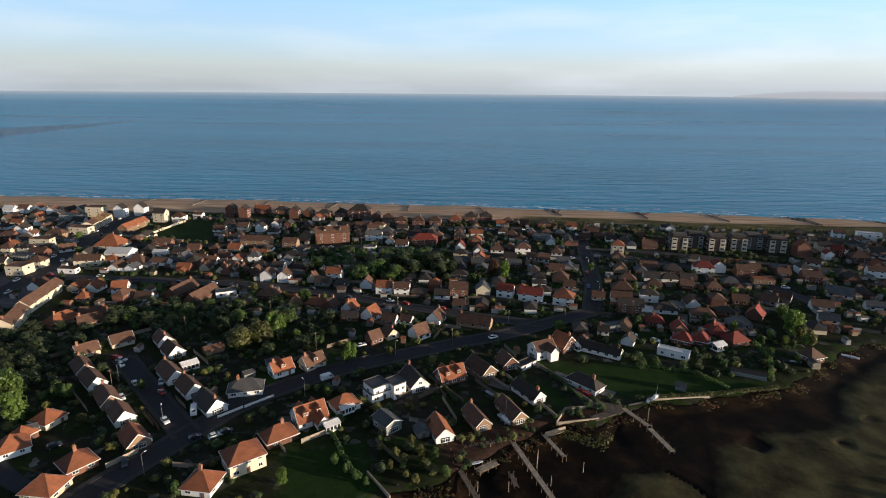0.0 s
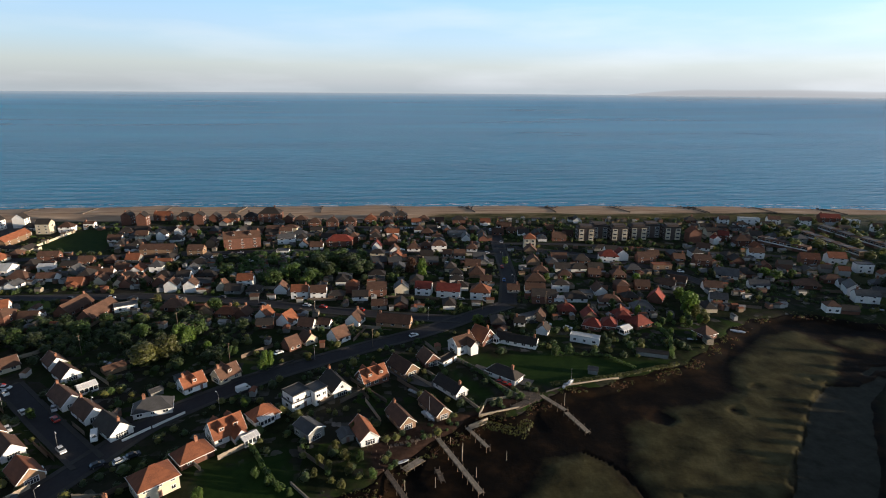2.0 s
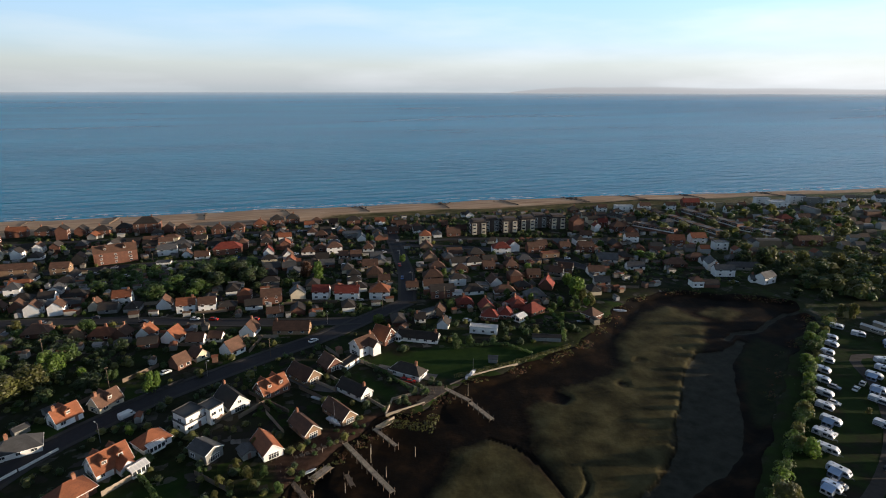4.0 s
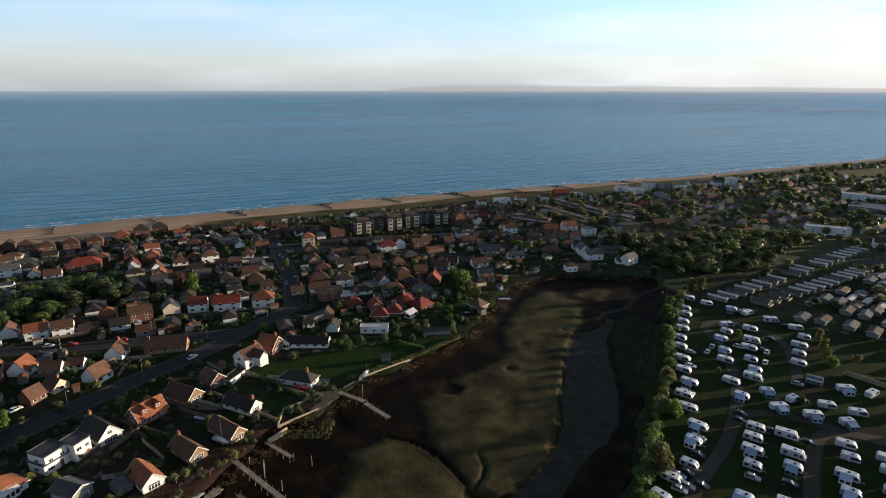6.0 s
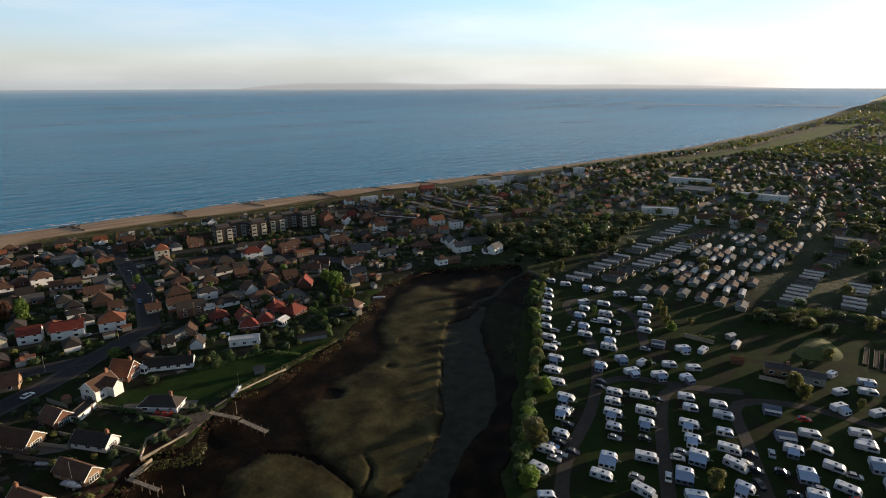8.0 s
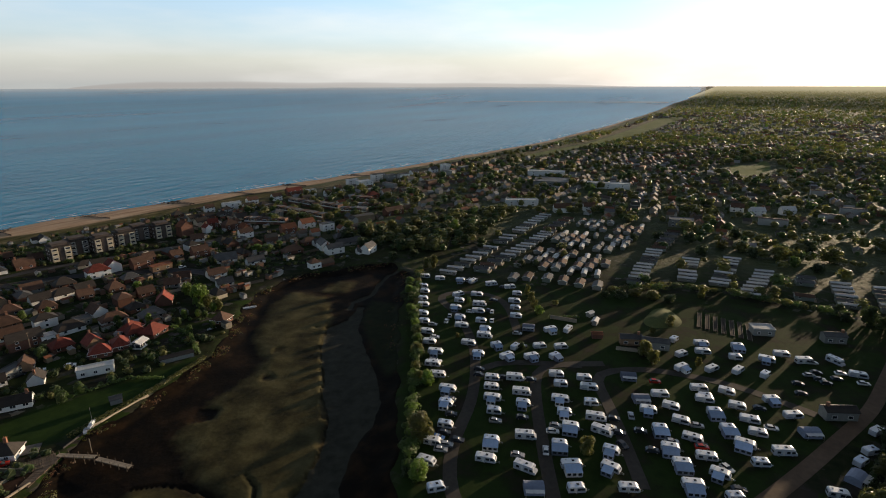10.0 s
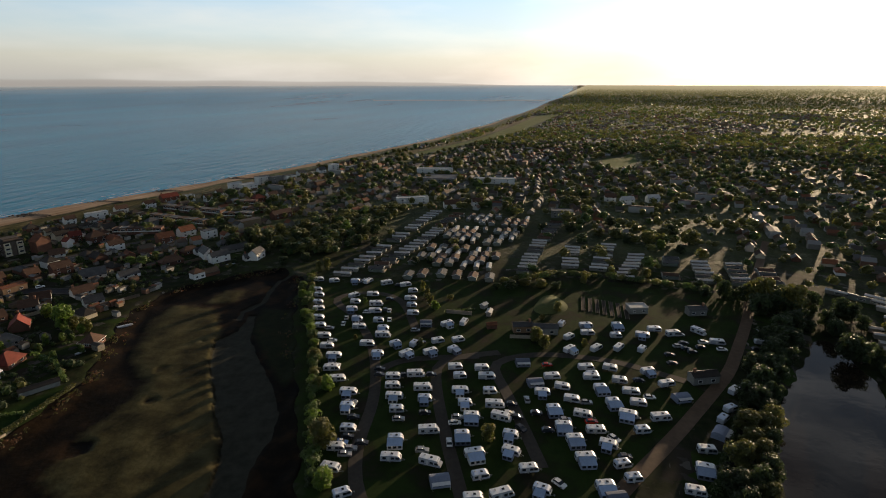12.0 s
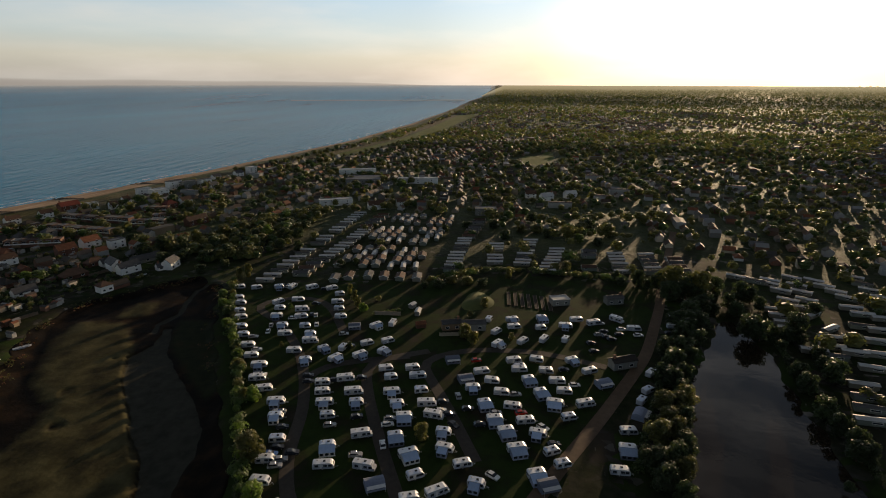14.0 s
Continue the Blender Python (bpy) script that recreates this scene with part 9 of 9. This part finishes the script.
jetty(62.8, 169.9, 68.2, 158.9, 1.6, 0.0, True)
jetty(68.2, 158.9, 71.1, 146.5, 1.6, -0.6, True)
jetty(22.4, 150.0, 30.8, 123.5, 1.5, -0.2, True)
jetty(1.2, 148.0, 10.5, 123.2, 1.4, -0.2, False)
jetty(32.7, 154.3, 37.1, 143.0, 1.2, -0.2, True)
jetty(6.8, 147.5, 22.0, 151.2, 1.6, 0.0, False)
jetty(10.5, 136.4, 16.6, 140.8, 2.4, -0.3, True)
jetty(20.2, 135.8, 21.1, 129.9, 1.2, -0.6, False)
jetty(50.7, 162.9, 62.1, 169.2, 3.0, 0.1, False)
jetty(53.0, 171.8, 62.0, 168.4, 5.6, 0.2, False)
pole(28.3, 140.0, 5.0)
pole(29.3, 144.2, 3.2)
pole(10.2, 129.7, 3.2)
pole(18.8, 129.8, 3.2)
pole(41.6, 138.4, 3.2)
pole(26.0, 147.5, 3.2)
pole(69.8, 164.9, 5.0)
pole(31.0, 132.3, 3.2)
pole(15.2, 147.3, 3.2)
boat(20.8, 160.6, -60, 6.5, True, 0.4)
boat(10.7, 139.3, 20, 3.5, False, 0.0)
boat(76.1, 175.6, 40, 5.0, True, 0.4)
boat(17.5, 177.6, -50, 4.5, False, 0.1)
boat(143.8, 204.8, -20, 4.0, False, 0.0)
boat(171.0, 211.6, -30, 6.5, False, -1.3)
boat(73.3, 174.4, 60, 4.0, False, 0.1)
boat(257.4, 223.6, -30, 5.0, False, 0.1)
street_lamp(-120.3, 185.3, 0)
street_lamp(-83.9, 133.2, 60)
street_lamp(-91.4, 159.6, -50)
street_lamp(-89.5, 179.3, -50)
street_lamp(-22.0, 257.8, -90)
street_lamp(-51.8, 277.0, -90)
street_lamp(31.2, 242.2, -90)
street_lamp(-117.9, 303.9, -90)
street_lamp(11.3, 258.6, -90)
street_lamp(89.9, 328.1, 180)
street_lamp(84.8, 283.1, 180)
street_lamp(-19.2, 208.6, -50)
street_lamp(-48.6, 175.4, 130)
utility_pole(-22.5, 260.1)
utility_pole(-119.0, 307.9)
utility_pole(-56.2, 368.2)
utility_pole(-6.3, 317.5)
utility_pole(-52.7, 212.0)
utility_pole(4.3, 217.5)
utility_pole(-114.2, 227.6)
utility_pole(59.7, 251.1)
utility_pole(92.5, 251.9)
utility_pole(-118.9, 178.8)
utility_pole(-82.4, 247.8)
conservatory(-35.6, 156.0, 39, 5, 4)
conservatory(117.6, 216.8, 25, 6, 5)
conservatory(58.2, 215.5, 30, 5, 4)
conservatory(-32.4, 165.9, 39, 5, 3.5)
conservatory(-98.7, 195.8, 40, 6, 5)
wall_run("garden_wall", 65.2, 171.4, 76.1, 175.3, 0.5, 0.35, PAVING, "pale stone wall holding the garden above the mud")
wall_run("garden_wall", 76.1, 175.3, 96.2, 177.5, 0.5, 0.35, PALE_WOOD, "pale stone wall holding the garden above the mud")
wall_run("garden_wall", 37.9, 160.0, 52.6, 162.9, 0.6, 0.35, PALE_WOOD, "pale stone wall holding the garden above the mud")
wall_run("garden_fence_wall", 37.9, 160.0, 42.5, 168.5, 0.9, 0.35, PALE_WOOD, "pale timber fence round the garden end")
wall_run("garden_fence_wall", 42.5, 168.5, 52.1, 169.8, 0.9, 0.35, PALE_WOOD, "pale timber fence round the garden end")
wall_run("garden_wall", 33.2, 154.3, 40.3, 157.8, 0.5, 0.35, PALE_WOOD, "pale stone wall holding the garden above the mud")
wall_run("garden_fence_wall", -21.0, 134.5, -13.6, 124.6, 0.9, 0.35, PALE_WOOD, "pale timber garden fence")
wall_run("garden_wall", -67.5, 167.8, -59.6, 175.2, 0.9, 0.35, WALL_WHITE, "white rendered garden wall at the pavement")
wall_run("garden_wall", -74.3, 161.5, -68.0, 167.8, 0.8, 0.35, WALL_WHITE, "white rendered garden wall at the pavement")
wall_run("garden_wall", -48.9, 194.9, -27.4, 208.4, 0.9, 0.35, PAVING, "grey garden wall at the pavement")
wall_run("garden_fence_wall", 36.9, 201.3, 47.2, 185.8, 1.4, 0.35, PALE_WOOD, "pale timber garden fence")
wall_run("garden_fence_wall", 13.0, 198.4, 24.5, 181.4, 1.2, 0.35, PALE_WOOD, "pale timber garden fence")
wall_run("garden_fence_wall", 24.6, 191.8, 38.6, 163.3, 1.2, 0.35, PALE_WOOD, "pale timber garden fence")
wall_run("garden_fence_wall", 47.3, 181.8, 54.5, 169.8, 1.0, 0.35, PALE_WOOD, "pale timber garden fence")
wall_run("garden_fence_wall", -52.2, 150.0, -46.9, 143.9, 1.2, 0.35, PALE_WOOD, "pale timber garden fence")
wall_run("garden_fence_wall", -4.7, 190.0, 7.6, 172.6, 1.2, 0.35, WOOD, "brown timber garden fence")
wall_run("garden_wall", -218.6, 399.0, -212.0, 440.0, 1.5, 0.35, WALL_CREAM, "pale wall round the green")
wall_run("garden_fence_wall", 231.2, 78.3, 232.5, 66.1, 1.8, 0.35, PALE_WOOD, "pale timber fence on the camp site")


# ---- the beach ----
def rock_mesh(seed):
    r = random.Random(seed)
    bm = bmesh.new()
    bmesh.ops.create_icosphere(bm, subdivisions=1, radius=0.5)
    for q in bm.verts:
        q.co *= r.uniform(0.75, 1.2)
    me = bpy.data.meshes.new("rock")
    bm.to_mesh(me)
    bm.free()
    me.materials.append(ROCK)
    return me


ROCK = mat("shadow_dark_rock", (0.075, 0.06, 0.05), 0.8, 0.4, 2.0, 0.5, rnd=0.4)
ROCKS = [rock_mesh(k) for k in range(4)]


def groyne(x, lean):
    """A timber wall running down the shingle, with a dark heap in place of shadowed banked shingle."""
    y1 = float(shore_y(x)) - 4
    g = base("groyne", x, y1 - 36, 90 + lean, "dark timber groyne with a dark heap in place of shadowed banked shingle", "groyne", "groynes on the beach")
    for i in range(7):
        part("post", kept("groyne_post", lambda: Mesh().box(-0.16, -0.16, -3, 0.16, 0.16, 1.0).data("post", WOOD)), g, pose(i * 5.0, 0, 1.3 - 0.26 * i))
    part("timber_wall", kept("groyne_wall", lambda: Mesh().extrude_y([(0, -1.5), (32, -3.5), (32, 0.2), (0, 2.0)], -0.12, 0.12).data("timber_wall", WOOD)), g, pose(0, 0.2, 0))
    r = random.Random(int(x))
    # dark stones spread in a triangle stand in for the shadow on banked shingle
    heap = Mesh()
    for i in range(46 if x > 80 else 12):
        s = r.uniform(0.9, 2.2)
        a = r.uniform(16, 38)
        m = pose(a, r.gauss(0, 1) * (a - 12) * 0.22, -0.5 + r.uniform(0, 0.8) - 0.05 * (a - 20), 0, 0, r.uniform(0, 360)) @ Matrix.Diagonal((s * 1.2, s, s * 0.8, 1))
        q = ROCKS[i % 4]
        heap.add([m @ w.co for w in q.vertices], [tuple(p.vertices) for p in q.polygons])
    tagged(part("stone_footing", heap.data("stone_footing", ROCK), g), kind="stuff")


groyne(-284, -1)
groyne(-232, 0)
groyne(-166, 4)
groyne(-103, -4)
groyne(-32, 1)
groyne(37, 5)
groyne(103, 4)
groyne(175, -4)
groyne(241, 6)
groyne(309, 4)
groyne(312, -4)
groyne(372, -3)
groyne(431, -4)
groyne(518, -5)


# white line of small breakers
FOAM = bpy.data.materials.new("sea_foam")
FOAM.use_nodes = True
ft = FOAM.node_tree
fb = ft.nodes["Principled BSDF"]
fb.inputs["Base Color"].default_value = (0.75, 0.77, 0.78, 1)
fb.inputs["Roughness"].default_value = 0.7
fg = ft.nodes.new("ShaderNodeNewGeometry")
fn = ft.nodes.new("ShaderNodeTexNoise")
fn.inputs["Scale"].default_value, fn.inputs["Detail"].default_value = 0.09, 6
fr = ft.nodes.new("ShaderNodeMapRange")
fr.inputs["From Min"].default_value, fr.inputs["From Max"].default_value = 0.45, 0.58
ft.links.new(fg.outputs["Position"], fn.inputs["Vector"])
ft.links.new(fn.outputs[0], fr.inputs[0])
ft.links.new(fr.outputs[0], fb.inputs["Alpha"])
fx = np.arange(-900, 1900, 6.0)
for k, (off, wid) in enumerate(((2.0, 2.6), (12.0, 1.3))):
    fgx, fgv = np.meshgrid(fx, np.linspace(0, wid, 3))
    fgy = shore_y(fgx) + off + 2.0 * np.sin(fgx / 31 + k) + 1.2 * np.sin(fgx / 11 + 2 * k) + fgv
    tagged(sheet("surf", fgx, fgy, np.full(fgx.shape, -0.94), FOAM), "thin white line of small breakers along the shingle", "surf", kind="structure")

# ---- the town beyond, streets of small houses under trees ----
town = np.random.RandomState(21)
cells = []
for i in range(-60, 200):
    for j in range(-90, 50):
        u, w = i * 11.5 + town.uniform(-2, 2), j * 19.0 + (6 if i % 2 else -6) * 0 + town.uniform(-2.5, 2.5)
        a = radians(-9 + 10 * math.sin(i * 0.05) + 8 * math.cos(j * 0.21))
        x, y = 360 + u * math.cos(a) - w * math.sin(a), u * math.sin(a) + w * math.cos(a)
        cells.append((x, y, a))
cells = np.array(cells)
cx, cy = cells[:, 0], cells[:, 1]
r = np.hypot(cx, cy)
az = np.degrees(np.arctan2(cx, cy))
STATICS = [(215, 150), (262, 178), (330, 205), (430, 175), (440, 60), (385, 30), (385, -60), (350, -100), (330, -170), (230, -160), (200, -110), (170, -60), (200, 100)]
WOODS = [(286, 212), (305, 228), (340, 232), (420, 215), (440, 178), (330, 180), (298, 170), (281, 186)]
ok = (az > 38) & (az < 122) & (r > 300) & (r < 2300) & (shore_y(cx) - cy > np.where(cx > 500, 52, 75))
ok &= (inside(cx, cy, BASIN) < -8) & (inside(cx, cy, STATICS) < -8) & (inside(cx, cy, WOODS) < -4)
ok &= inside(cx, cy, [(782, 65), (730, 15), (800, -10), (915, -5), (830, 45)]) < -5
ok &= inside(cx, cy, [(760, 350), (1050, 300), (1400, 310), (1900, 330), (1900, 250), (1200, 240), (780, 295)]) < -5
for i in range(0, len(foot), 50):
    some = foot[i:i + 50]
    ok &= (np.hypot(cx[:, None] - some[:, 0], cy[:, None] - some[:, 1]) > some[:, 2] + 7).all(1)
patch = wobble(cx, cy, 70)
ok &= town.uniform(0, 1, len(cx)) < np.where(patch > 0.9, 0.15, 0.74)
cells = cells[ok]
cells = cells[np.argsort(np.hypot(cells[:, 0], cells[:, 1]))]
roofs, walls = Mesh(), Mesh()
for n, (x, y, a) in enumerate(cells):
    L, W, e = town.uniform(5.5, 8.4), town.uniform(4.6, 5.8), (1.9 if town.uniform() < 0.65 else 3.6)
    turn = math.degrees(a) + (90 if town.uniform() < 0.35 else 0)
    if n < 12:
        house(x, y, turn, L, W, e, 36, "gable" if n % 3 else "hip", (ROOF_BROWN, ROOF_DARK, ROOF_GREY, ROOF_ORANGE)[n % 4], (WALL_WHITE, WALL_BRICK, WALL_CREAM)[n % 3], 1)
        continue
    rise = W / 2 * 0.7
    rot = Matrix.Translation((x, y, 0)) @ Matrix.Rotation(radians(turn), 4, "Z")
    if town.uniform() < 0.03:
        L, W, e, rise = L * 2.4, W * 1.2, 5.0, 0.4
    b = gable_body(L, W, e, rise)
    walls.add([rot @ Vector(q) for q in b.v], b.f)
    k, o = rise / (W / 2), 0.35
    q = [(-L / 2 - 0.2, -W / 2 - o, e - o * k + 0.1), (L / 2 + 0.2, -W / 2 - o, e - o * k + 0.1), (L / 2 + 0.2, 0, e + rise + 0.12), (-L / 2 - 0.2, 0, e + rise + 0.12), (L / 2 + 0.2, W / 2 + o, e - o * k + 0.1), (-L / 2 - 0.2, W / 2 + o, e - o * k + 0.1)]
    roofs.add([rot @ Vector(p) for p in q], [(0, 1, 2, 3), (3, 2, 4, 5)])
tagged(new("far_house_walls", walls.data("far_house_walls", TOWN_WALLS)), "white, cream and brick walls of the distant town", "houses", kind="stuff")
tagged(new("far_house_roofs", roofs.data("far_house_roofs", TOWN_ROOFS)), "brown, red and grey roofs of the distant town", "roofs", kind="stuff")

# trees between the far houses, and woods
tx, ty = np.r_[town.uniform(150, 1300, 20000), town.uniform(900, 4200, 30000)], np.r_[town.uniform(-700, 420, 20000), town.uniform(-2300, 440, 30000)]
tr, ta = np.hypot(tx, ty), np.degrees(np.arctan2(tx, ty))
ok = (ta > 38) & (ta < 123) & (tr > 215) & ((tx > 300) | (ty < -100)) & (inside(tx, ty, POND) < -2) & (near_line(tx, ty, DIRT) > 5) & (shore_y(tx) - ty > np.where(tx > 600, 46, 80)) & (town.uniform(0, 1, len(tx)) < np.where(tr < 1500, np.where(tr < 950, 0.5, 0.66), np.where(wobble(tx, ty, 160) > 0.1, 0.85, 0.55)))
ok &= ((inside(tx, ty, STATICS) < 0) | (town.uniform(0, 1, len(tx)) < 0.16) & (tx > 225)) & (inside(tx, ty, [(782, 65), (730, 15), (800, -10), (915, -5), (830, 45)]) < -3)
ok &= inside(tx, ty, [(760, 350), (1050, 300), (1400, 310), (1900, 330), (1900, 250), (1200, 240), (780, 295)]) < 0
ok &= (wobble(tx, ty, 45) > -1.5)
for i in range(0, len(cells), 200):
    ok &= (np.hypot(tx[:, None] - cells[i:i + 200, 0], ty[:, None] - cells[i:i + 200, 1]) > 3.6).all(1)
tx, ty, tr = tx[ok], ty[ok], tr[ok]
wx, wy = town.uniform(225, 450, 600), town.uniform(170, 240, 600)
sel = inside(wx, wy, WOODS) > 1
tx, ty, tr = np.r_[wx[sel], tx], np.r_[wy[sel], ty], np.r_[np.hypot(wx[sel], wy[sel]), tr]
for share, (leaf, label) in enumerate(((LEAF_GREEN, "leafy green trees between the houses of the distant town"), (LEAF_OLIVE, "olive-green trees between the houses of the distant town"), (LEAF_OLIVE, "pale olive trees between the houses of the distant town"))):
    v, f, rng = [], [], random.Random(70 + share)
    for x, y, d in list(zip(tx, ty, tr))[share::3]:
        h = (rng.uniform(2.8, 7.0) if rng.random() < 0.8 else rng.uniform(7.0, 10.0)) * (1.0 if d < 900 else 1.1 if d < 1600 else 1.4)
        w = h * rng.uniform(0.42, 0.7)
        n = 72 if d < 520 else (30 if d < 900 else 15 if d < 1600 else 9)
        z = float(rim(np.array(x), np.array(y)))
        if d < 1000:
            heart(v, f, x, y, z + h * 0.42, w * 0.8, h * 0.45, rng.uniform(0, 6))
        for _ in range(3):
            leaf_quads(rng, v, f, x + rng.uniform(-0.5, 0.5) * w, y + rng.uniform(-0.5, 0.5) * w, z + h * rng.uniform(0.2, 0.45), w * 0.7, w * 0.7, h * 0.5, n // 3, h * (0.085 if d < 520 else 0.13 if d < 900 else 0.19 if d < 1600 else 0.24), 0.2)
    foliage("far_trees", v, f, leaf, label, "trees")

# ---- the far distance: glowing strips with evening haze painted into their colour ----
def haze_glow_mat(name, tones, thick):
    """Haze over distant land painted as glow: paler with height, thinning out at its foot and top."""
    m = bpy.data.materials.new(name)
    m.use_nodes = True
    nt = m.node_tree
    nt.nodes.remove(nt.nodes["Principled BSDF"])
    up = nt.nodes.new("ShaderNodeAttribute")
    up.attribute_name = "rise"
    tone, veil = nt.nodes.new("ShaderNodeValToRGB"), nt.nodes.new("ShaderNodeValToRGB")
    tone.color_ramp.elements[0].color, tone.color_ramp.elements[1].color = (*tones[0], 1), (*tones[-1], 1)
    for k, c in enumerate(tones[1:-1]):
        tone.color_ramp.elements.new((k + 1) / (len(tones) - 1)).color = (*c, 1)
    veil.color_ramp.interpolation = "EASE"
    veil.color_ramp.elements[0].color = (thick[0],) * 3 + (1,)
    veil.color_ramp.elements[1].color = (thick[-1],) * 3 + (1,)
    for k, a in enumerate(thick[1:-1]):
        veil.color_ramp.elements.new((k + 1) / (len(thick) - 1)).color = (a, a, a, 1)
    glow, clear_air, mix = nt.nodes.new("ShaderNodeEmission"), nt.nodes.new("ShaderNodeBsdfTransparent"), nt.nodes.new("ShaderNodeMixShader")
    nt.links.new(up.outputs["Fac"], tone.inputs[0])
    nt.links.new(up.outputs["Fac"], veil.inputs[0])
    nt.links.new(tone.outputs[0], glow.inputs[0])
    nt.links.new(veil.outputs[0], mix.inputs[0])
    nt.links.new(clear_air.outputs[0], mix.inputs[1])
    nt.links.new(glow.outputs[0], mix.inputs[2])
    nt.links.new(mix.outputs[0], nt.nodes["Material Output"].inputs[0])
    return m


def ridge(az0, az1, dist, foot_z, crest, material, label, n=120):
    """A far strip along an arc, for hills or painted haze; crest gives the height of its top along the arc."""
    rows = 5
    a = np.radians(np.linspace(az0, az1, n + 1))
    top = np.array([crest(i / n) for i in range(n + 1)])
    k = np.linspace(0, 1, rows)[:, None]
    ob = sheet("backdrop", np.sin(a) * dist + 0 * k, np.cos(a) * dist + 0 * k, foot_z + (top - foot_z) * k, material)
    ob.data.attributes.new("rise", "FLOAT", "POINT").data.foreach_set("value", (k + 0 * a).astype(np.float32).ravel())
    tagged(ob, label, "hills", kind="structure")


def island(t):
    return 84 + 58 * min(1, t / 0.13) ** 0.7 * (1 - 0.62 * max(0, t - 0.13) / 0.87) * (0.93 + 0.07 * math.sin(t * 29)) * min(1, (1 - t) * 6)


ridge(26.5, 78, 4690, 74, island, haze_glow_mat("painted_hazy_island", ((0.25, 0.24, 0.25), (0.26, 0.25, 0.26)), (0.5, 0.6, 0.5, 0.0)), "glowing backdrop of low island hills with haze painted in")
ridge(-46, 84, 3400, 17, lambda t: 88.8, haze_glow_mat("painted_sea_haze", ((0.20, 0.27, 0.33), (0.31, 0.33, 0.35)), (0.0, 0.10, 0.28, 0.62)), "glowing strip painted as pale haze on the horizon of the sea")
ridge(64, 81, 3120, 8.5, lambda t: 15 + 2 * math.sin(t * 9) * t, haze_glow_mat("painted_hazy_spit", ((0.20, 0.20, 0.18), (0.20, 0.20, 0.18)), (0.2, 0.6, 0.2)), "thin glowing spit of land far across the bay, haze painted in")
ridge(82.6, 128, 3600, 18, lambda t: 18 + 70 * min(1, 0.1 + t * 18) + 0.9 * math.sin(t * 17) + 0.5 * math.sin(t * 41), haze_glow_mat("painted_hazy_land", ((0.10, 0.096, 0.05), (0.20, 0.185, 0.11), (0.46, 0.43, 0.31)), (0.0, 0.3, 0.55, 0.78, 0.7)), "glowing backdrop of flat wooded land fading into painted golden haze")
